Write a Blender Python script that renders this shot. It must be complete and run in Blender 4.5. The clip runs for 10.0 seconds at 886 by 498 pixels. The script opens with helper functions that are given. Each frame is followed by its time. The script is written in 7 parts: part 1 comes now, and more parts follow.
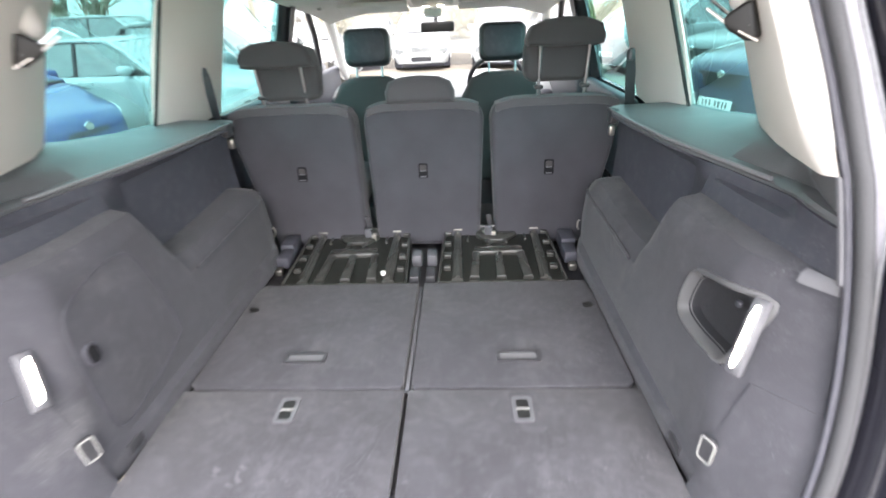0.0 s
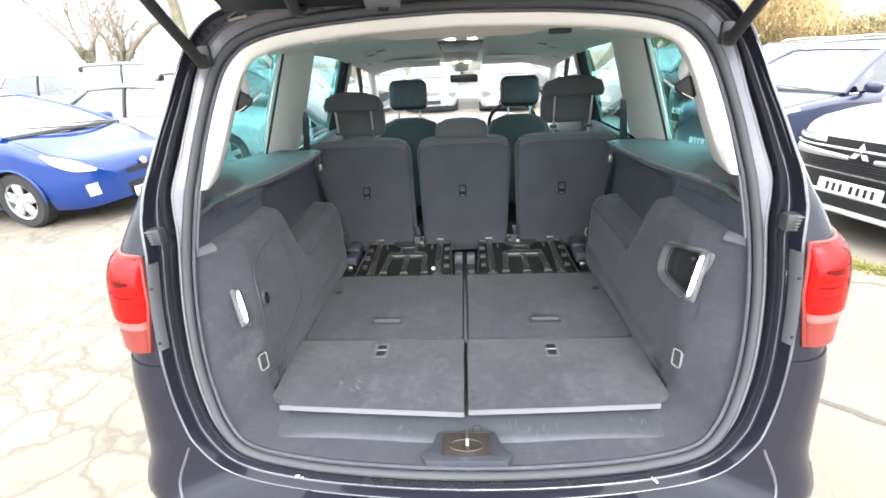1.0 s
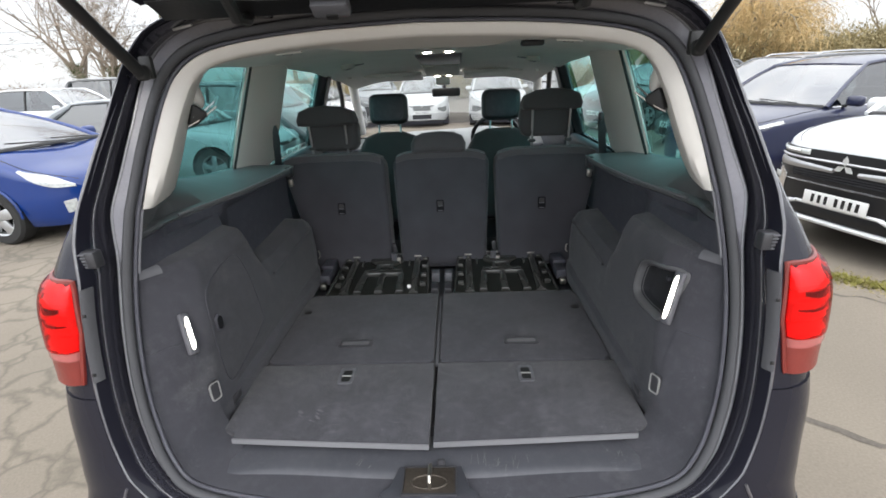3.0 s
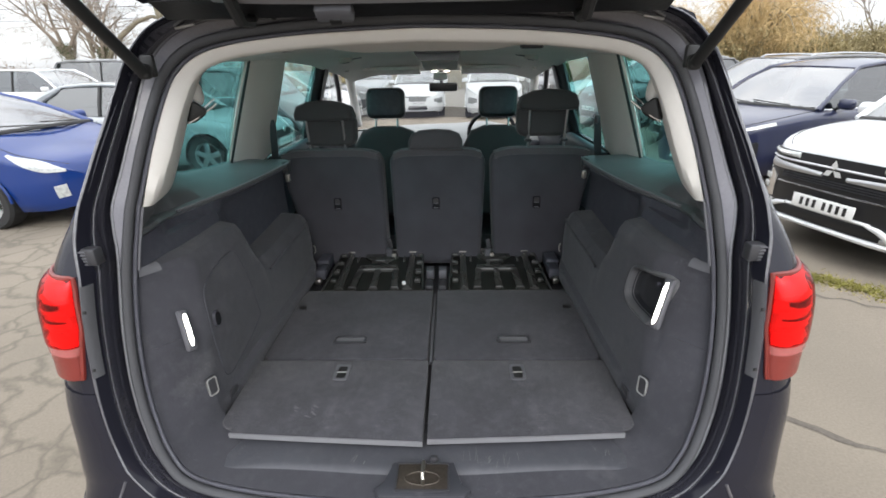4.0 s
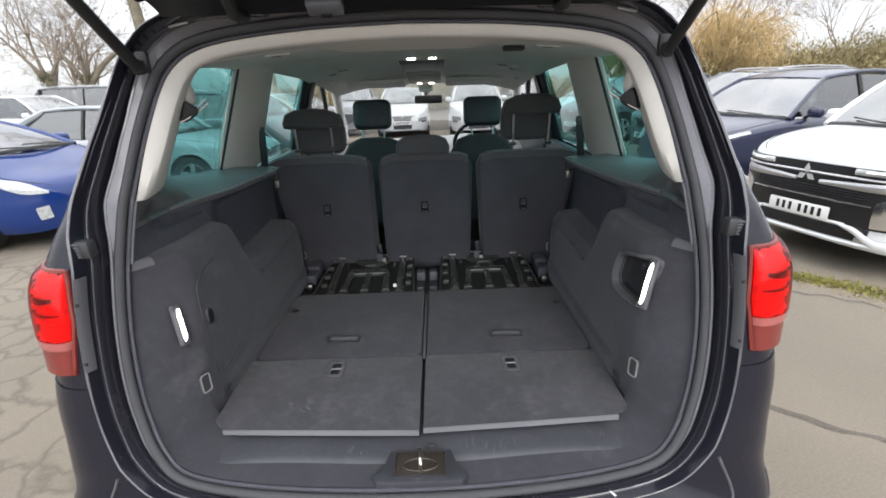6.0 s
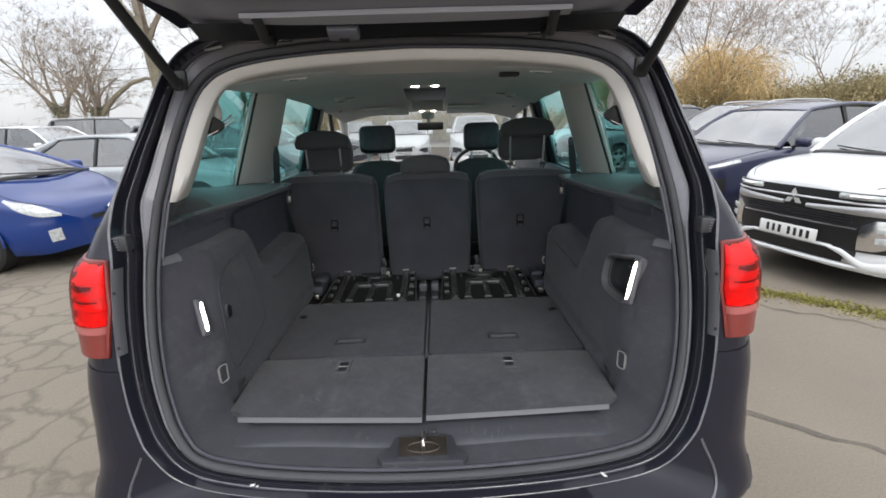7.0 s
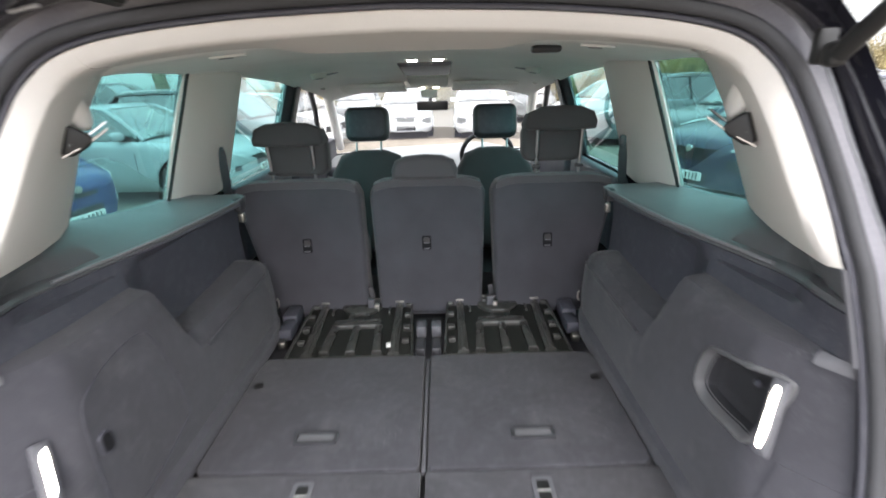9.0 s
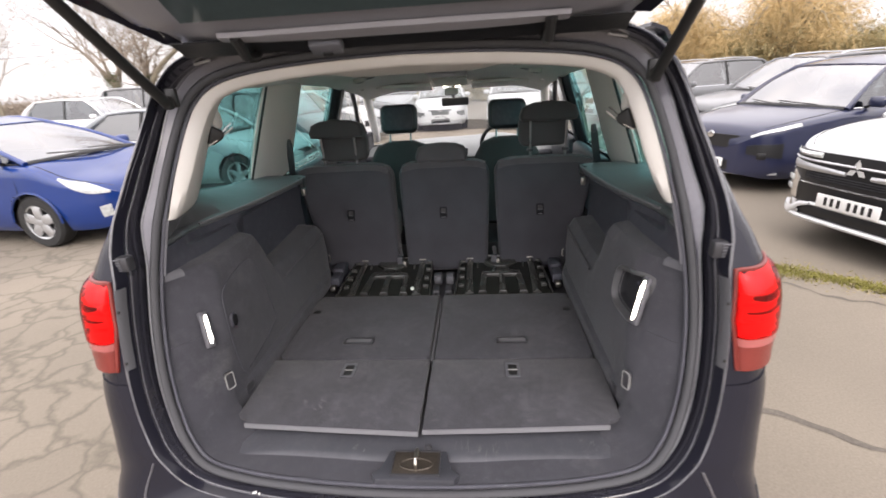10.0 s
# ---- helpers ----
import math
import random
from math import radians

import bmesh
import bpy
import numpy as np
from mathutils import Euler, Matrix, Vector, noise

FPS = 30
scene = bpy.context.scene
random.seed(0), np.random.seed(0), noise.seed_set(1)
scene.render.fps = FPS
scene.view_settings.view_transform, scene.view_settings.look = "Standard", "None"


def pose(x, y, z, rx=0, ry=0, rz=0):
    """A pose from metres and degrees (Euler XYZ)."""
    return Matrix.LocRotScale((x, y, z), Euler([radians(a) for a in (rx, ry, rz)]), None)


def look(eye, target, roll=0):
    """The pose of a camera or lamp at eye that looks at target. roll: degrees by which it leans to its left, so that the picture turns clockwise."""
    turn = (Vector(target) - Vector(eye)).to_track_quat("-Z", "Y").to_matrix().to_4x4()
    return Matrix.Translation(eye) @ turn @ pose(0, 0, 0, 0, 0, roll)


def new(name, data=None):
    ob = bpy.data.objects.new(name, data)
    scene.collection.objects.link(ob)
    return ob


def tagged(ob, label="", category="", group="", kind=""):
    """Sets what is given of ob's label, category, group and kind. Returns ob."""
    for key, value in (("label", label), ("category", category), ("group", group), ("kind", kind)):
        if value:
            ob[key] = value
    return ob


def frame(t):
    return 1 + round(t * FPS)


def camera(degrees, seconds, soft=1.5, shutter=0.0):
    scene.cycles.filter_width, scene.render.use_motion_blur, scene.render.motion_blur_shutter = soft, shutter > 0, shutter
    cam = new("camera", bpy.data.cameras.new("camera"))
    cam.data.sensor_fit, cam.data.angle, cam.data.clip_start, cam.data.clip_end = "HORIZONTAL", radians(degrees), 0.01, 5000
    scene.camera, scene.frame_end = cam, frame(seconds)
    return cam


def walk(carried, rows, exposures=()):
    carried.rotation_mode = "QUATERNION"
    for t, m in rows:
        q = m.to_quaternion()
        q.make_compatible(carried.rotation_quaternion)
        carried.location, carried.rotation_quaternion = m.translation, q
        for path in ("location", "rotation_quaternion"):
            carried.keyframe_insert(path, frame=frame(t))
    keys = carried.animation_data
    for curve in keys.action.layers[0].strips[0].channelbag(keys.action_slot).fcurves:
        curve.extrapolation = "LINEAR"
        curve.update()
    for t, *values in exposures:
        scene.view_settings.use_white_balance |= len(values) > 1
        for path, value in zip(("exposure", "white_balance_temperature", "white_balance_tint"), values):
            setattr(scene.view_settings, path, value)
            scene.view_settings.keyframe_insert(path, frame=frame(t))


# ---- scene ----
SOFT = 1.7
cam = camera(89.4, 10.0, soft=SOFT, shutter=0.5)
METRES, EYE, TILT, LEAN, TURN = 2.7, 1.56, -28.0, 2.5, 1.9
SIDE = 0.16
ROWS = [
    (0.0, 0.0, 0.0, 0.0, 0.0, 0.0, -0.0),
    (0.5, -0.0421, -0.1096, -0.0494, -0.04, 3.14, -0.72),
    (1.0, -0.062, -0.1702, -0.0659, 0.3, 4.81, -0.37),
    (1.5, -0.055, -0.1626, -0.0652, 0.38, 5.94, -0.05),
    (2.0, -0.0344, -0.1408, -0.0601, 0.07, 6.48, 0.26),
    (2.5, -0.0304, -0.142, -0.0601, -0.3, 6.83, 0.28),
    (4.0, -0.0354, -0.154, -0.0461, -1.48, 5.36, -0.99),
    (4.5, -0.0384, -0.1578, -0.044, -3.38, 4.87, 0.01),
    (5.0, -0.0383, -0.1653, -0.0097, -2.98, 2.29, 0.06),
    (6.5, -0.04, -0.1748, -0.1112, -2.84, 10.98, 0.93),
    (7.0, -0.0429, -0.1963, -0.1179, -2.82, 11.77, 0.57),
    (7.5, -0.0458, -0.1084, -0.0872, -2.76, 11.52, 0.28),
    (8.0, -0.0293, 0.0144, -0.0062, -2.72, 10.91, 0.33),
    (8.5, -0.0306, 0.0474, 0.0254, -2.71, 10.26, 0.48),
    (9.0, -0.0352, -0.0136, 0.0149, -2.51, 7.71, 0.22),
    (9.5, -0.0472, -0.1229, -0.0385, -1.85, 6.34, 0.2),
    (10.0, 0.0047, -0.1916, -0.057, 2.26, 6.74, -0.37),
]
EXPOSURES = [(0.0, 2.73, 6700, 14), (0.5, 2.86, 6600, 13), (1.0, 2.36, 6400, 8), (1.5, 1.65, 6400, 9), (2.0, 1.25, 6500, 10), (2.5, 1.08, 6500, 10), (4.5, 1.0, 6500, 10),
             (6.5, 0.86, 6500, 11), (7.0, 0.68, 6500, 11), (7.5, 0.6, 6500, 10), (8.0, 0.95, 6350, 2), (8.5, 1.53, 6250, -1), (9.0, 1.93, 6600, 13), (9.5, 1.74, 7000, 18), (10.0, 1.17, 6950, 18)]
walk(cam, [(t, pose(SIDE, 0, EYE, TILT, LEAN, TURN) @ pose(METRES * x, METRES * y, METRES * z, 90 + pitch, roll, yaw)) for t, x, y, z, yaw, pitch, roll in ROWS], EXPOSURES)

# ---- world and sun: a bright overcast day ----
SKY, SUN = 1.05, 0.4
world = bpy.data.worlds.new("overcast")
scene.world = world
world.use_nodes = True
wt = world.node_tree
wt.nodes.clear()
w_out = wt.nodes.new("ShaderNodeOutputWorld")
w_bg = wt.nodes.new("ShaderNodeBackground")
w_sky = wt.nodes.new("ShaderNodeTexSky")
w_sky.sky_type, w_sky.sun_disc = "NISHITA", False
w_sky.sun_elevation, w_sky.sun_rotation = radians(42), radians(164)
w_gain = wt.nodes.new("ShaderNodeMix")
w_gain.data_type, w_gain.blend_type = "RGBA", "MULTIPLY"
w_gain.inputs[0].default_value = 1.0
w_gain.inputs[7].default_value = (0.1, 0.1, 0.1, 1)
w_noise = wt.nodes.new("ShaderNodeTexNoise")
w_noise.inputs["Scale"].default_value, w_noise.inputs["Detail"].default_value = 2.2, 6
w_ramp = wt.nodes.new("ShaderNodeValToRGB")
w_ramp.color_ramp.elements[0].position, w_ramp.color_ramp.elements[1].position = 0.3, 0.72
w_ramp.color_ramp.elements[0].color, w_ramp.color_ramp.elements[1].color = (0.62, 0.65, 0.70, 1), (0.98, 0.98, 0.98, 1)
w_co = wt.nodes.new("ShaderNodeTexCoord")
w_sep = wt.nodes.new("ShaderNodeSeparateXYZ")
w_up = wt.nodes.new("ShaderNodeMapRange")
w_up.inputs[1].default_value, w_up.inputs[2].default_value = 0.0, 0.9
w_up.inputs[3].default_value, w_up.inputs[4].default_value = 0.64, 1.75
w_lift = wt.nodes.new("ShaderNodeVectorMath")
w_lift.operation = "SCALE"
wt.links.new(w_co.outputs["Generated"], w_sep.inputs[0])
wt.links.new(w_sep.outputs[2], w_up.inputs[0])
# the cloud is brighter towards the veiled sun, in the south
w_south = wt.nodes.new("ShaderNodeMapRange")
w_south.inputs[1].default_value, w_south.inputs[2].default_value = 0.0, -1.0
w_south.inputs[3].default_value, w_south.inputs[4].default_value = 1.0, 1.75
wt.links.new(w_sep.outputs[1], w_south.inputs[0])
w_both = wt.nodes.new("ShaderNodeMath")
w_both.operation = "MULTIPLY"
wt.links.new(w_up.outputs[0], w_both.inputs[0])
wt.links.new(w_south.outputs[0], w_both.inputs[1])
wt.links.new(w_both.outputs[0], w_lift.inputs["Scale"])
w_mix = wt.nodes.new("ShaderNodeMix")
w_mix.data_type = "RGBA"
w_mix.inputs[0].default_value = 0.85
wt.links.new(w_sky.outputs[0], w_gain.inputs[6])
wt.links.new(w_noise.outputs["Fac"], w_ramp.inputs[0])
wt.links.new(w_gain.outputs[2], w_mix.inputs[6])
wt.links.new(w_ramp.outputs[0], w_mix.inputs[7])
wt.links.new(w_mix.outputs[2], w_lift.inputs[0])
wt.links.new(w_lift.outputs[0], w_bg.inputs[0])
w_bg.inputs[1].default_value = SKY
wt.links.new(w_bg.outputs[0], w_out.inputs[0])
sun = new("sun", bpy.data.lights.new("sun", "SUN"))
sun.data.energy, sun.data.angle, sun.data.color = SUN, radians(25), (1.0, 0.96, 0.9)
sun.matrix_world = look((0, 0, 30), (-9, 32, 0))


# ---- materials ----
def material(name, colour, rough=0.6, metal=0.0, grain=60.0, vary=0.15, bump=0.1, big=3.0, coat=0.0, emit=0.0, sheen=0.0, spec=0.5, stain=None, stain_scale=4.0, depth=0.002):
    m = bpy.data.materials.new(name)
    m.use_nodes = True
    nt = m.node_tree
    b = nt.nodes["Principled BSDF"]
    b.inputs["Roughness"].default_value, b.inputs["Metallic"].default_value = rough, metal
    b.inputs["Coat Weight"].default_value, b.inputs["Coat Roughness"].default_value = coat, 0.04
    b.inputs["Sheen Weight"].default_value = sheen
    b.inputs["Specular IOR Level"].default_value = spec
    co = nt.nodes.new("ShaderNodeTexCoord")
    n1 = nt.nodes.new("ShaderNodeTexNoise")
    n1.inputs["Scale"].default_value, n1.inputs["Detail"].default_value = grain, 5
    n2 = nt.nodes.new("ShaderNodeTexNoise")
    n2.inputs["Scale"].default_value, n2.inputs["Detail"].default_value = big, 4
    for n in (n1, n2):
        nt.links.new(co.outputs["Object"], n.inputs["Vector"])
    add = nt.nodes.new("ShaderNodeMath")
    add.operation = "ADD"
    nt.links.new(n1.outputs["Fac"], add.inputs[0])
    nt.links.new(n2.outputs["Fac"], add.inputs[1])
    ramp = nt.nodes.new("ShaderNodeMapRange")
    ramp.inputs[1].default_value, ramp.inputs[2].default_value = 0.6, 1.4
    ramp.inputs[3].default_value, ramp.inputs[4].default_value = 1 - vary, 1 + vary
    nt.links.new(add.outputs[0], ramp.inputs[0])
    mul = nt.nodes.new("ShaderNodeMix")
    mul.data_type, mul.blend_type = "RGBA", "MULTIPLY"
    mul.inputs[0].default_value = 1.0
    mul.inputs[6].default_value = (*colour, 1)
    nt.links.new(ramp.outputs[0], mul.inputs[7])
    last = mul.outputs[2]
    if stain:
        n3 = nt.nodes.new("ShaderNodeTexNoise")
        n3.inputs["Scale"].default_value, n3.inputs["Detail"].default_value = stain_scale, 8
        n3.inputs["Roughness"].default_value = 0.7
        nt.links.new(co.outputs["Object"], n3.inputs["Vector"])
        r3 = nt.nodes.new("ShaderNodeMapRange")
        r3.inputs[1].default_value, r3.inputs[2].default_value = 0.56, 0.74
        r3.inputs[3].default_value, r3.inputs[4].default_value = 0.0, 0.55
        nt.links.new(n3.outputs["Fac"], r3.inputs[0])
        m3 = nt.nodes.new("ShaderNodeMix")
        m3.data_type = "RGBA"
        m3.inputs[7].default_value = (*stain, 1)
        nt.links.new(r3.outputs[0], m3.inputs[0])
        nt.links.new(last, m3.inputs[6])
        last = m3.outputs[2]
    nt.links.new(last, b.inputs["Base Color"])
    if bump:
        bp = nt.nodes.new("ShaderNodeBump")
        bp.inputs["Strength"].default_value, bp.inputs["Distance"].default_value = bump, depth
        nt.links.new(n1.outputs["Fac"], bp.inputs["Height"])
        nt.links.new(bp.outputs[0], b.inputs["Normal"])
    if emit:
        b.inputs["Emission Color"].default_value = (*colour, 1)
        b.inputs["Emission Strength"].default_value = emit
    return m


def dusted(m, colour, much, scratch=0.5):
    """Adds pale specks and short dry scratches to a dark surface."""
    nt = m.node_tree
    b = nt.nodes["Principled BSDF"]
    base = b.inputs["Base Color"].links[0].from_socket
    co = nt.nodes["Texture Coordinate"]

    def noise_layer(scale, stretch, lo, hi, detail=3):
        mp = nt.nodes.new("ShaderNodeMapping")
        mp.inputs["Scale"].default_value = stretch
        mp.inputs["Rotation"].default_value = (0, 0, 0.5 if stretch[0] != stretch[1] else 0)
        n = nt.nodes.new("ShaderNodeTexNoise")
        n.inputs["Scale"].default_value, n.inputs["Detail"].default_value = scale, detail
        r = nt.nodes.new("ShaderNodeMapRange")
        r.inputs[1].default_value, r.inputs[2].default_value = lo, hi
        nt.links.new(co.outputs["Object"], mp.inputs[0])
        nt.links.new(mp.outputs[0], n.inputs["Vector"])
        nt.links.new(n.outputs["Fac"], r.inputs[0])
        return r.outputs[0]

    def math_node(op, x, y):
        n = nt.nodes.new("ShaderNodeMath")
        n.operation, n.use_clamp = op, True
        for k, v in enumerate((x, y)):
            if isinstance(v, float):
                n.inputs[k].default_value = v
            else:
                nt.links.new(v, n.inputs[k])
        return n.outputs[0]
    area = noise_layer(7.0, (1, 1, 1), 0.50, 0.68, 5)
    specks = noise_layer(170.0, (1, 1, 1), 0.60, 0.74)
    lines = noise_layer(26.0, (1, 9, 1), 0.66, 0.76, 2)
    mott = noise_layer(38.0, (1, 1, 1), 0.48, 0.80, 6)
    k = math_node("ADD", math_node("MULTIPLY", specks, area), math_node("MULTIPLY", math_node("MULTIPLY", lines, area), scratch))
    k = math_node("ADD", k, math_node("MULTIPLY", mott, 0.24))
    k = math_node("MULTIPLY", k, much)
    mx = nt.nodes.new("ShaderNodeMix")
    mx.data_type = "RGBA"
    mx.inputs[7].default_value = (*colour, 1)
    nt.links.new(k, mx.inputs[0])
    nt.links.new(base, mx.inputs[6])
    nt.links.new(mx.outputs[2], b.inputs["Base Color"])
    return m


def glass(name, tint, gloss=0.5, rough=0.0, least=0.0):
    m = bpy.data.materials.new(name)
    m.use_nodes = True
    nt = m.node_tree
    nt.nodes.clear()
    out = nt.nodes.new("ShaderNodeOutputMaterial")
    mix = nt.nodes.new("ShaderNodeMixShader")
    tr = nt.nodes.new("ShaderNodeBsdfTransparent")
    tr.inputs[0].default_value = (*tint, 1)
    gl = nt.nodes.new("ShaderNodeBsdfGlossy")
    gl.inputs["Roughness"].default_value = rough
    fr = nt.nodes.new("ShaderNodeFresnel")
    fr.inputs["IOR"].default_value = 1.45
    fac = nt.nodes.new("ShaderNodeMath")
    fac.operation, fac.use_clamp = "MULTIPLY_ADD", True
    fac.inputs[1].default_value, fac.inputs[2].default_value = gloss, least
    nt.links.new(fr.outputs[0], fac.inputs[0])
    nt.links.new(fac.outputs[0], mix.inputs[0])
    nt.links.new(tr.outputs[0], mix.inputs[1])
    nt.links.new(gl.outputs[0], mix.inputs[2])
    nt.links.new(mix.outputs[0], out.inputs[0])
    return m


def ground_material():
    m = material("worn_asphalt", (0.182, 0.156, 0.122), 0.9, grain=90, vary=0.22, bump=0.35, big=0.6, stain=(0.155, 0.134, 0.108), stain_scale=0.45, depth=0.004)
    nt = m.node_tree
    b = nt.nodes["Principled BSDF"]
    base = b.inputs["Base Color"].links[0].from_socket
    co = nt.nodes["Texture Coordinate"]
    warp = nt.nodes.new("ShaderNodeTexNoise")
    warp.inputs["Scale"].default_value, warp.inputs["Detail"].default_value = 2.5, 4
    nt.links.new(co.outputs["Object"], warp.inputs["Vector"])
    vm = nt.nodes.new("ShaderNodeMix")
    vm.data_type, vm.blend_type = "RGBA", "LINEAR_LIGHT"
    vm.inputs[0].default_value = 0.22
    nt.links.new(co.outputs["Object"], vm.inputs[6])
    nt.links.new(warp.outputs["Color"], vm.inputs[7])
    vo = nt.nodes.new("ShaderNodeTexVoronoi")
    vo.feature = "DISTANCE_TO_EDGE"
    vo.inputs["Scale"].default_value = 3.2
    nt.links.new(vm.outputs[2], vo.inputs["Vector"])
    edge = nt.nodes.new("ShaderNodeMapRange")
    edge.inputs[1].default_value, edge.inputs[2].default_value = 0.004, 0.085
    edge.inputs[3].default_value, edge.inputs[4].default_value = 1.0, 0.0
    nt.links.new(vo.outputs["Distance"], edge.inputs[0])
    # the old crazed surface lies west of the car, the newer one east of it
    sep = nt.nodes.new("ShaderNodeSeparateXYZ")
    nt.links.new(vm.outputs[2], sep.inputs[0])
    zone = nt.nodes.new("ShaderNodeMapRange")
    zone.inputs[1].default_value, zone.inputs[2].default_value = -0.6, 0.9
    zone.inputs[3].default_value, zone.inputs[4].default_value = 0.62, 0.0
    nt.links.new(sep.outputs[0], zone.inputs[0])
    k = nt.nodes.new("ShaderNodeMath")
    k.operation = "MULTIPLY"
    nt.links.new(edge.outputs[0], k.inputs[0])
    nt.links.new(zone.outputs[0], k.inputs[1])
    mx = nt.nodes.new("ShaderNodeMix")
    mx.data_type = "RGBA"
    mx.inputs[7].default_value = (0.088, 0.077, 0.058, 1)
    nt.links.new(k.outputs[0], mx.inputs[0])
    cell = nt.nodes.new("ShaderNodeTexVoronoi")
    cell.inputs["Scale"].default_value = 3.2
    nt.links.new(vm.outputs[2], cell.inputs["Vector"])
    tone = nt.nodes.new("ShaderNodeMapRange")
    tone.inputs[3].default_value, tone.inputs[4].default_value = 0.90, 1.10
    grey = nt.nodes.new("ShaderNodeRGBToBW")
    nt.links.new(cell.outputs["Color"], grey.inputs[0])
    nt.links.new(grey.outputs[0], tone.inputs[0])
    slab = nt.nodes.new("ShaderNodeMix")
    slab.data_type, slab.blend_type = "RGBA", "MULTIPLY"
    nt.links.new(zone.outputs[0], slab.inputs[0])
    nt.links.new(base, slab.inputs[6])
    nt.links.new(tone.outputs[0], slab.inputs[7])
    nt.links.new(slab.outputs[2], mx.inputs[6])
    nt.links.new(mx.outputs[2], b.inputs["Base Color"])
    return m


PAINT = material("black_paint", (0.014, 0.014, 0.021), 0.25, grain=900, vary=0.1, bump=0.0, coat=0.34, spec=0.10, stain=(0.018, 0.017, 0.018), stain_scale=6)
PAINT.node_tree.nodes["Principled BSDF"].inputs["Coat IOR"].default_value = 1.5
CHANNEL = material("channel_paint", (0.023, 0.023, 0.031), 0.22, grain=300, vary=0.2, bump=0.05, coat=0.8, spec=0.5, stain=(0.045, 0.043, 0.045), stain_scale=14)
LAMP_PLATE = material("grey_lamp_plate", (0.0480, 0.0490, 0.0550), 0.45, grain=300, vary=0.15, bump=0.1)
# the flange's base colour is greyed to hold the sky its paint reflects
SATIN = material("sky_grey_jamb", (0.1350, 0.1310, 0.1530), 0.38, grain=200, vary=0.15, bump=0.03, coat=0.5, stain=(0.10, 0.10, 0.10), stain_scale=9)
RUBBER = material("rubber_seal", (0.0520, 0.0530, 0.0580), 0.7, grain=400, vary=0.2, bump=0.15)
PLASTIC = material("charcoal_plastic", (0.0526, 0.0530, 0.0672), 0.5, grain=700, vary=0.15, bump=0.25, big=5, depth=0.001)
PLASTIC_L = material("grey_plastic", (0.0976, 0.0979, 0.1088), 0.48, grain=700, vary=0.12, bump=0.2, big=4, stain=(0.19, 0.19, 0.19), stain_scale=10, depth=0.001)
BLACK = material("black_plastic", (0.0403, 0.0403, 0.0448), 0.38, grain=300, vary=0.25, bump=0.1)
CARPET = material("charcoal_carpet", (0.0425, 0.0420, 0.0500), 0.95, grain=520, vary=0.35, bump=0.7, big=9, sheen=0.15, stain=(0.080, 0.079, 0.086), stain_scale=5, depth=0.003)
CARPET_D = material("dark_carpet", (0.0385, 0.0383, 0.0455), 0.95, grain=520, vary=0.3, bump=0.6, big=9, sheen=0.1, stain=(0.080, 0.079, 0.080), stain_scale=4, depth=0.003)
TRIM_FELT = material("felt_side_lining", (0.0395, 0.0397, 0.0485), 0.92, grain=600, vary=0.28, bump=0.5, big=6, sheen=0.12, stain=(0.115, 0.115, 0.118), stain_scale=3.5, depth=0.002)
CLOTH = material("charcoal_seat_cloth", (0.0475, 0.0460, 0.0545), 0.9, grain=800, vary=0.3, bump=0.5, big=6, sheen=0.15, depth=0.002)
CLOTH_L = material("paler_seat_cloth", (0.0696, 0.0655, 0.0717), 0.85, grain=800, vary=0.25, bump=0.4, big=6, sheen=0.15, depth=0.002)
for m_, c_, k_, l_ in ((CARPET, (0.27, 0.27, 0.28), 0.40, 0.9), (CARPET_D, (0.26, 0.26, 0.27), 0.32, 0.3), (TRIM_FELT, (0.22, 0.22, 0.23), 0.26, 0.2), (PLASTIC, (0.28, 0.29, 0.30), 0.40, 0.7)):
    dusted(m_, c_, k_, l_)
CLOTH_F = material("black_seat_cloth", (0.0540, 0.0480, 0.0496), 0.85, grain=800, vary=0.25, bump=0.4, big=6, sheen=0.1, depth=0.002)
CLOTH_H = material("dark_headrest_cloth", (0.0506, 0.0487, 0.0515), 0.85, grain=800, vary=0.25, bump=0.4, big=6, sheen=0.1, depth=0.002)
GATE_TRIM = material("gate_inner_plastic", (0.2000, 0.2000, 0.2250), 0.32, grain=600, vary=0.15, bump=0.15, stain=(0.19, 0.19, 0.195), stain_scale=7, depth=0.001)
BEIGE = material("beige_pillar_trim", (0.6300, 0.6050, 0.5650), 0.7, grain=500, vary=0.05, bump=0.15, big=2, depth=0.001)
LINING = material("pale_headlining", (0.88, 0.86, 0.82), 0.95, grain=700, vary=0.08, bump=0.4, big=3, depth=0.001)
CHROME = material("chrome", (0.75, 0.75, 0.76), 0.18, metal=1.0, grain=200, vary=0.05, bump=0.0)
POST = material("satin_steel_post", (0.30, 0.30, 0.31), 0.34, metal=1.0, grain=200, vary=0.1, bump=0.0)
STEEL = material("zinc_steel", (0.42, 0.40, 0.36), 0.35, metal=1.0, grain=200, vary=0.25, bump=0.1)
DULL = material("cast_latch_metal", (0.075, 0.062, 0.05), 0.5, metal=0.6, grain=150, vary=0.35, bump=0.2)
LAMP_ON = material("lit_lamp", (1.0, 0.95, 0.84), 0.4, vary=0.0, bump=0.0, emit=8.0)
# dusty paint, paled so that the sky's glint on ridges lies in the colour
RIDGE = material("ridge_glint_paint", (0.0850, 0.0850, 0.0950), 0.30, grain=90, vary=0.45, bump=0.0, coat=1.0)
CUBBY = material("cubby_felt", (0.0520, 0.0525, 0.0590), 0.9, grain=500, vary=0.3, bump=0.4, depth=0.002)
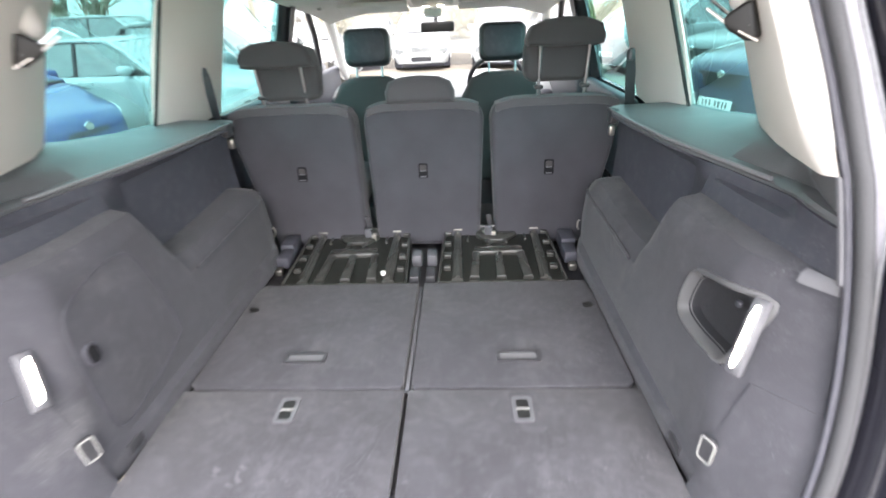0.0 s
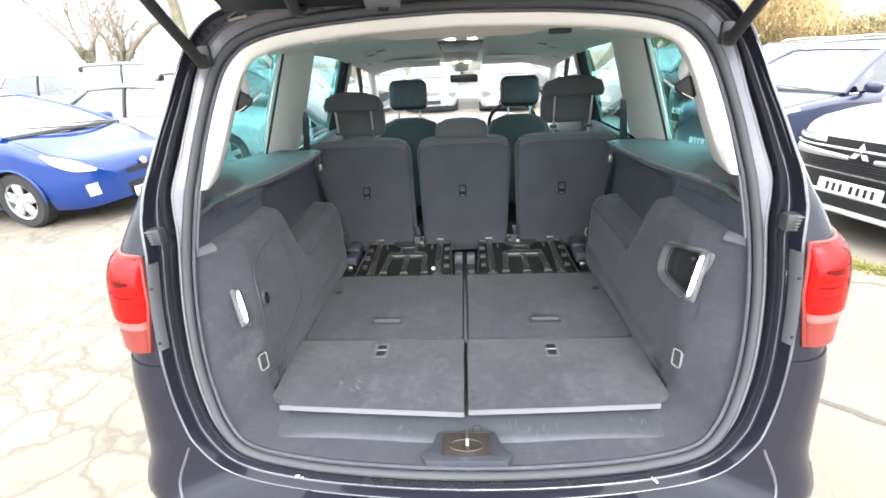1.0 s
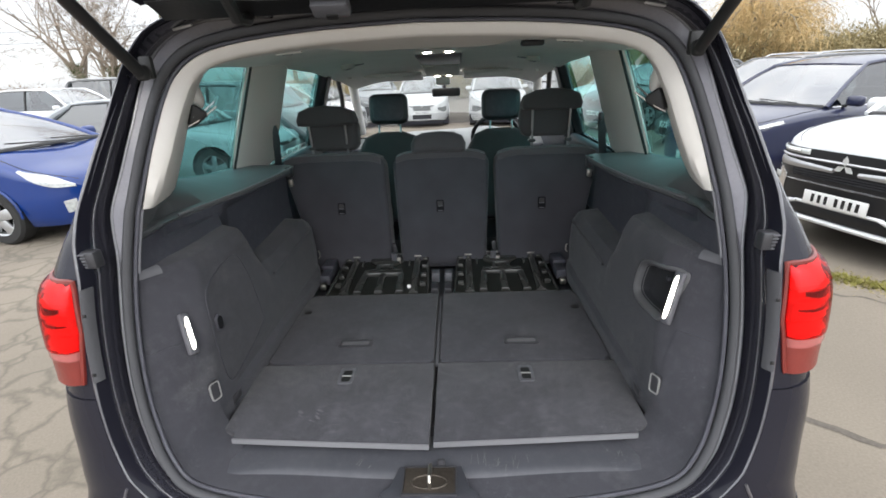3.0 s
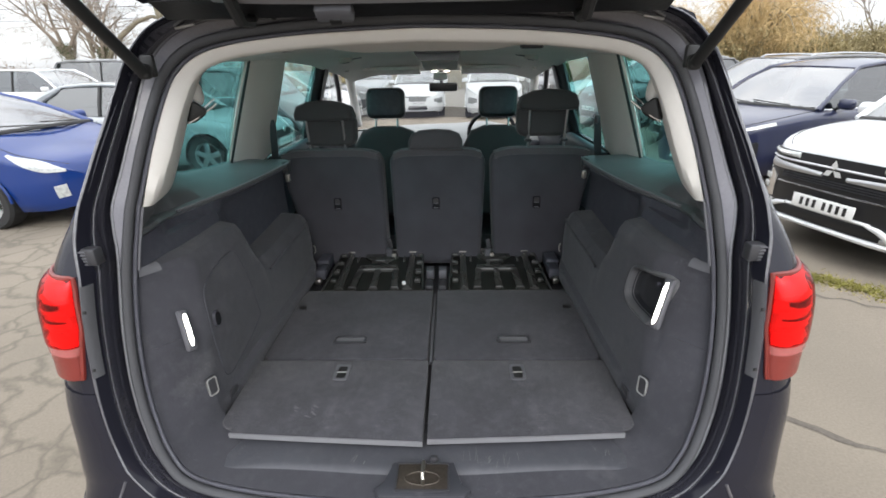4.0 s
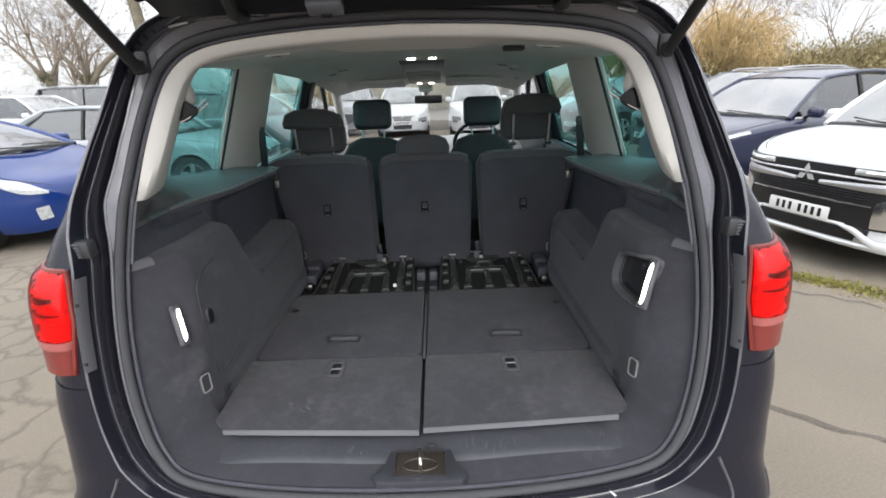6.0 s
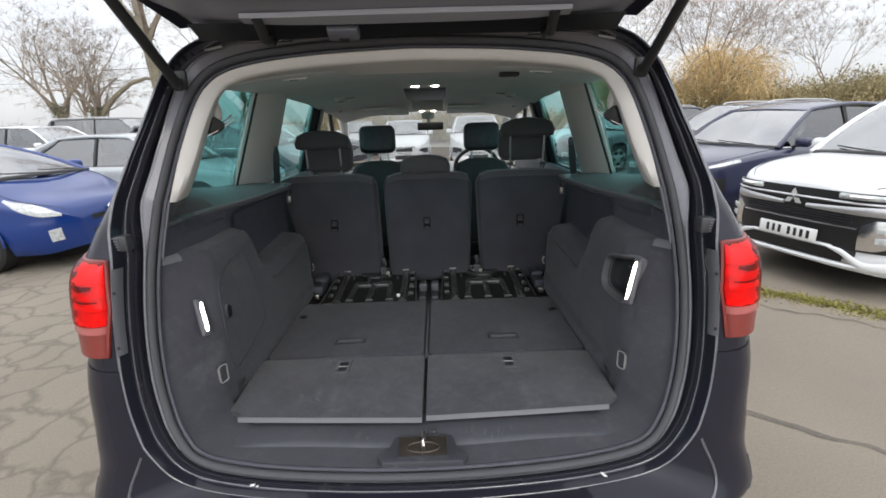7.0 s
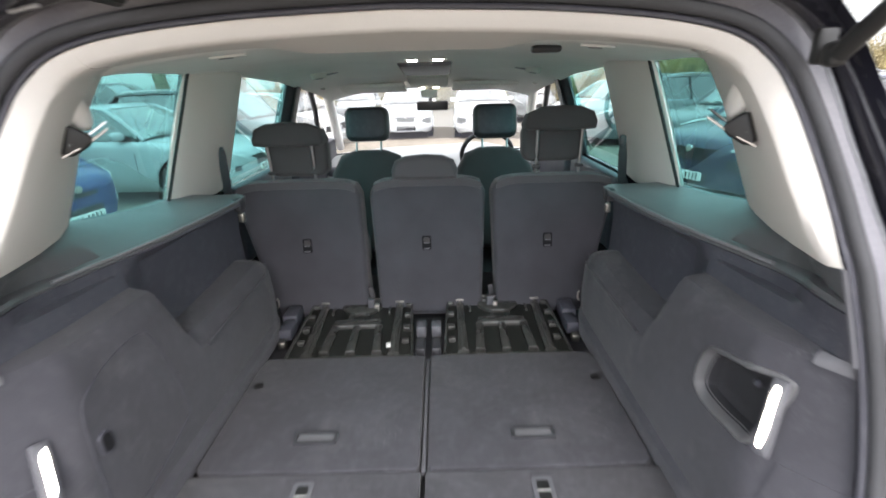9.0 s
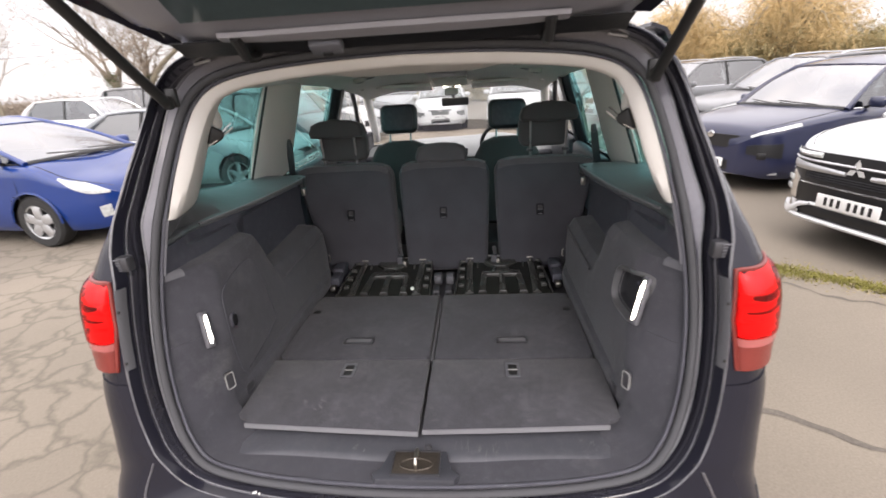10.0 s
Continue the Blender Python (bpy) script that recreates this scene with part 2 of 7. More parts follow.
SILL_LIP = material("worn_sill_plastic", (0.0418, 0.0431, 0.0513), 0.42, grain=600, vary=0.15, bump=0.15, stain=(0.16, 0.16, 0.165), stain_scale=12, depth=0.001)
FRAME = material("cubby_frame_plastic", (0.19, 0.19, 0.20), 0.42, grain=600, vary=0.12, bump=0.15, depth=0.001)
SHELF = material("dark_shelf_plastic", (0.106, 0.108, 0.114), 0.41, grain=700, vary=0.12, bump=0.2, big=4, stain=(0.12, 0.12, 0.12), stain_scale=10, depth=0.001)
EDGE = material("pale_edge_trim", (0.1900, 0.1900, 0.2000), 0.5, grain=300, vary=0.15, bump=0.1)
SMUDGE = material("dusty_smudge", (0.105, 0.105, 0.112), 0.95, grain=300, vary=0.5, bump=0.2)
SCUFF = material("pale_scuff", (0.15, 0.15, 0.155), 0.8, grain=300, vary=0.4, bump=0.0)
SILL = material("scuffed_sill_plastic", (0.0580, 0.0595, 0.0690), 0.42, grain=700, vary=0.25, bump=0.25, big=5, stain=(0.070, 0.071, 0.076), stain_scale=16, depth=0.001)
dusted(SILL, (0.22, 0.22, 0.23), 0.35, 0.8)
POLISHED = material("polished_ring", (0.42, 0.42, 0.41), 0.22, metal=0.35, grain=200, vary=0.1, bump=0.0)
# black that paints the shade of recesses and holes that are not cut
RECESS_SHADE = material("recess_shade", (0.016, 0.016, 0.018), 0.9, grain=200, vary=0.2, bump=0.1, spec=0.1)
# paled to put the sky's light on the gate lip into its colour
GATE_STRIP = material("lit_gate_strip", (0.25, 0.245, 0.265), 0.3, grain=300, vary=0.12, bump=0.05, coat=0.4)
GRIP_DARK = material("dark_grip_well", (0.125, 0.125, 0.132), 0.4, grain=300, vary=0.15, bump=0.1)
GRIP = material("grey_grip_well", (0.17, 0.17, 0.18), 0.35, grain=300, vary=0.1, bump=0.1)
RIBS = material("ribbed_black_plastic", (0.0430, 0.0430, 0.0400), 0.24, grain=60, vary=0.35, bump=0.15, coat=0.5)
RED = material("red_lens", (0.62, 0.010, 0.010), 0.15, grain=30, vary=0.25, bump=0.0, coat=0.5)
RED_D = material("dark_red_reflector", (0.1700, 0.0220, 0.0160), 0.35, grain=900, vary=0.3, bump=0.3, coat=0.2, depth=0.001)
RED_GLASS = glass("red_lens_glass", (0.93, 0.035, 0.03), 0.7, 0.03, 0.01)
BOWL = material("lamp_bowl", (0.93, 0.90, 0.90), 0.35, grain=120, vary=0.12, bump=0.2, big=30)
# blacker than the ribs, to paint shade into the seat base's troughs and holes
WELL = material("well_shade_plastic", (0.0140, 0.0150, 0.0130), 0.5, grain=120, vary=0.3, bump=0.1)
PINK = material("clear_lens_band", (0.3420, 0.0938, 0.0863), 0.2, grain=250, vary=0.08, bump=0.2, coat=0.5)
# the dash top's pale grey puts windscreen glare into the colour
DASH = material("glare_dash_top", (0.300, 0.300, 0.300), 0.45, grain=500, vary=0.1, bump=0.2, depth=0.001)
GATE_GLASS = material("dark_gate_glass", (0.046, 0.064, 0.066), 0.08, vary=0.1, bump=0.0)
SMOKE = material("smoked_lens", (0.10, 0.03, 0.03), 0.12, vary=0.2, bump=0.0, coat=1.0)
TEAL = glass("teal_privacy_glass", (0.36, 0.89, 0.87), 0.6)
CLEAR = glass("clear_glass", (0.95, 0.98, 0.97), 0.5)
CAR_GLASS = glass("dark_car_glass", (0.20, 0.24, 0.24), 1.0, 0.02, 0.16)
SCREEN_GLASS = glass("windscreen_glass", (0.45, 0.54, 0.52), 1.0, 0.02, 0.34)
TYRE = material("tyre_rubber", (0.018, 0.018, 0.018), 0.85, grain=80, vary=0.3, bump=0.3)
ALLOY = material("silver_alloy", (0.52, 0.53, 0.54), 0.32, metal=0.8, grain=80, vary=0.1, bump=0.0)
HEADLAMP = material("headlamp_lens", (0.46, 0.48, 0.47), 0.16, grain=28, vary=0.5, bump=0.1, coat=0.6)
GRILLE = material("black_grille", (0.012, 0.012, 0.013), 0.4, grain=90, vary=0.2, bump=0.3)
PLATE = material("plate_white", (0.78, 0.78, 0.76), 0.4, grain=200, vary=0.05, bump=0.0)
TRIM_SILVER = material("satin_silver_trim", (0.46, 0.46, 0.47), 0.38, metal=0.7, grain=150, vary=0.12, bump=0.0)
INK = material("plate_black", (0.012, 0.012, 0.012), 0.5, vary=0.1, bump=0.0)
GROUND = ground_material()
BARK = material("grey_bark", (0.2100, 0.1850, 0.1350), 0.95, grain=18, vary=0.4, bump=0.6, big=2, depth=0.02)
IVY = material("ivy_leaves", (0.0750, 0.0900, 0.0300), 0.7, grain=14, vary=0.5, bump=0.2)
WILLOW = material("golden_willow_twigs", (0.5000, 0.3600, 0.1700), 0.85, grain=3, vary=0.45, bump=0.0, big=0.4)
TWIG = material("brown_twigs", (0.2700, 0.2250, 0.1800), 0.9, grain=3, vary=0.4, bump=0.0, big=0.5)
SCRUB = material("olive_scrub", (0.27, 0.225, 0.115), 0.9, grain=2, vary=0.5, bump=0.0, big=0.4)
SEAM = material("dark_seam", (0.1150, 0.1000, 0.0820), 0.95, grain=60, vary=0.35, bump=0.3)
GRASS = material("verge_grass", (0.19, 0.175, 0.04), 0.9, grain=30, vary=0.5, bump=0.2)
STRAW = material("dry_straw", (0.27, 0.22, 0.12), 0.9, grain=30, vary=0.4, bump=0.2)
WIRE = material("cable_black", (0.03, 0.03, 0.03), 0.6, vary=0.1, bump=0.0)


# ---- builders ----
BASE = {}


def thing(name, at, label, category, group=""):
    ob = new(name)
    ob.location = at
    BASE[ob.name] = Vector(at)
    ob.empty_display_size = 0.2
    return tagged(ob, label, category, group)


def part(name, bm, mat, parent=None, label="", angle=38, at=None):
    """One mesh from bm, built in world places; under parent when given."""
    me = bpy.data.meshes.new(name)
    base = BASE.get(parent.name, Vector()) if parent else (Vector(at) if at else Vector())
    if base.length:
        bmesh.ops.translate(bm, verts=bm.verts, vec=-base)
    bmesh.ops.recalc_face_normals(bm, faces=bm.faces)
    bm.to_mesh(me)
    bm.free()
    me.polygons.foreach_set("use_smooth", [True] * len(me.polygons))
    me.set_sharp_from_angle(angle=radians(angle))
    me.materials.append(mat)
    ob = new(name, me)
    if parent:
        ob.parent = parent
    elif at:
        ob.location = at
    BASE[ob.name] = base
    if label:
        tagged(ob, label)
    return ob


def setting(name, bm, mat, label, category):
    return tagged(part(name, bm, mat), label, category, "", "structure")


def B():
    return bmesh.new()


def box(bm, c, s, bevel=0.0, m=None, seg=2):
    """A bevelled box of centre c and size s, turned by m about its centre."""
    r = bmesh.ops.create_cube(bm, size=1.0)
    vs = r["verts"]
    for v in vs:
        v.co = Vector((v.co.x * s[0], v.co.y * s[1], v.co.z * s[2]))
    if bevel:
        es = list({e for v in vs for e in v.link_edges})
        nb = bmesh.ops.bevel(bm, geom=es, offset=min(bevel, 0.45 * min(s)), segments=seg, affect="EDGES", profile=0.5)
        vs = list({v for f in nb["faces"] for v in f.verts} | {v for v in vs if v.is_valid})
    t = Matrix.Translation(c) @ (m.to_4x4() if m else Matrix())
    for v in vs:
        v.co = t @ v.co
    return vs


def grid(bm, rows, close_u=False, close_v=False):
    """A sheet through rows of points."""
    vv = [[bm.verts.new(p) for p in r] for r in rows]
    n, k = len(vv), len(vv[0])
    out = []
    for i in range(n if close_u else n - 1):
        for j in range(k if close_v else k - 1):
            a, b, c, d = vv[i][j], vv[i][(j + 1) % k], vv[(i + 1) % n][(j + 1) % k], vv[(i + 1) % n][j]
            if len({a, b, c, d}) == 4:
                out.append(bm.faces.new((a, b, c, d)))
    return vv, out


def sheet(bm, rows, thick, close_u=False):
    vv, fs = grid(bm, rows, close_u)
    bmesh.ops.recalc_face_normals(bm, faces=fs)
    bmesh.ops.solidify(bm, geom=fs, thickness=thick)


def tube(bm, pts, r, n=8, closed=False, squash=1.0):
    """A round bar along pts; r may be one radius or one for each point."""
    pts = [Vector(p) for p in pts]
    rr = r if isinstance(r, (list, tuple)) else [r] * len(pts)
    rows, up = [], None
    for i, p in enumerate(pts):
        a = pts[i - 1] if (i or closed) else p
        b = pts[(i + 1) % len(pts)] if (i < len(pts) - 1 or closed) else p
        d = (b - a).normalized()
        if up is None:
            up = d.orthogonal().normalized()
        up = (up - d * up.dot(d)).normalized()
        side = d.cross(up)
        rows.append([p + (up * math.cos(q) * squash + side * math.sin(q)) * rr[i] for q in (2 * math.pi * k / n for k in range(n))])
    vv, _ = grid(bm, rows, closed, True)
    if not closed:
        bm.faces.new(vv[0])
        bm.faces.new(list(reversed(vv[-1])))


def prism(bm, outline, y0, y1, bevel=0.0, m=None, seg=3):
    """An outline of (x, z) points drawn out from y0 to y1, with rounded rims."""
    a = [bm.verts.new((x, y0, z)) for x, z in outline]
    b = [bm.verts.new((x, y1, z)) for x, z in outline]
    n = len(a)
    fs = [bm.faces.new(a), bm.faces.new(list(reversed(b)))]
    rim = list(fs[0].edges) + list(fs[1].edges)
    for i in range(n):
        fs.append(bm.faces.new((a[i], b[i], b[(i + 1) % n], a[(i + 1) % n])))
    vs = a + b
    bmesh.ops.recalc_face_normals(bm, faces=fs)
    if bevel:
        nb = bmesh.ops.bevel(bm, geom=rim, offset=bevel, segments=seg, affect="EDGES", profile=0.5)
        vs = list({v for f in nb["faces"] for v in f.verts} | {v for v in vs if v.is_valid})
    if m is not None:
        for v in vs:
            v.co = m @ v.co
    return vs


def rounded(x0, x1, z0, z1, r, n=5):
    """A rectangle's outline with round corners."""
    pts = []
    for cx, cz, q in ((x1 - r, z1 - r, 0), (x0 + r, z1 - r, 90), (x0 + r, z0 + r, 180), (x1 - r, z0 + r, 270)):
        for k in range(n + 1):
            a = radians(q + 90 * k / n)
            pts.append((cx + r * math.cos(a), cz + r * math.sin(a)))
    return pts


def ring(bm, outline, width, y0, y1, m=None):
    """A frame that follows an outline, of that width inwards."""
    cx = sum(p[0] for p in outline) / len(outline)
    cz = sum(p[1] for p in outline) / len(outline)
    hx = max(abs(p[0] - cx) for p in outline)
    hz = max(abs(p[1] - cz) for p in outline)
    inner = [(cx + (x - cx) * (hx - width) / hx, cz + (z - cz) * (hz - width) / hz) for x, z in outline]
    rows = [[(x, y0, z) for x, z in outline], [(x, y1, z) for x, z in outline], [(x, y1, z) for x, z in inner], [(x, y0, z) for x, z in inner]]
    vv, _ = grid(bm, rows, True, True)
    if m is not None:
        for r in vv:
            for v in r:
                v.co = m @ v.co


def lerp(x, table):
    """Smooth reading of a table of (key, value or values)."""
    if x <= table[0][0]:
        return table[0][1]
    for (a, p), (b, q) in zip(table, table[1:]):
        if x <= b:
            k = (x - a) / (b - a)
            if isinstance(p, tuple):
                return tuple(u + (v - u) * k for u, v in zip(p, q))
            return p + (q - p) * k
    return table[-1][1]


def mirrored(v, s):
    return Vector((v[0] * s, v[1], v[2]))

# ---- the black people carrier, its tailgate open ----
CAR = thing("people_carrier", (0, 2.7, 0), "black people carrier with its tailgate raised and boot empty", "car")

# Half of the boot opening, from the roof's middle down to the sill's middle: the line of the rubber seal, the outer skin's control place and the skin's far edge.
HALF = [
    ((0.00, 1.750), (0.00, 0.60, 1.815), (0.00, 0.98, 1.800)),
    ((0.25, 1.742), (0.25, 0.60, 1.808), (0.25, 0.98, 1.797)),
    ((0.45, 1.724), (0.46, 0.61, 1.790), (0.47, 1.00, 1.785)),
    ((0.56, 1.697), (0.61, 0.62, 1.755), (0.59, 1.00, 1.765)),
    ((0.62, 1.652), (0.692, 0.66, 1.700), (0.67, 1.04, 1.730)),
    ((0.652, 1.590), (0.750, 0.70, 1.625), (0.725, 1.06, 1.680)),
    ((0.684, 1.465), (0.802, 0.71, 1.475), (0.805, 1.045, 1.500)),
    ((0.708, 1.330), (0.876, 0.60, 1.340), (0.865, 1.02, 1.330)),
    ((0.728, 1.190), (0.965, 0.43, 1.195), (0.925, 1.03, 1.190)),
    ((0.733, 1.050), (1.005, 0.42, 1.050), (0.945, 1.10, 1.050)),
    ((0.723, 0.915), (1.000, 0.40, 0.905), (0.955, 1.10, 0.900)),
    ((0.702, 0.805), (0.968, 0.38, 0.770), (0.955, 1.10, 0.720)),
    ((0.665, 0.722), (0.952, 0.34, 0.650), (0.955, 1.00, 0.530)),
    ((0.600, 0.665), (0.945, 0.27, 0.540), (0.930, 0.85, 0.380)),
    ((0.450, 0.645), (0.640, 0.16, 0.570), (0.620, 0.42, 0.300)),
    ((0.200, 0.640), (0.220, 0.10, 0.560), (0.250, 0.28, 0.280)),
    ((0.00, 0.639), (0.00, 0.09, 0.555), (0.00, 0.26, 0.280)),
]
DEPTHS = [(0.55, 0.385), (0.70, 0.425), (0.92, 0.485), (1.18, 0.565), (1.33, 0.61), (1.47, 0.682), (1.60, 0.752), (1.70, 0.803), (1.75, 0.835)]


def seal_y(x, z):
    """How far forward the opening's rim lies at that place: it bows back towards the middle."""
    bow = lerp(z, [(0.6, 0.062), (0.8, 0.10), (1.0, 0.11), (1.7, 0.07)])
    return lerp(z, DEPTHS) - bow * (1 - min(1.0, abs(x) / 0.7) ** 2)


def smooth_half(n):
    """The half line drawn as a smooth curve: n + 1 samples of (seal, control, edge)."""
    cum = [0.0]
    for a, b in zip(HALF, HALF[1:]):
        cum.append(cum[-1] + math.hypot(a[0][0] - b[0][0], a[0][1] - b[0][1]))
    out = []
    for i in range(n + 1):
        s = cum[-1] * i / n
        k = min(len(HALF) - 2, max(j for j in range(len(cum)) if cum[j] <= s + 1e-9))
        u = (s - cum[k]) / (cum[k + 1] - cum[k])
        q = [HALF[max(0, min(len(HALF) - 1, k + d))] for d in (-1, 0, 1, 2)]

        def cr(p):
            return tuple(0.5 * (2 * b + (c - a) * u + (2 * a - 5 * b + 4 * c - d) * u * u + (3 * b - a - 3 * c + d) * u ** 3) for a, b, c, d in zip(*p))
        out.append((cr([h[0] for h in q]), cr([h[1] for h in q]), cr([h[2] for h in q])))
    return out


NH = 120
HALVES = smooth_half(NH)
RIM = []          # closed loop of (seal place, outward normal, index in the half, side)
for side_ in (1, -1):
    idx = range(0, NH + 1) if side_ == 1 else range(NH - 1, 0, -1)
    for i in idx:
        (x, z), _, _ = HALVES[i]
        (xa, za), (xb, zb) = HALVES[max(0, i - 1)][0], HALVES[min(NH, i + 1)][0]
        if i == 0:
            nrm = Vector((0, 0, 1))
        elif i == NH:
            nrm = Vector((0, 0, -1))
        else:
            t_ = Vector((xb - xa, 0, zb - za)).normalized()
            nrm = Vector((-t_.z, 0, t_.x))
        p = Vector((max(0.0, x), seal_y(x, z), z))
        RIM.append((mirrored(p, side_), mirrored(nrm, side_), i, side_))


def rim_out(z):
    """Width of the jamb outside the seal and how far it stands back."""
    return lerp(z, [(0.63, 0.040), (0.8, 0.046), (1.0, 0.045), (1.2, 0.045), (1.27, 0.066), (1.36, 0.070), (1.5, 0.060), (1.6, 0.055), (1.7, 0.045)]), lerp(z, [(0.63, 0.045), (0.75, 0.075), (1.0, 0.085), (1.2, 0.10), (1.33, 0.085), (1.5, 0.07), (1.66, 0.06), (1.75, 0.05)])


def rim_point(i, out, back):
    p, nrm, _, _ = RIM[i]
    return p + nrm * out + Vector((0, -back, 0))


def jamb():
    """The stepped jamb round the boot opening: grey flange, black channel, two ridges."""
    n = len(RIM)

    def rows(profile):
        res = []
        for i in range(n):
            z = RIM[i][0].z
            w, d = rim_out(z)
            f = lerp(z, [(0.7, 0.30), (1.15, 0.26), (1.24, 0.34), (1.32, 0.56), (1.42, 0.48), (1.52, 0.50), (1.60, 0.62), (1.69, 0.85), (1.715, 0.85), (1.735, 0.5), (1.75, 0.42)])
            res.append([rim_point(i, (f * a if a <= 1 else f + (1 - f) * (a - 1)) * w, b * d) for a, b in profile])
        return res
    bm = B()
    sheet(bm, rows([(-0.30, -0.12), (0.0, 0.0), (0.5, 0.08), (1.0, 0.14), (1.03, 0.05)]), 0.004, True)
    part("jamb_flange", bm, SATIN, CAR, "painted flange outside the seal with reflected sky in its grey")
    bm = B()
    sheet(bm, rows([(1.025, 0.10), (1.10, -0.05), (1.14, -0.40), (1.52, -0.40), (1.58, 0.45), (1.62, 0.52), (1.67, 0.44)]), 0.004, True)
    part("rain_channel", bm, CHANNEL, CAR, "black rain channel with a raised ridge")
    bm = B()
    sheet(bm, rows([(1.675, 0.36), (1.70, 0.70), (1.76, 0.78), (1.80, 0.66), (1.86, 0.66), (1.90, 0.95), (2.0, 1.0)]), 0.004, True)
    part("jamb_edge", bm, PAINT, CAR, "black painted outer edge of the opening")
    # thin pale tubes paint the sky's glint along the ridges
    for a, b, r in ((1.03, 0.12, 0.0042), (1.625, 0.56, 0.0044), (1.93, 1.0, 0.0036)):
        bm = B()
        tube(bm, [q[0] for q in rows([(a, b)])], r, 6, True)
        part("jamb_ridge", bm, RIDGE, CAR, "rounded ridge of the jamb with its glint painted in")
    bm = B()
    tube(bm, [rim_point(i, -0.004, 0.012) for i in range(n)], 0.0115, 10, True, 0.9)
    part("rubber_seal", bm, RUBBER, CAR, "dark grey rubber weather seal")
    bm = B()
    tube(bm, [rim_point(i, -0.019, 0.002) for i in range(n)], 0.005, 8, True)
    part("seal_lip", bm, PLASTIC, CAR, "grey inner lip of the seal")


def skin(i, u, off=0.0, side=1):
    """The outer skin beside the opening: u runs from the jamb's edge (0) to the car's flank (1)."""
    (x, z), m, s = HALVES[i]
    j = i
    w, d = rim_out(z)
    e = rim_point(j, w, d)
    m, s = Vector(m), Vector(s)
    m.y = min(m.y, e.y - 0.005) if z < 1.25 else m.y
    f = lerp(z, [(0.66, 2.2), (0.80, 1.7), (0.93, 1.15), (0.99, 1.0)]) * 2 * u * (1 - u)
    p = (e * (1 - u) ** 2 + m * f + s * u * u) / ((1 - u) ** 2 + f + u * u)
    if off:
        tan = (m - e) * 2 * (1 - u) + (s - m) * 2 * u
        (xa, za), (xb, zb) = HALVES[max(0, i - 1)][0], HALVES[min(NH, i + 1)][0]
        nrm = tan.cross(Vector((xb - xa, 0, zb - za))).normalized()
        if nrm.y > 0.2 or (abs(nrm.y) <= 0.2 and nrm.x < 0):
            nrm = -nrm
        p = p + nrm * off
    p.x = max(p.x, 0.0) if i not in (0, NH) else 0.0
    return mirrored(p, side)


def index_at(z):
    return min(range(NH + 1), key=lambda i: abs(HALVES[i][0][1] - z) + (9 if HALVES[i][0][0] < 0.55 else 0))


def outer_skin():
    us = [k / 14 for k in range(15)]
    i0, i1 = index_at(1.215), index_at(0.945)
    for side in (1, -1):
        bm = B()
        sheet(bm, [[skin(i, u, 0, side) for u in us] for i in range(0, i0 + 1)], 0.012)
        part("rear_pillar_panel", bm, PAINT, CAR)
        bm = B()
        sheet(bm, [[skin(i, u, 0, side) for u in us] for i in range(i0, i1 + 1)], 0.012)
        part("rear_wing_panel", bm, PAINT, CAR)
        bm = B()
        sheet(bm, [[skin(i, u, 0.004, side) for u in us] for i in range(i1, NH + 1)], 0.012)
        part("rear_bumper", bm, PAINT, CAR, "black bumper with scuffs and dust")
        ic = index_at(0.735)
        # pressed line where the bumper meets the tailgate's lower edge, its highlight painted pale
        bm = B()
        tube(bm, [skin(i, 0.02 + 0.36 * min(1, (i - ic) / 15), 0.004, side) for i in range(ic, NH + 1)], 0.0036, 6)
        part("bumper_crease", bm, RIDGE, CAR, "pressed edge of the bumper with its highlight painted in")
        # upright slot and dark inset at the bumper's corner
        bm = B()
        ib = index_at(0.70)
        sheet(bm, [[skin(i, u, 0.007, side) for u in (0.42, 0.46, 0.50, 0.54, 0.58)] for i in range(ib, ib + 4)], 0.006)
        part("corner_reflector", bm, BLACK, CAR, "dark upright reflector in the bumper corner")


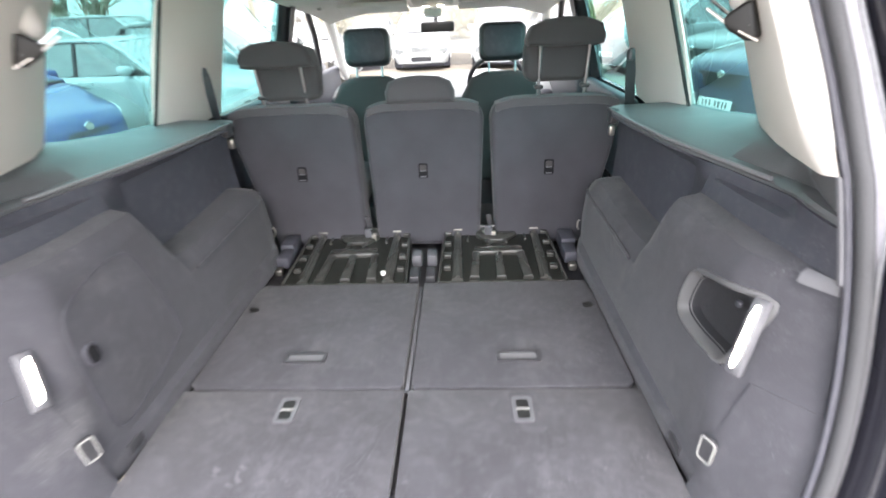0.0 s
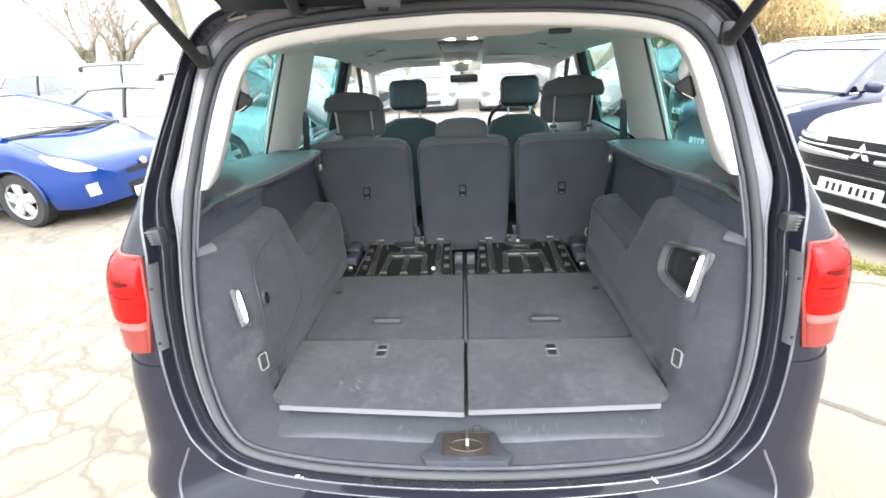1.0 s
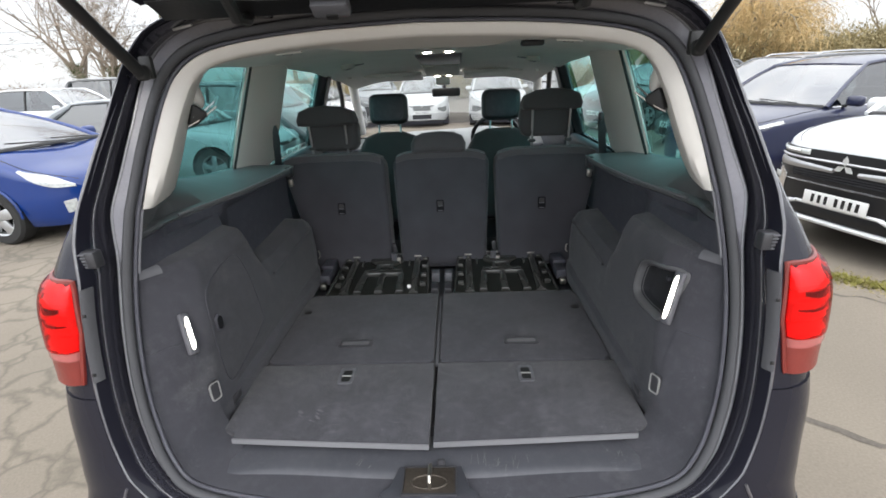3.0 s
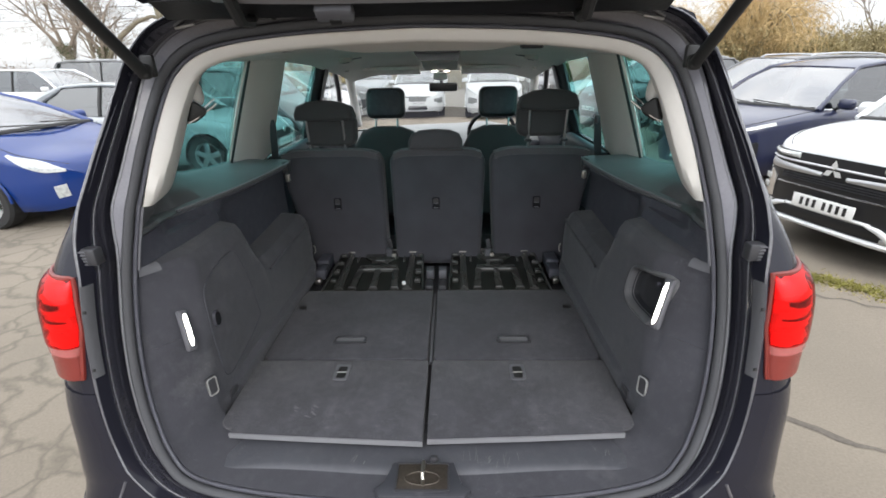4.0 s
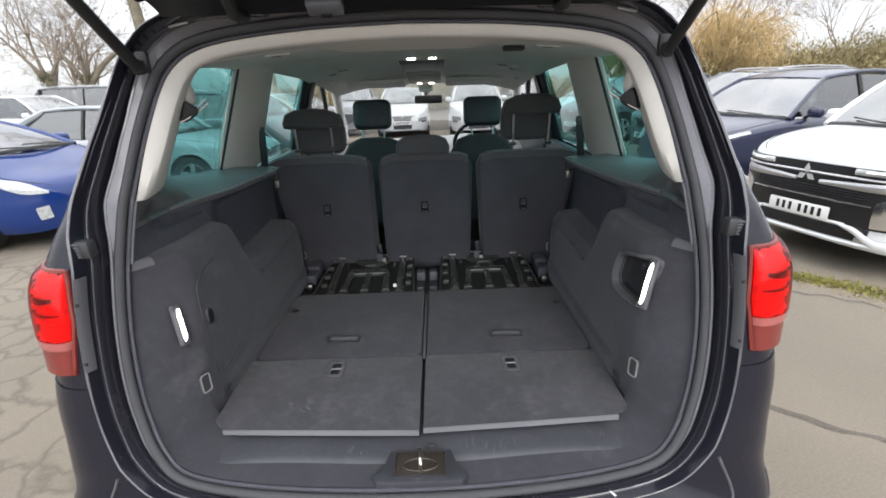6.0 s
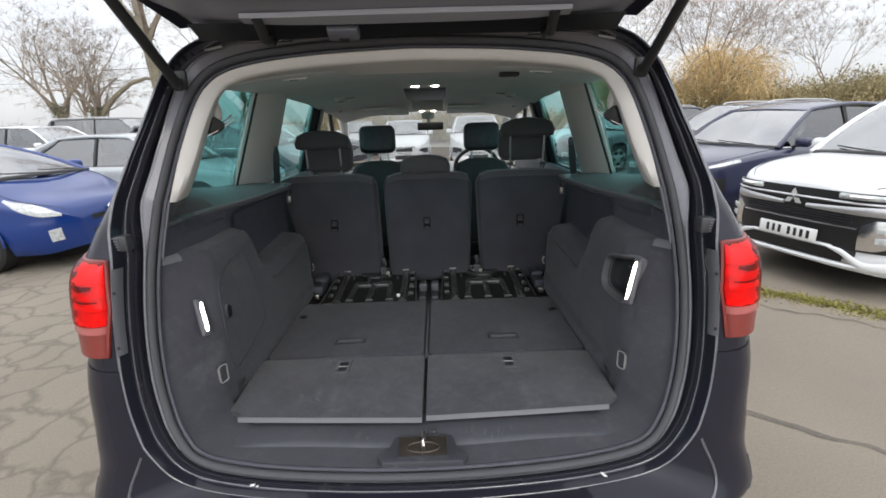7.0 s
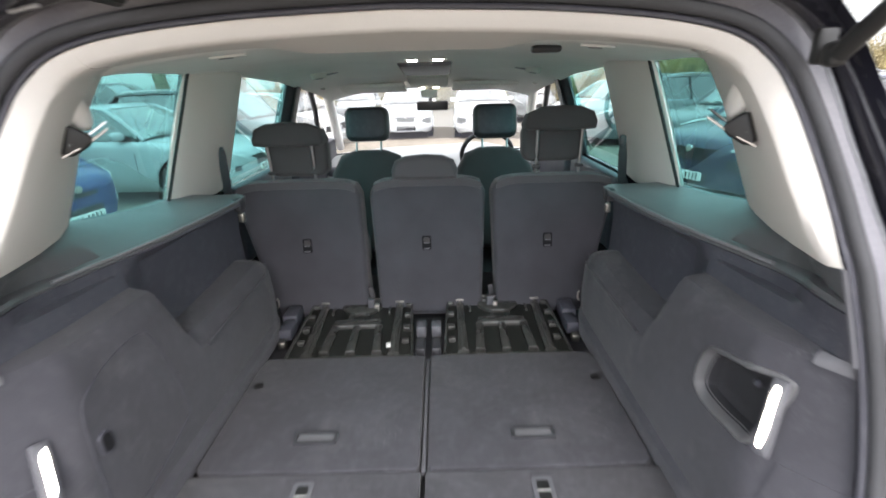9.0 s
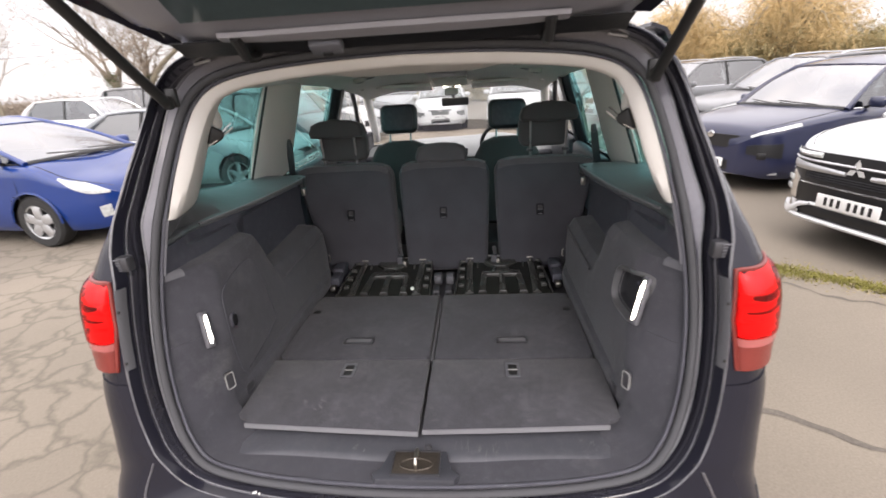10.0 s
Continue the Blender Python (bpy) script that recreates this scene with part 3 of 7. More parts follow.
def tail_lamp(side):
    i0, i1 = index_at(1.205), index_at(0.973)
    im, ib = index_at(1.060), index_at(1.041)
    n_u = 16

    def at(i, k, off, swell=0.014):
        """A place on the lamp: k runs from its inner edge (0) to its outer edge (1)."""
        q = (i - i0) / (i1 - i0)
        k0, k1 = lerp(q, [(0, 0.03), (0.5, 0.01), (1, 0.05)]), lerp(q, [(0, 0.46), (0.25, 0.53), (0.6, 0.54), (1, 0.44)])
        b = swell * math.sin(math.pi * min(1, max(0, k))) ** 0.5 * math.sin(math.pi * (0.12 + 0.76 * q)) ** 0.6
        j = max(0, min(NH - 1, int(i)))
        a, c = skin(j, k0 + (k1 - k0) * k, off + b, side), skin(min(NH, j + 1), k0 + (k1 - k0) * k, off + b, side)
        return a + (c - a) * (i - j)

    bm = B()
    rim = [at(i0, k / n_u, 0.001, 0) for k in range(n_u + 1)] + [at(i0 + (i1 - i0) * r / 12, 1, 0.001, 0) for r in range(1, 13)] + [at(i1, 1 - k / n_u, 0.001, 0) for k in range(1, n_u + 1)] + [at(i1 - (i1 - i0) * r / 12, 0, 0.001, 0) for r in range(1, 12)]
    tube(bm, rim, 0.006, 6, True)
    lamp = part("tail_lamp", bm, RED_D, CAR, "glossy red tail lamp with a pale band below")
    def ease(v):
        v = min(1.0, max(0.0, v))
        return math.sqrt(v * (2 - v))
    bm = B()
    sheet_rows = []
    ks_ = [0, 0.012, 0.03, 0.06] + [0.1 + 0.8 * k / 12 for k in range(13)] + [0.94, 0.97, 0.988, 1]
    for v in [0, 0.012, 0.03, 0.06, 0.10] + [0.15 + 0.85 * k / 12 for k in range(13)]:
        sheet_rows.append([at(i0 + (im - i0) * v, k, 0.001 + 0.013 * ease(v / 0.14) * ease(min(k, 1 - k) / 0.10), 0.014 * ease(v / 0.3)) for k in ks_])
    grid(bm, sheet_rows)
    part("red_lens", bm, RED_GLASS, lamp, "clear red lens")
    # the stepped reflector bowl behind the lens
    bm = B()
    h = im - i0
    steps = [(0, -0.004), (0.06, -0.002), (0.12, 0.002), (0.30, 0.002), (0.33, 0.010), (0.36, 0.003), (0.47, 0.001), (0.50, 0.009), (0.55, 0.009), (0.57, 0.002), (0.72, 0.004), (0.75, 0.010), (0.80, 0.003), (0.97, 0.004), (1, 0.010)]
    grid(bm, [[at(i0 + h * v, k / n_u, (o + 0.0022 * math.sin(k * 2.1 + 9 * v)) * ease(min(k, n_u - k) / n_u / 0.12) - 0.003 * (k in (0, n_u)), 0.012 * ease(v / 0.3)) for k in range(n_u + 1)] for v, o in steps])
    part("reflector_bowl", bm, BOWL, lamp)
    for v0, v1, lo, hi, nm in ((0.36, 0.46, 0.16, 0.66, "dark_chamber"), (0.60, 0.635, 0.10, 0.55, "dark_chamber"), (0.30, 0.33, 0.60, 0.82, "dark_chamber")):
        bm = B()
        sheet(bm, [[at(i0 + h * (v0 + (v1 - v0) * (r / 3) * (1 - 0.5 * abs(2 * k / 8 - 1) ** 2) + 0.02 * k / 8), lo + (hi - lo) * k / 8, 0.007) for k in range(9)] for r in range(4)], 0.002)
        part(nm, bm, SMOKE, lamp)
    bm = B()
    sheet(bm, [[at(im + (ib - im) * r / 4, k, 0.012 * ease(min(k, 1 - k) / 0.10)) for k in ks_] for r in range(4 + 1)], 0.006)
    part("reverse_band", bm, PINK, lamp, "pale ribbed reversing lens")
    bm = B()
    sheet(bm, [[at(ib + (i1 - ib) * r / 8, k, 0.009 * ease(min(k, 1 - k) / 0.10)) for k in ks_] for r in range(8 + 1)], 0.006)
    part("reflector", bm, RED_D, lamp, "dull red lower reflector")
    # black plate between lamp and channel, with its two screws
    bm = B()
    rws = []
    for i in range(i0 + 1, i1 + 1):
        w, d = rim_out(HALVES[i][0][1])
        rws.append([mirrored(rim_point(i, w * a, d * b), side) for a, b in ((0.70, 0.80), (0.78, 0.90), (0.90, 0.97), (0.985, 0.99))])
    sheet(bm, rws, 0.006)
    plate = part("lamp_plate", bm, LAMP_PLATE, CAR, "grey plate with two screws beside the tail lamp")
    for z in (1.12, 0.99):
        i = index_at(z)
        w, d = rim_out(z)
        bm = B()
        box(bm, mirrored(rim_point(i, w * 0.86, d * 1.02), side), (0.009, 0.006, 0.009), 0.003)
        part("screw", bm, INK, plate)
    # ribbed rubber buffer above it
    i = index_at(1.245)
    c = rim_point(i, 0.036, 0.072)
    bm = B()
    box(bm, mirrored(c, side), (0.036, 0.030, 0.042), 0.006)
    buf = part("rubber_buffer", bm, BLACK, CAR, "ribbed black rubber buffer")
    for k in range(5):
        bm = B()
        box(bm, mirrored(c + Vector((0.010, -0.015, -0.015 + 0.0075 * k)), side), (0.018, 0.006, 0.004), 0.0015)
        part("rib", bm, PLASTIC_L, buf)


def lower_body():
    """Flanks, floor pan, bonnet and roof of the car ahead of the boot."""
    zs = [0.28, 0.34, 0.42, 0.55, 0.70, 0.85, 1.0, 1.10, 1.20]
    xs = lambda z, y: lerp(z, [(0.28, 0.88), (0.42, 0.935), (0.70, 0.952), (0.95, 0.950), (1.10, 0.935), (1.20, 0.915)]) * lerp(y, [(4.2, 1.0), (4.7, 0.96), (4.95, 0.84), (5.1, 0.62)])
    for side in (1, -1):
        bm = B()
        rws = []
        ys = [1.0 + 4.1 * k / 58 for k in range(59)]
        for y in ys:
            top = lerp(y, [(3.3, 1.0), (3.9, 0.855), (4.3, 0.80), (4.8, 0.66), (5.1, 0.40)])
            rws.append([mirrored((xs(z, y), y, 0.28 + (z - 0.28) * top), side) for z in zs])
        vv, fs = grid(bm, rws)
        for wy in (1.20, 4.12):
            kill = []
            for f in bm.faces:
                c = f.calc_center_median()
                if math.hypot(c.y - wy, c.z - 0.335) < 0.35:
                    kill.append(f)
            bmesh.ops.delete(bm, geom=kill, context="FACES")
            for v in bm.verts:
                d = math.hypot(v.co.y - wy, v.co.z - 0.335)
                if d < 0.375 and v.co.z > 0.30:
                    k = 0.375 / max(d, 1e-3)
                    v.co.y, v.co.z = wy + (v.co.y - wy) * k, 0.335 + (v.co.z - 0.335) * k
        bmesh.ops.solidify(bm, geom=list(bm.faces), thickness=0.02)
        part("flank", bm, PAINT, CAR)
        for wy in (1.20, 4.12):
            wheel(CAR, Vector((side * 0.84, wy, 0.335)), 0.335, 0.225, side, False)
    bm = B()
    box(bm, (0, 2.9, 0.32), (1.7, 4.2, 0.05), 0.01)
    part("floor_pan", bm, BLACK, CAR)
    bm = B()
    rws = []
    for k in range(15):
        y = 3.95 + 1.15 * k / 14
        z = lerp(y, [(3.9, 1.06), (4.3, 1.01), (4.8, 0.88), (5.1, 0.64)])
        rws.append([(x * lerp(y, [(4.2, 0.92), (4.7, 0.90), (4.95, 0.80), (5.1, 0.6)]), y, z + 0.035 * (1 - x * x)) for x in (-1, -0.8, -0.5, -0.2, 0.2, 0.5, 0.8, 1)])
    sheet(bm, rws, 0.02)
    part("bonnet", bm, PAINT, CAR)
    bm = B()
    box(bm, (0, 5.06, 0.50), (1.2, 0.12, 0.5), 0.05)
    part("front_bumper", bm, PAINT, CAR)
    bm = B()
    rws = []
    for k in range(13):
        y = 0.97 + 2.35 * k / 12
        z = lerp(y, [(0.97, 1.802), (1.6, 1.812), (2.4, 1.80), (3.32, 1.735)])
        rws.append([(0.735 * q, y, z - 0.085 * abs(q) ** 2.4) for q in (-1, -0.85, -0.6, -0.3, 0, 0.3, 0.6, 0.85, 1)])
    sheet(bm, rws, 0.02)
    part("roof_panel", bm, PAINT, CAR)


def wheel(parent, c, r, w, side, detail=True, mat=ALLOY, spokes=5, broad=0.06):
    bm = B()
    prof = [(r * 0.66, -0.5), (r * 0.92, -0.5), (r, -0.36), (r, 0.36), (r * 0.92, 0.5), (r * 0.66, 0.5)]
    n = 28
    rws = [[c + Vector((w * x, q * math.cos(a), q * math.sin(a))) for q, x in prof] for a in (2 * math.pi * k / n for k in range(n))]
    grid(bm, rws, True, True)
    ob = part("wheel", bm, TYRE, parent, "road wheel with black tyre")
    bm = B()
    rws = [[c + Vector((side * w * x, q * r * math.cos(a), q * r * math.sin(a))) for q, x in ((0.665, 0.5), (0.66, 0.47), (0.60, 0.44), (0.58, 0.2))] for a in (2 * math.pi * k / n for k in range(n))]
    grid(bm, rws, True)
    if detail:
        for k in range(spokes):
            a = 2 * math.pi * k / spokes + 0.3
            d = Vector((0, math.cos(a), math.sin(a)))
            box(bm, c + Vector((side * w * 0.40, 0, 0)) + d * r * 0.34, (0.03, r * 0.56, r * (0.9 / spokes + broad)), 0.012, Matrix.Rotation(a, 3, "X"))
        box(bm, c + Vector((side * w * 0.42, 0, 0)), (0.03, r * 0.26, r * 0.26), 0.02)
    part("rim", bm, mat, ob, "silver spoked rim")
    bm = B()
    rws = [[c + Vector((side * w * x, q * r * math.cos(a), q * r * math.sin(a))) for q, x in ((0.6, 0.12), (0.02, 0.12))] for a in (2 * math.pi * k / n for k in range(n))]
    grid(bm, rws, True)
    part("brake_disc", bm, GRILLE, ob)


# ---- inside: floor sill, side linings, pillars, roof lining ----
def load_sill():
    """The plastic sill between load floor and opening."""
    bm = B()
    rws = []
    nx = 41
    for k in range(nx):
        x = -0.545 + 1.09 * k / (nx - 1)
        q = abs(x) / 0.545
        yb = seal_y(x, 0.655) + 0.016
        cr = 0.055 * (1 - q ** 5) + 0.012
        up = 0.0
        rws.append([(x, 0.60, 0.660 + up), (x, 0.545, 0.671 + up), (x, 0.5 * (0.52 + yb + cr), 0.674 + up), (x, yb + cr + 0.012, 0.673 + up), (x, yb + cr, 0.670 + up), (x, yb + cr - 0.006, 0.666 + up), (x, yb + cr - 0.016, 0.660 + up), (x, yb + 0.006, 0.651 + up), (x, yb - 0.008, 0.646 + up), (x, yb - 0.012, 0.636 + up)])
    sheet(bm, [r[:7] for r in rws], 0.006)
    sill = part("load_sill", bm, SILL, CAR, "scuffed charcoal plastic load sill", 30)
    bm = B()
    vs = prism(bm, [(-0.105, 0.338), (0.105, 0.338), (0.120, 0.360), (0.098, 0.378), (0.080, 0.440), (-0.080, 0.440), (-0.098, 0.378), (-0.120, 0.360)], 0.645, 0.681, 0.006, Matrix(((1, 0, 0, 0), (0, 0, 1, 0), (0, 1, 0, 0), (0, 0, 0, 1))), 2)
    part("latch_surround", bm, SILL_LIP, sill, "raised plastic surround of the latch")
    bm = B()
    box(bm, (0, 0.392, 0.680), (0.130, 0.080, 0.006), 0.001)
    part("latch_well", bm, DULL, sill, "dark metal latch well")
    bm = B()
    ring(bm, rounded(-0.067, 0.067, -0.042, 0.042, 0.003), 0.004, -0.003, 0.004, Matrix.Translation((0, 0.392, 0.683)) @ Matrix.Rotation(radians(90), 4, "X"))
    part("latch_rim", bm, BLACK, sill)
    bm = B()
    tube(bm, [(0.002, 0.370, 0.68), (0.002, 0.368, 0.706), (0.002, 0.376, 0.715), (0.002, 0.408, 0.715), (0.002, 0.418, 0.706), (0.002, 0.418, 0.68)], 0.0046, 8)
    part("striker", bm, STEEL, sill, "bright steel latch striker")
    bm = B()
    tube(bm, [(0.044 * math.cos(a), 0.388 + 0.020 * math.sin(a), 0.684) for a in (2 * math.pi * k / 20 for k in range(20))], 0.0028, 6, True)
    part("latch_ring", bm, DULL, sill)
    bm = B()
    box(bm, (0.028, 0.442, 0.688), (0.022, 0.016, 0.020), 0.006)
    part("latch_hook", bm, BLACK, sill)
    rnd = random.Random(8)
    for x, y, w, n in ((0.13, 0.462, 0.045, 6), (0.21, 0.455, 0.05, 8), (0.485, 0.485, 0.02, 4), (-0.20, 0.455, 0.06, 3)):
        for k in range(n):
            bm = B()
            box(bm, (x + rnd.gauss(0, w * 0.5), y + rnd.gauss(0, 0.008), 0.6752), (rnd.uniform(0.0008, 0.002), rnd.uniform(0.008, 0.034), 0.0010), 0, Matrix.Rotation(rnd.gauss(-0.25, 0.25), 3, "Z"))
            part("scratch", bm, SCUFF, sill, "pale scratch mark")


def sill_foot():
    """The moulded foot inside the seal: it carries both side linings down into the sill in one sweep."""
    n = len(RIM)
    rows = []
    order = [k for k in range(n) if RIM[k][0].z < 0.98]
    for k in order:
        p, nrm, i, sd = RIM[k]
        a = p - nrm * 0.019 + Vector((0, 0.004, 0))
        x = abs(a.x)
        hug = min(1.0, max(0.0, (p.z - 0.72) / 0.10))
        lift = 0.003 * (2 * min(1.0, max(0.0, (0.98 - p.z) / 0.14)) - 1) * hug
        row = []
        for j in range(11):
            u = j / 10
            w = u * u * (3 - 2 * u)
            y = a.y + (0.585 - a.y) * u
            xt, zt = min(x, 0.602), max(a.z, 0.668)
            dx, dz = max(0.0, xt - 0.532), max(0.0, 0.738 - zt)
            l = math.hypot(dx, dz)
            if dx and dz and l > 0.07:
                xt, zt = 0.532 + dx * 0.07 / l, 0.738 - dz * 0.07 / l
            xw = x + (xt - x) * w
            xl = lining_x(y, max(0.70, a.z)) - lift * (1 - 1.8 * u)
            row.append(Vector((sd * (xw + (xl - xw) * hug), y, a.z + (zt - a.z) * w)))
        rows.append(row)
    bm = B()
    sheet(bm, rows, 0.003)
    part("sill_foot", bm, TRIM_FELT, CAR, "moulded charcoal plastic foot of the boot opening", 60)


# keys along the lining: y, then wall foot, wall top, ledge height, recess wall, shelf edge, shelf height, outer edge and its height
LINE = [
    (0.455, (0.604, 0.640, 1.172, 0.700, 0.700, 1.270, 0.705, 1.335)),
    (0.600, (0.604, 0.640, 1.172, 0.706, 0.712, 1.268, 0.718, 1.337)),
    (0.680, (0.603, 0.640, 1.168, 0.705, 0.728, 1.262, 0.750, 1.334)),
    (0.800, (0.602, 0.638, 1.165, 0.704, 0.732, 1.256, 0.800, 1.330)),
    (0.920, (0.601, 0.638, 1.165, 0.704, 0.718, 1.253, 0.836, 1.325)),
    (0.968, (0.601, 0.638, 1.163, 0.704, 0.708, 1.252, 0.848, 1.321)),
    (1.055, (0.601, 0.632, 0.992, 0.725, 0.694, 1.250, 0.864, 1.310)),
    (1.150, (0.601, 0.628, 0.985, 0.725, 0.680, 1.248, 0.874, 1.293)),
    (1.350, (0.601, 0.628, 0.992, 0.725, 0.662, 1.246, 0.884, 1.266)),
    (1.540, (0.603, 0.630, 1.004, 0.725, 0.654, 1.243, 0.890, 1.252)),
    (1.600, (0.612, 0.636, 0.985, 0.725, 0.660, 1.242, 0.890, 1.250)),
    (1.640, (0.640, 0.655, 0.955, 0.725, 0.680, 1.241, 0.890, 1.248)),
]
SEAL_X = sorted((h[0][1], h[0][0]) for h in HALVES if 0.60 < h[0][1] < 1.36 and h[0][0] > 0.55)


def flared(x, y, z):
    """Carries a place of the straight wall out to the seal where the lining meets the opening."""
    ys = seal_y(0.7, z) + 0.010
    y2 = y + (ys - 0.455) * max(0.0, 1 - (y - 0.455) / 0.40)
    q = min(1.0, max(0.0, 1 - (y2 - ys) / 0.13))
    return Vector((x + (lerp(z, SEAL_X) - 0.017 - x) * q ** 1.3, y2, z))


def lining_x(y, z):
    """Where the lower wall stands at that place."""
    f = lerp(y, LINE)
    zm = min(1.0, f[2] - 0.05)
    x = lerp(z, [(0.69, f[0]), (0.84, f[0]), (zm, f[0] + 0.25 * (f[1] - f[0])), (f[2] - 0.035, f[1] - 0.012), (f[2], f[1])])
    ys = seal_y(0.7, z) + 0.010
    q = min(1.0, max(0.0, 1 - (y - ys) / 0.13))
    return x + (lerp(z, SEAL_X) - 0.017 - x) * q ** 1.3


def ring_curve(pts, n):
    """A closed smooth curve through a ring of pairs."""
    out = []
    for i in range(len(pts)):
        a, b, c, d = (pts[(i + k) % len(pts)] for k in (-1, 0, 1, 2))
        for j in range(n):
            u = j / n
            out.append(tuple(0.5 * (2 * q + (r - p) * u + (2 * p - 5 * q + 4 * r - w) * u * u + (3 * q - p - 3 * r + w) * u ** 3) for p, q, r, w in zip(a, b, c, d)))
    return out


def within(y, z, loop):
    """Whether a place lies inside a closed loop."""
    odd = False
    for (a, b), (c, d) in zip(loop, loop[1:] + loop[:1]):
        if (b > z) != (d > z) and y < a + (z - b) * (c - a) / (d - b):
            odd = not odd
    return odd


CUBBY_LINE = ring_curve([(0.630, 0.985), (0.670, 0.976), (0.720, 0.971), (0.768, 0.973), (0.793, 0.986), (0.801, 1.010), (0.799, 1.045), (0.788, 1.076), (0.760, 1.092), (0.705, 1.106), (0.650, 1.118), (0.626, 1.116), (0.617, 1.100), (0.621, 1.050)], 4)


def side_lining(side):
    ys = sorted({0.455 + 1.185 * k / 60 for k in range(61)} | {0.968, 1.055})
    rows_a, rows_b, rows_c = [], [], []
    for y in ys:
        foot, top, zl, rec, edge, zs, xo, zo = lerp(y, LINE)
        mid = foot + 0.25 * (top - foot)
        low = lerp(y, [(0.455, 0.655), (0.50, 0.665), (0.56, 0.685), (1.64, 0.685)])
        pl = lerp(y, [(0.60, 0.0), (0.75, 0.012), (1.50, 0.020), (1.62, 0.0)])
        zmid = min(1.0, zl - 0.05)
        fine = [(foot + (mid - foot) * k / 6, y, 0.84 + (zmid - 0.84) * k / 6) for k in range(1, 6)] + [(mid + (top - 0.012 - mid) * k / 8, y, zmid + (zl - 0.035 - zmid) * k / 8) for k in range(9)]
        rows_a.append([mirrored(flared(*p), side) for p in ((foot + 0.004 - pl, y, low), (foot - pl, y, low + 0.045), (foot - 0.8 * pl, y, low + 0.056), (foot + 0.003, y, low + 0.070), (foot, y, 0.84), *fine, (top, y, zl - 0.012), (top + 0.010, y, zl), (top + 0.030, y, zl + 0.006), (rec - 0.004, y, zl + 0.012))])
        rows_b.append([mirrored(flared(*p), side) for p in ((rec - 0.004, y, zl + 0.010), (rec, y, zl + 0.03), (rec + 0.004, y, 0.5 * (zl + zs)), (max(rec - 0.004, edge), y, zs - 0.040), (edge + 0.002, y, zs - 0.012))])
        rows_c.append([mirrored(flared(*p), side) for p in ((edge + 0.002, y, zs - 0.014), (edge, y, zs - 0.006), (edge + 0.008, y, zs), (edge + 0.03, y, zs + 0.003), (0.5 * (edge + xo), y, 0.5 * (zs + zo)), (xo, y, zo), (xo + 0.03, y, zo + 0.006))])
    bm = B()
    grid(bm, rows_a)
    if side > 0:
        hole_in = list(CUBBY_LINE)
        bmesh.ops.delete(bm, geom=[f for f in bm.faces if within(f.calc_center_median().y, f.calc_center_median().z, hole_in)], context="FACES")
    bmesh.ops.recalc_face_normals(bm, faces=bm.faces)
    bmesh.ops.solidify(bm, geom=list(bm.faces), thickness=0.006)
    lin = part("side_lining", bm, TRIM_FELT, CAR, "charcoal felt-covered boot side lining", 30)
    bm = B()
    sheet(bm, rows_b, 0.006)
    part("upper_panel", bm, PLASTIC, lin, "smooth dark plastic upper panel", 30)
    bm = B()
    sheet(bm, rows_c, 0.006)
    part("side_shelf", bm, SHELF, lin, "grey plastic shelf under the window", 30)
    # pale bead that paints the highlight on the shelf's inner edge
    bm = B()
    pts = []
    for k in range(25):
        y = 0.80 + 0.80 * k / 24
        f = lerp(y, LINE)
        pts.append(mirrored(flared(f[4] + 0.002, y, f[5] + 0.001), side))
    tube(bm, pts, 0.0045, 6)
    part("shelf_edge_glint", bm, EDGE, lin, "pale bead painting the highlight along the shelf edge")
    # front end of the lining, by the seat
    bm = B()
    sheet(bm, [[mirrored((x, 1.643, z), side) for x in (0.645, 0.70, 0.76)] for z in (0.69, 0.85, 0.96)], 0.006)
    part("lining_end", bm, PLASTIC, lin)
    # bright grey corner strip under the upper panel, by the seal
    bm = B()
    sheet(bm, [[mirrored(flared(0.640 + dx, y, 1.172 + dz) + Vector((-0.004, -0.003, 0.002)), side) for dx, dz in ((-0.002, -0.012), (0.002, -0.004), (0.012, 0.004), (0.03, 0.010))] for y in (0.457, 0.465, 0.475, 0.49, 0.505, 0.52)], 0.006)
    part("corner_strip", bm, PLASTIC_L, lin, "grey plastic corner strip")
    bm = B()
    sides = [q for q in RIM if q[3] == side and 1.175 < q[0].z < 1.335]
    tube(bm, [p - nrm * 0.0245 + Vector((0, 0.003, 0)) for p, nrm, _, _ in sides], 0.0045, 6)
    part("corner_strip", bm, PLASTIC_L, lin, "grey plastic corner strip")
    # tie-down ring with a steel plate
    y, z = 0.578, 0.815
    m = Matrix.Translation(mirrored((lining_x(y, z) - 0.008, y, z), side)) @ Matrix.Rotation(radians(90 if side > 0 else -90), 4, "Z") @ Matrix.Rotation(radians(26 if side > 0 else -26), 4, "Z")
    bm = B()
    prism(bm, rounded(-0.015, 0.015, -0.030, 0.030, 0.008), -0.003, 0.003, 0.0, m)
    tie = part("tie_down", bm, BLACK, lin, "lashing ring in a dark recess")
    bm = B()
    ring(bm, rounded(-0.015, 0.015, -0.029, 0.029, 0.008), 0.0034, -0.003, 0.005, m)
    part("tie_ring", bm, POLISHED, tie, "bright steel ring")
    # small steel hook near the seat
    bm = B()
    tube(bm, [mirrored((0.598, 1.575, 0.795), side), mirrored((0.592, 1.577, 0.803), side), mirrored((0.592, 1.578, 0.826), side), mirrored((0.598, 1.578, 0.834), side)], 0.0035, 6)
    part("steel_hook", bm, STEEL, lin)
    # dark notch low down beside the load floor
    bm = B()
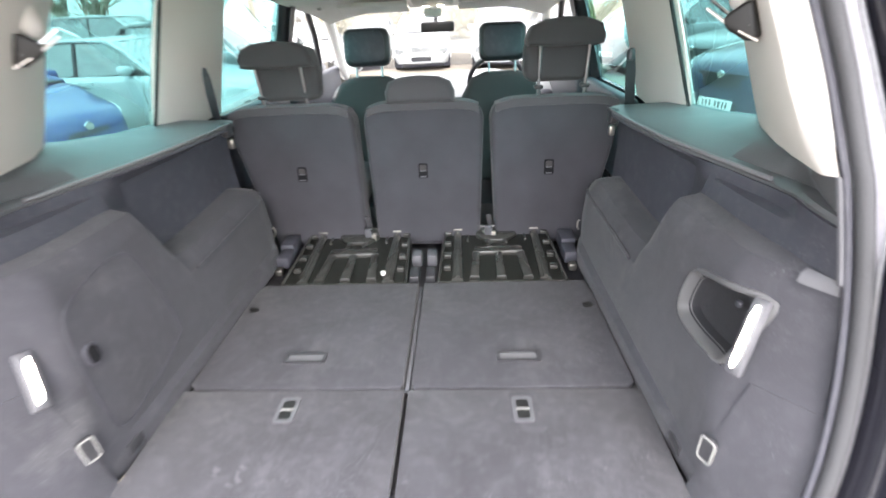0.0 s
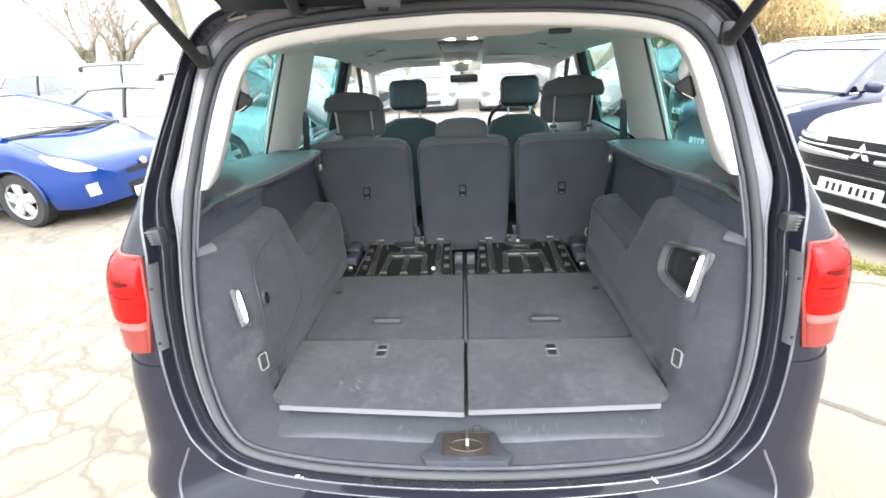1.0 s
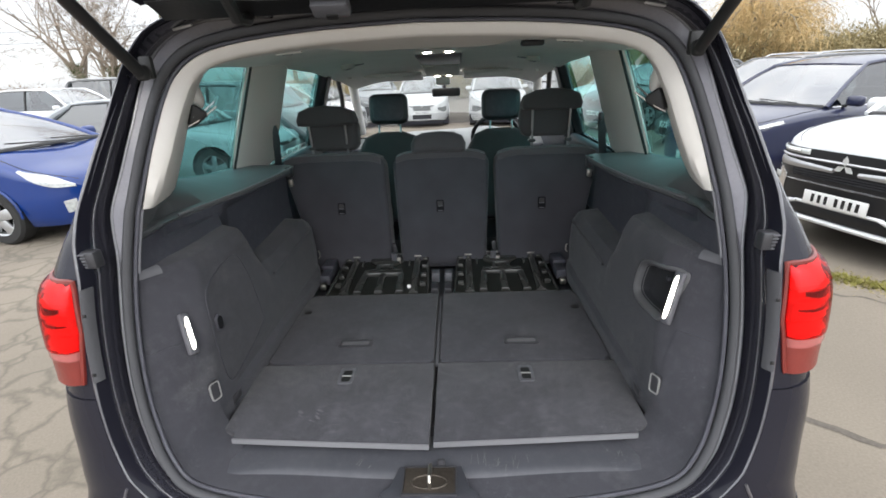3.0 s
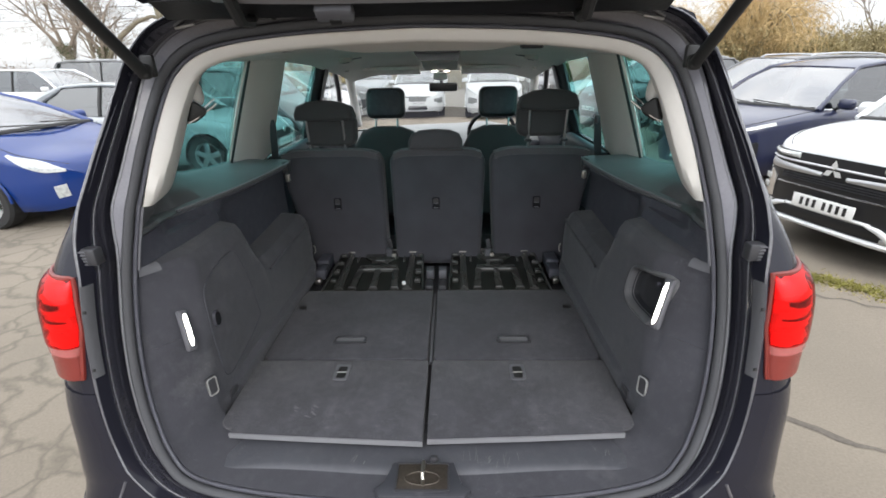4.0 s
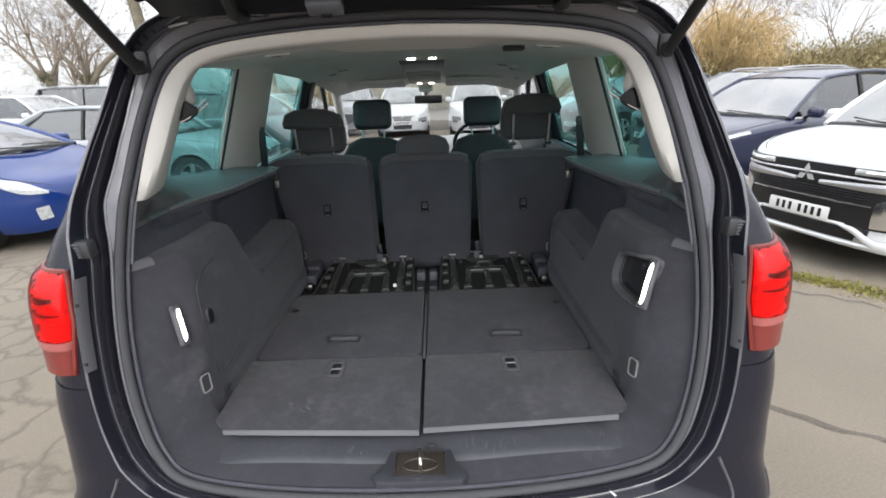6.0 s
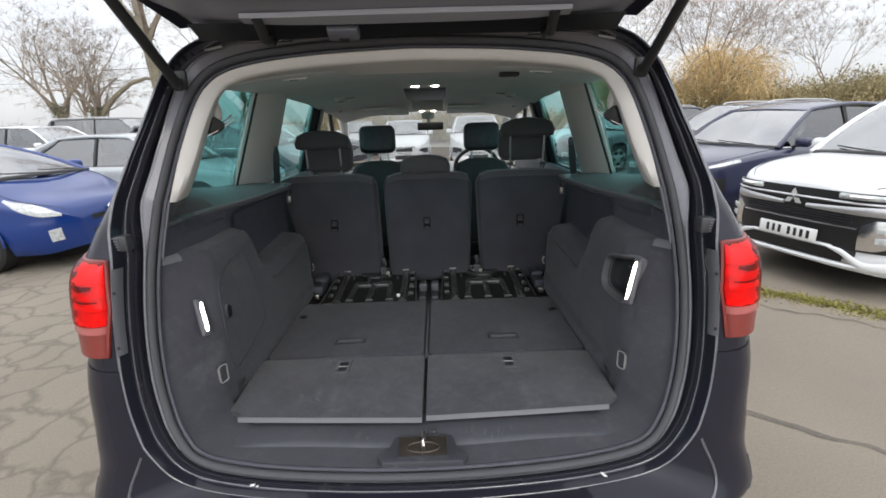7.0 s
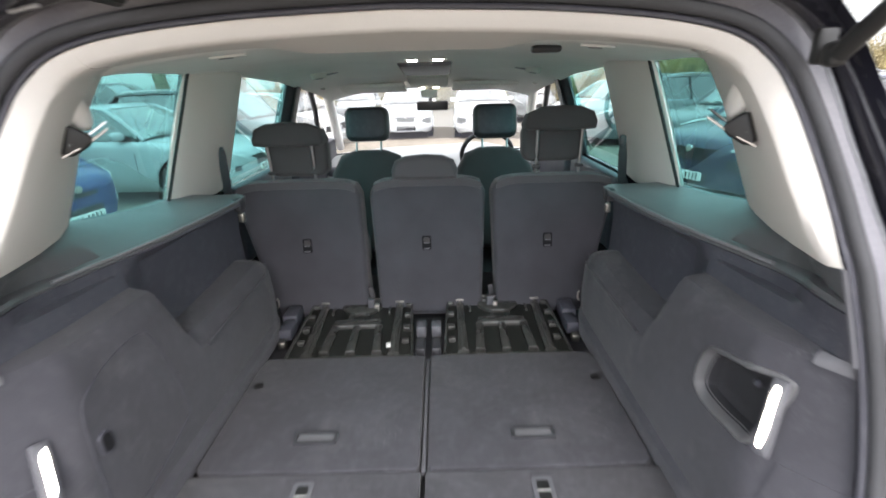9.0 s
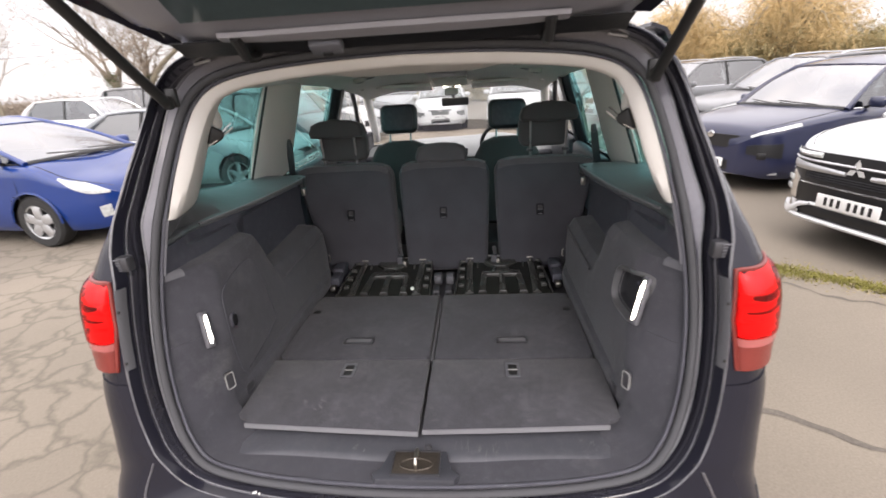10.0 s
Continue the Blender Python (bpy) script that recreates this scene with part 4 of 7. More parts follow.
    box(bm, mirrored((0.599, 0.668, 0.724), side), (0.008, 0.050, 0.030), 0.006)
    part("finger_notch", bm, BLACK, lin)
    # belt guide clips at the shelf's front end
    bm = B()
    box(bm, mirrored((0.668, 1.56, 1.225), side), (0.03, 0.05, 0.05), 0.01)
    part("belt_clip", bm, BLACK, lin)
    bm = B()
    box(bm, mirrored((0.675, 1.58, 1.17), side), (0.02, 0.02, 0.035), 0.005)
    part("belt_clip", bm, STEEL, lin)
    # long groove lines of the lower step
    bm = B()
    tube(bm, [mirrored((lining_x(0.9 + 0.7 * k / 10, 0.9) - 0.001, 1.08 + 0.5 * k / 10, 0.945 + 0.012 * k / 10), side) for k in range(11)], 0.005, 6)
    part("lining_fold", bm, TRIM_FELT, lin)
    if side < 0:
        # hatch with a finger hole, boot lamp on a bevelled block
        bm = B()
        y0, y1, z0, z1 = 0.655, 0.93, 0.80, 1.11
        pts = [(y0, z0), (y0 + 0.10, z0 - 0.012), (y1 - 0.02, z0 + 0.03), (y1, z0 + 0.07), (y1 - 0.03, z1 - 0.05), (y1 - 0.08, z1), (y0 + 0.06, z1 - 0.02), (y0 + 0.005, z1 - 0.08)]
        tube(bm, [mirrored((lining_x(a, b) - 0.0010, a, b), side) for a, b in ring_curve(pts, 6)], 0.0012, 6, True)
        part("hatch_outline", bm, PLASTIC, lin, "narrow groove round a hatch")
        y, z = 0.683, 0.972
        m = Matrix.Translation(mirrored((lining_x(y, z) - 0.003, y, z), side)) @ Matrix.Rotation(radians(-90), 4, "Z")
        # flat plate, its black painting the shade inside a finger hole
        bm = B()
        prism(bm, rounded(-0.012, 0.012, -0.020, 0.020, 0.0115), -0.0015, 0.006, 0.0, m)
        knob = part("finger_hole", bm, RECESS_SHADE, lin, "oval plate painted black as a finger hole's shade")
        bm = B()
        ring(bm, rounded(-0.016, 0.016, -0.025, 0.025, 0.0155), 0.004, -0.003, 0.004, m)
        part("finger_rim", bm, PLASTIC, knob)
        bm = B()
        a, b = Vector((0.641, 0.596, 1.040)), Vector((0.613, 0.560, 0.962))
        boot_lamp(lin, a, b, side, True)
    else:
        # cubby with a thin grey frame and the boot lamp at its near edge
        outl = CUBBY_LINE
        oy, oz = 0.700, 1.050

        def hole(dy, dep):
            """The outline drawn in by dy and pushed that deep into the wall."""
            pts = []
            for k, (u, v) in enumerate(outl):
                (ua, va), (ub, vb) = outl[k - 2], outl[(k + 2) % len(outl)]
                l = math.hypot(ub - ua, vb - va)
                a_, b_ = u - dy * (vb - va) / l, v + dy * (ub - ua) / l
                if dy > 0.2:
                    a_, b_ = oy, oz
                pts.append(Vector((lining_x(a_, b_) + dep, a_, b_)))
            return pts
        bm = B()
        grid(bm, [hole(-0.006, 0.002), hole(-0.004, -0.004), hole(0.001, -0.0055), hole(0.006, -0.002), hole(0.010, 0.008), hole(0.013, 0.018)], False, True)
        bmesh.ops.solidify(bm, geom=list(bm.faces), thickness=0.002)
        cub = part("cubby_frame", bm, FRAME, lin, "grey plastic frame of a side cubby")
        bm = B()
        grid(bm, [hole(0.0115, 0.012), hole(0.016, 0.034), hole(0.024, 0.040), hole(0.04, 0.040), hole(0.5, 0.040)], False, True)
        bmesh.ops.solidify(bm, geom=list(bm.faces), thickness=0.002)
        part("cubby_back", bm, CUBBY, cub, "dark cubby interior")
        boot_lamp(lin, Vector((0.640, 0.622, 1.112)), Vector((0.606, 0.590, 1.005)), side, False)
        bm = B()
        box(bm, (0.640, 0.668, 1.082), (0.010, 0.011, 0.012), 0.003)
        part("lamp_switch", bm, PLASTIC, cub)


def boot_lamp(lin, a, b, side, block):
    a, b = mirrored(a, side), mirrored(b, side)
    d = (b - a).normalized()
    inw = Vector((-side, -0.35, 0)).normalized()
    inw = (inw - d * inw.dot(d)).normalized()
    w = d.cross(inw).normalized()
    q = Matrix((w, inw, -d)).transposed()
    c = (a + b) / 2
    bm = B()
    box(bm, c - inw * 0.006, (0.030, 0.014, (b - a).length + 0.022), 0.006, q)
    lamp = part("boot_lamp", bm, PLASTIC_L, lin, "boot lamp, lit white")
    bm = B()
    h = (b - a).length * 0.49
    prism(bm, [(0.0048, -0.80 * h), (0.0048, 0.68 * h), (0.001, 0.95 * h), (-0.003, h), (-0.0048, 0.80 * h), (-0.0048, -0.68 * h), (-0.001, -0.95 * h), (0.003, -h)][::-1], -0.003, 0.005, 0.0015, Matrix.Translation(c) @ q.to_4x4(), 2)
    part("lamp_lens", bm, LAMP_ON, lamp, "glowing white lens")


def window_x(z):
    return 0.905 - 0.34 * (z - 1.25)


def rear_pillars():
    """Beige trim from the seal to the rear side window, and the header over the opening."""
    ia = index_at(1.335)
    ih = min(i for i in range(NH) if HALVES[i][0][0] > 0.53)
    for side in (1, -1):
        rws = []
        for i in range(ih, ia + 1):
            p, nrm, _, _ = RIM[i]
            z = p.z
            yw = lerp(z, [(1.30, 1.06), (1.40, 1.085), (1.55, 1.115), (1.66, 1.17), (1.70, 1.24)])
            xw = window_x(z) - 0.025
            zw = lerp(z, [(1.33, 1.296), (1.42, 1.40), (1.62, 1.628), (1.70, 1.692)])
            w = Vector((window_x(zw) - 0.022, yw + (0.035 if side > 0 else -0.030), zw))
            e = lerp(z, [(1.33, 0.12), (1.36, 0.55), (1.40, 0.88), (1.46, 1.10), (1.60, 1.10), (1.68, 0.90), (1.71, 0.95)])
            a = p - nrm * 0.022 + Vector((0, 0.006, 0))
            b = p - nrm * (0.022 + 0.022 * e) + Vector((0, 0.017, 0))
            c = p - nrm * (0.022 + 0.027 * e) + Vector((0, 0.025, 0))
            c2 = p - nrm * (0.022 + 0.028 * e) + Vector((0.002, 0.037, 0))
            mid = c2 * 0.55 + w * 0.45 + Vector((-0.014, 0.0, 0))
            mid2 = c2 * 0.22 + w * 0.78 + Vector((-0.010, 0, 0))
            rws.append([mirrored(v, side) for v in (a, b, c, c2, c2 * 0.78 + w * 0.22 + Vector((-0.009, 0, 0)), mid, mid2, w, w + Vector((0.02, 0.004, 0)))])
        bm = B()
        sheet(bm, rws, 0.006)
        part("rear_pillar_trim", bm, BEIGE, CAR, "smooth beige pillar trim", 34)
        # belt outlet flap, a black wedge-shaped tongue under it and its two steel prongs
        gx, gy, gz = (0.597, 0.822, 1.527) if side > 0 else (0.632, 0.890, 1.531)
        bm = B()
        bmesh.ops.create_uvsphere(bm, u_segments=18, v_segments=12, radius=1.0, matrix=Matrix.Translation(mirrored((gx + 0.030, gy + 0.035, gz + 0.058), side)) @ Matrix.Rotation(radians(16 * side), 4, "Y") @ Matrix.Diagonal((0.017, 0.030, 0.046, 1)))
        guide = part("belt_guide", bm, BEIGE, CAR, "beige belt outlet with a parked belt tongue")
        bm = B()
        wedge = [(-0.038, -0.022), (-0.034, -0.030), (-0.020, -0.030), (0.008, -0.014), (0.018, -0.002), (0.012, 0.010), (-0.010, 0.026), (-0.020, 0.027)]
        m = Matrix.Translation(mirrored((gx + 0.006, gy, gz), side)) @ Matrix.Rotation(radians(90 + 50 * side), 4, "Z")
        prism(bm, wedge, -0.014, 0.014, 0.006, m, 3)
        part("belt_tongue", bm, INK, guide, "black belt tongue")
        for k in (0, 1):
            bm = B()
            p0 = Vector((gx + 0.028 - 0.012 * k, gy - 0.036 + 0.012 * k, gz - 0.030 + 0.022 * k))
            p1 = Vector((gx - 0.034 + 0.010 * k, gy + 0.022 + 0.012 * k, gz + 0.018 + 0.012 * k))
            tube(bm, [mirrored(p0, side), mirrored(p0 * 0.5 + p1 * 0.5 + Vector((0, 0, -0.004)), side), mirrored(p1, side)], 0.0026, 6)
            part("tongue_prong", bm, CHROME, guide, "bright metal tongue")
    rws = []
    n = len(RIM)
    pe = RIM[ih][0]
    pw = Vector((window_x(1.692) - 0.022, 1.24, 1.692))
    for k in range(-ih, ih + 1):
        p, nrm, i, sd = RIM[k % n]
        q = abs(p.x) / 0.5
        y2 = 0.956 - 0.16 * p.x * p.x
        a = p - nrm * 0.022 + Vector((0, 0.006, 0))
        b = p - nrm * 0.042 + Vector((0, 0.017, 0))
        c = p - nrm * 0.0465 + Vector((0, 0.025, 0))
        c2 = p - nrm * 0.0475 + Vector((0, 0.037, 0))
        lobe = min(1.0, max(0.0, (0.27 - abs(p.x)) / 0.11))
        zc = 1.700 - 0.015 * lobe * lobe * (3 - 2 * lobe) - 0.06 * min(1.2, abs(p.x) * 1.06 / 0.72) ** 3
        d = Vector((p.x * 1.06, y2, zc))
        u = max(0.0, (abs(p.x) - 0.34) / (abs(pe.x) - 0.34))
        corner = mirrored((pe + Vector((-0.005, 0.037, -0.0475))) * 0.62 + pw * 0.38 + Vector((-0.012, 0, 0)), sd if p.x else 1)
        d = d.lerp(corner, u * u * (3 - 2 * u))
        rws.append([a, b, c, c2, c2 * 0.5 + d * 0.5 + Vector((0, 0, 0.001)), d, d + Vector((0, 0.008, 0.016))])
    bm = B()
    sheet(bm, rws, 0.006)
    part("header_trim", bm, BEIGE, CAR, "beige trim over the boot opening", 34)


def roof_lining():
    bm = B()
    rws = []
    for k in range(25):
        y = 0.90 + 2.39 * k / 24
        zc = lerp(y, [(0.90, 1.738), (1.0, 1.712), (1.3, 1.728), (1.9, 1.735), (2.5, 1.712), (3.0, 1.655), (3.29, 1.600)])
        xe = lerp(y, [(0.93, 0.70), (1.25, 0.755), (2.6, 0.775), (3.29, 0.70)])
        rws.append([(xe * q, y, zc - lerp(y, [(0.93, 0.07), (1.15, 0.052), (2.6, 0.06), (3.29, 0.075)]) * abs(q) ** 3) for q in (-1, -0.93, -0.8, -0.6, -0.4, -0.2, 0, 0.2, 0.4, 0.6, 0.8, 0.93, 1)])
    sheet(bm, rws, 0.012)
    part("headlining", bm, LINING, CAR, "pale fabric headlining")
    # overhead console with two lit lamps, a grey panel and a mirror stalk lamp
    bm = B()
    box(bm, (0, 2.45, 1.700), (0.26, 0.42, 0.05), 0.018, Matrix.Rotation(radians(-5), 3, "X"), 3)
    con = part("overhead_console", bm, PLASTIC_L, CAR, "grey overhead console with reading lamps")
    bm = B()
    box(bm, (0, 2.88, 1.640), (0.24, 0.36, 0.045), 0.015, Matrix.Rotation(radians(-9), 3, "X"), 3)
    part("console_front", bm, BEIGE, con, "pale front half of the console")
    for x in (-0.052, 0.062):
        bm = B()
        box(bm, (x, 2.13, 1.715), (0.046, 0.030, 0.014), 0.006)
        part("dome_lamp", bm, LAMP_ON, con, "lit reading lamp")
    for x in (-0.045, 0.045):
        bm = B()
        box(bm, (x, 3.06, 1.588), (0.036, 0.022, 0.006), 0.003)
        part("map_lamp", bm, LAMP_ON, con, "lit map lamp")
    bm = B()
    box(bm, (0.375, 1.38, 1.700), (0.085, 0.040, 0.020), 0.010, None, 3)
    part("belt_slot", bm, BLACK, CAR, "black belt outlet in the roof lining")
    for side in (1, -1):
        # oval belt outlet in a shallow frame, and a round hook socket further forward
        m = pose(side * 0.486, 1.268, 1.696, 0, 5 * side, -16 * side)
        bm = B()
        prism(bm, rounded(-0.046, 0.046, -0.024, 0.024, 0.016), -0.006, 0.003, 0.003, m @ Matrix.Rotation(radians(-90), 4, "X"), 3)
        g = part("roof_belt_outlet", bm, LINING, CAR, "pale oval belt outlet in the roof lining")
        bm = B()
        prism(bm, rounded(-0.024, 0.012, -0.007, 0.007, 0.006), 0.002, 0.005, 0.001, m @ Matrix.Rotation(radians(-90), 4, "X"), 2)
        part("outlet_slot", bm, PLASTIC_L, g, "grey slot")
        bm = B()
        m = pose(side * 0.553, 2.46, 1.678, 0, 9 * side, 0)
        prism(bm, [(0.040 * math.cos(a), 0.034 * math.sin(a)) for a in (2 * math.pi * k / 20 for k in range(20))], -0.006, 0.024, 0.008, m @ Matrix.Rotation(radians(-90), 4, "X"), 3)
        g = part("hook_socket", bm, BEIGE, CAR, "round pale hook socket at the roof edge")
        bm = B()
        prism(bm, [(0.020 * math.cos(a), 0.017 * math.sin(a)) for a in (2 * math.pi * k / 14 for k in range(14))], 0.014, 0.027, 0.002, m @ Matrix.Rotation(radians(-90), 4, "X"), 2)
        part("socket_eye", bm, PLASTIC, g, "dark eye")
        bm = B()
        box(bm, (side * 0.500, 2.53, 1.682), (0.070, 0.030, 0.016), 0.007, Matrix.Rotation(radians(10 * side), 3, "Y"), 3)
        part("grab_handle", bm, GRIP, CAR, "folding grab handle at the roof edge")
        bm = B()
        box(bm, (side * 0.36, 3.08, 1.595), (0.42, 0.18, 0.025), 0.010, Matrix.Rotation(radians(-12), 3, "X"), 3)
        part("sun_visor", bm, LINING, CAR, "pale sun visor folded up")
        bm = B()
        box(bm, (side * 0.655, 2.93, 1.610), (0.03, 0.03, 0.03), 0.008)
        part("coat_hook", bm, BEIGE, CAR)


def strip(y0a, y1a, y0b, y1b, z0, z1, inset, side, n=6, bulge=0.02):
    """A pillar between sill height and roof: (y0a..y1a) below, (y0b..y1b) above."""
    rws = []
    for k in range(n + 1):
        q = k / n
        z = z0 + (z1 - z0) * q
        ya, yb = y0a + (y0b - y0a) * q, y1a + (y1b - y1a) * q
        x = window_x(z) - inset
        rws.append([mirrored((x + bulge * 0.9, ya, z), side), mirrored((x + 0.55 * bulge, ya + 0.010, z), side), mirrored((x + 0.15 * bulge, ya + 0.035, z), side), mirrored((x - 0.2 * bulge, ya + 0.075, z), side), mirrored((x - bulge * 0.6, ya + 0.35 * (yb - ya), z), side), mirrored((x - bulge, ya + 0.6 * (yb - ya), z), side), mirrored((x - 0.2 * bulge, yb - 0.012, z), side), mirrored((x + bulge * 0.9, yb, z), side)])
    return rws


def pane(y0a, y1a, y0b, y1b, z0, z1, side, n=6, z0b=None):
    rws = []
    for k in range(n + 1):
        q = k / n
        row = []
        for j in range(9):
            u = j / 8
            zl = z0 + ((z0b if z0b is not None else z0) - z0) * u
            z = zl + (z1 - zl) * q
            y = (y0a + (y0b - y0a) * q) * (1 - u) + (y1a + (y1b - y1a) * q) * u
            row.append(mirrored((window_x(z) + 0.012 * (1 - (2 * q - 1) ** 2), y, z), side))
        rws.append(row)
    return rws


def side_windows():
    for side in (1, -1):
        bm = B()
        sheet(bm, strip(1.528, 1.985, 1.563, 1.955, 1.215, 1.700, 0.020, side, 8, 0.035), 0.012)
        part("centre_pillar_trim", bm, BEIGE, CAR, "broad beige pillar trim", 60)
        bm = B()
        sheet(bm, strip(1.54, 2.0, 1.57, 1.96, 1.19, 1.70, -0.020, side, 4, 0.004), 0.012)
        part("centre_pillar_skin", bm, PAINT, CAR)
        bm = B()
        sheet(bm, strip(2.66, 2.86, 2.64, 2.80, 1.19, 1.66, 0.02, side, 6, 0.03), 0.02)
        part("door_pillar", bm, BLACK, CAR, "black door pillar")
        # quarter window, rear door window, front door window
        bm = B()
        grid(bm, pane(1.00, 1.53, 1.08, 1.56, 1.24, 1.705, side))
        w = part("quarter_window", bm, TEAL, CAR, "teal tinted privacy glass")
        bm = B()
        tube(bm, [mirrored((window_x(z) - 0.012, 1.519 + 0.035 * (z - 1.24) / 0.43, z), side) for z in (1.22, 1.35, 1.5, 1.67)], 0.0055, 6)
        part("window_gasket", bm, TYRE, w)
        bm = B()
        grid(bm, pane(1.96, 2.70, 1.94, 2.66, 1.18, 1.705, side))
        part("rear_door_window", bm, TEAL, CAR, "teal tinted privacy glass")
        bm = B()
        grid(bm, pane(2.82, 3.95, 2.78, 3.28, 1.16, 1.68, side))
        part("front_door_window", bm, CLEAR, CAR, "clear door glass")
        # door tops under the windows
        for ya, yb in ((1.96, 2.70), (2.80, 3.95)):
            bm = B()
            box(bm, mirrored((0.875, (ya + yb) / 2, 1.02), side), (0.07, yb - ya, 0.36), 0.03, None, 3)
            part("door_lining", bm, PLASTIC, CAR, "dark door lining")
        # windscreen pillar and small quarter light bar
        bm = B()
        tube(bm, [mirrored(p, side) for p in ((0.72, 3.26, 1.640), (0.765, 3.55, 1.47), (0.81, 3.85, 1.27), (0.84, 4.08, 1.10))], 0.036, 10)
        part("screen_pillar", bm, LINING, CAR, "pale windscreen pillar trim")
        bm = B()
        tube(bm, [mirrored(p, side) for p in ((0.760, 3.02, 1.60), (0.795, 3.22, 1.46), (0.83, 3.36, 1.30), (0.87, 3.44, 1.12))], 0.018, 8)
        part("quarter_light_bar", bm, BLACK, CAR)
        # roof rail inside, over the windows
        bm = B()
        tube(bm, [mirrored((lerp(y, [(1.2, 0.768), (2.6, 0.785), (3.29, 0.72)]), y, lerp(y, [(1.2, 1.698), (1.9, 1.700), (2.6, 1.668), (3.0, 1.605), (3.29, 1.55)])), side) for y in (1.15, 1.4, 1.7, 2.0, 2.3, 2.6, 2.9, 3.1, 3.28)], 0.020, 8)
        part("roof_rail_trim", bm, LINING, CAR)
        bm = B()
        sheet(bm, [[mirrored((x, y, z - 0.05 * (y > 2.9)), side) for x, z in ((0.770, 1.700), (0.788, 1.725), (0.765, 1.765), (0.72, 1.782))] for y in (1.0, 1.5, 2.0, 2.5, 3.0, 3.3)], 0.012)
        part("roof_side", bm, PAINT, CAR)
        # belt and its anchor on the centre pillar
        bm = B()
        sheet(bm, [[mirrored((x + dx, y + 0.35 * dx, z), side) for dx in (-w, 0.0, w)] for x, y, z, w in ((0.712, 1.605, 1.425, 0.006), (0.718, 1.615, 1.40, 0.014), (0.730, 1.635, 1.35, 0.018), (0.746, 1.665, 1.29, 0.018), (0.768, 1.705, 1.222, 0.018))], 0.004)
        belt = part("seat_belt", bm, BLACK, CAR, "black seat belt hanging at the pillar")
        bm = B()
        box(bm, mirrored((0.716, 1.612, 1.408), side), (0.024, 0.026, 0.040) if side > 0 else (0.012, 0.014, 0.030), 0.01 if side > 0 else 0.005)
        part("belt_anchor", bm, BLACK, belt)
    # windscreen
    bm = B()
    rws = []
    for k in range(9):
        q = k / 8
        y, z, w = 3.28 + 0.86 * q, 1.665 - 0.545 * q, 0.70 + 0.12 * q
        rws.append([(w * x, y + 0.07 * (1 - x * x), z + 0.02 * (1 - x * x)) for x in (-1, -0.75, -0.5, -0.25, 0, 0.25, 0.5, 0.75, 1)])
    grid(bm, rws)
    part("windscreen", bm, CLEAR, CAR, "clear windscreen")


def cabin_front():
    bm = B()
    rws = []
    for k in range(9):
        q = k / 8
        y = 3.50 + 0.62 * q
        z = lerp(q, [(0, 0.98), (0.15, 1.07), (0.45, 1.10), (1, 1.09)])
        rws.append([(0.86 * x, y, z - 0.05 * x * x + 0.03 * math.exp(-((x - 0.45) / 0.22) ** 2)) for x in (-1, -0.8, -0.6, -0.4, -0.2, 0, 0.2, 0.35, 0.45, 0.55, 0.7, 0.85, 1)])
    sheet(bm, rws, 0.03)
    dash = part("dashboard", bm, DASH, CAR, "dashboard top with the windscreen's glare in its grey")
    bm = B()
    box(bm, (0, 3.56, 0.78), (1.70, 0.10, 0.46), 0.04, None, 3)
    part("dash_front", bm, PLASTIC, dash)
    for x in (0.05, -0.08):
        bm = B()
        box(bm, (x, 3.505, 1.03), (0.09, 0.02, 0.06), 0.008)
        part("air_vent", bm, PLASTIC_L, dash, "grey slatted air vent")
    bm = B()
    c, r = Vector((0.40, 3.30, 1.115)), 0.185
    tl = Matrix.Rotation(radians(24), 3, "X")
    tube(bm, [c + tl @ Vector((r * math.cos(a), 0, r * math.sin(a))) for a in (2 * math.pi * k / 32 for k in range(32))], 0.016, 8, True)
    sw = part("steering_wheel", bm, BLACK, CAR, "black steering wheel on the right-hand side")
    bm = B()
    box(bm, c + Vector((0, 0.02, -0.01)), (0.14, 0.05, 0.13), 0.03, tl, 3)
    part("wheel_hub", bm, PLASTIC, sw)
    for a in (0, math.pi, 1.5 * math.pi):
        bm = B()
        d = tl @ Vector((math.cos(a), 0, math.sin(a)))
        tube(bm, [c + d * 0.05, c + d * 0.18], 0.014, 8)
        part("spoke", bm, PLASTIC_L, sw)
    bm = B()
    box(bm, (0.015, 3.20, 1.472), (0.215, 0.03, 0.062), 0.014, Matrix.Rotation(radians(6), 3, "X"), 3)
    mir = part("rear_view_mirror", bm, BLACK, CAR, "black rear-view mirror")
    bm = B()
    tube(bm, [(0, 3.25, 1.49), (0, 3.30, 1.53), (0, 3.34, 1.60)], 0.014, 8)
    part("mirror_stalk", bm, BLACK, mir)
    bm = B()
    box(bm, (0.0, 3.02, 1.556), (0.10, 0.10, 0.05), 0.015, None, 3)
    part("sensor_pod", bm, LINING, mir)


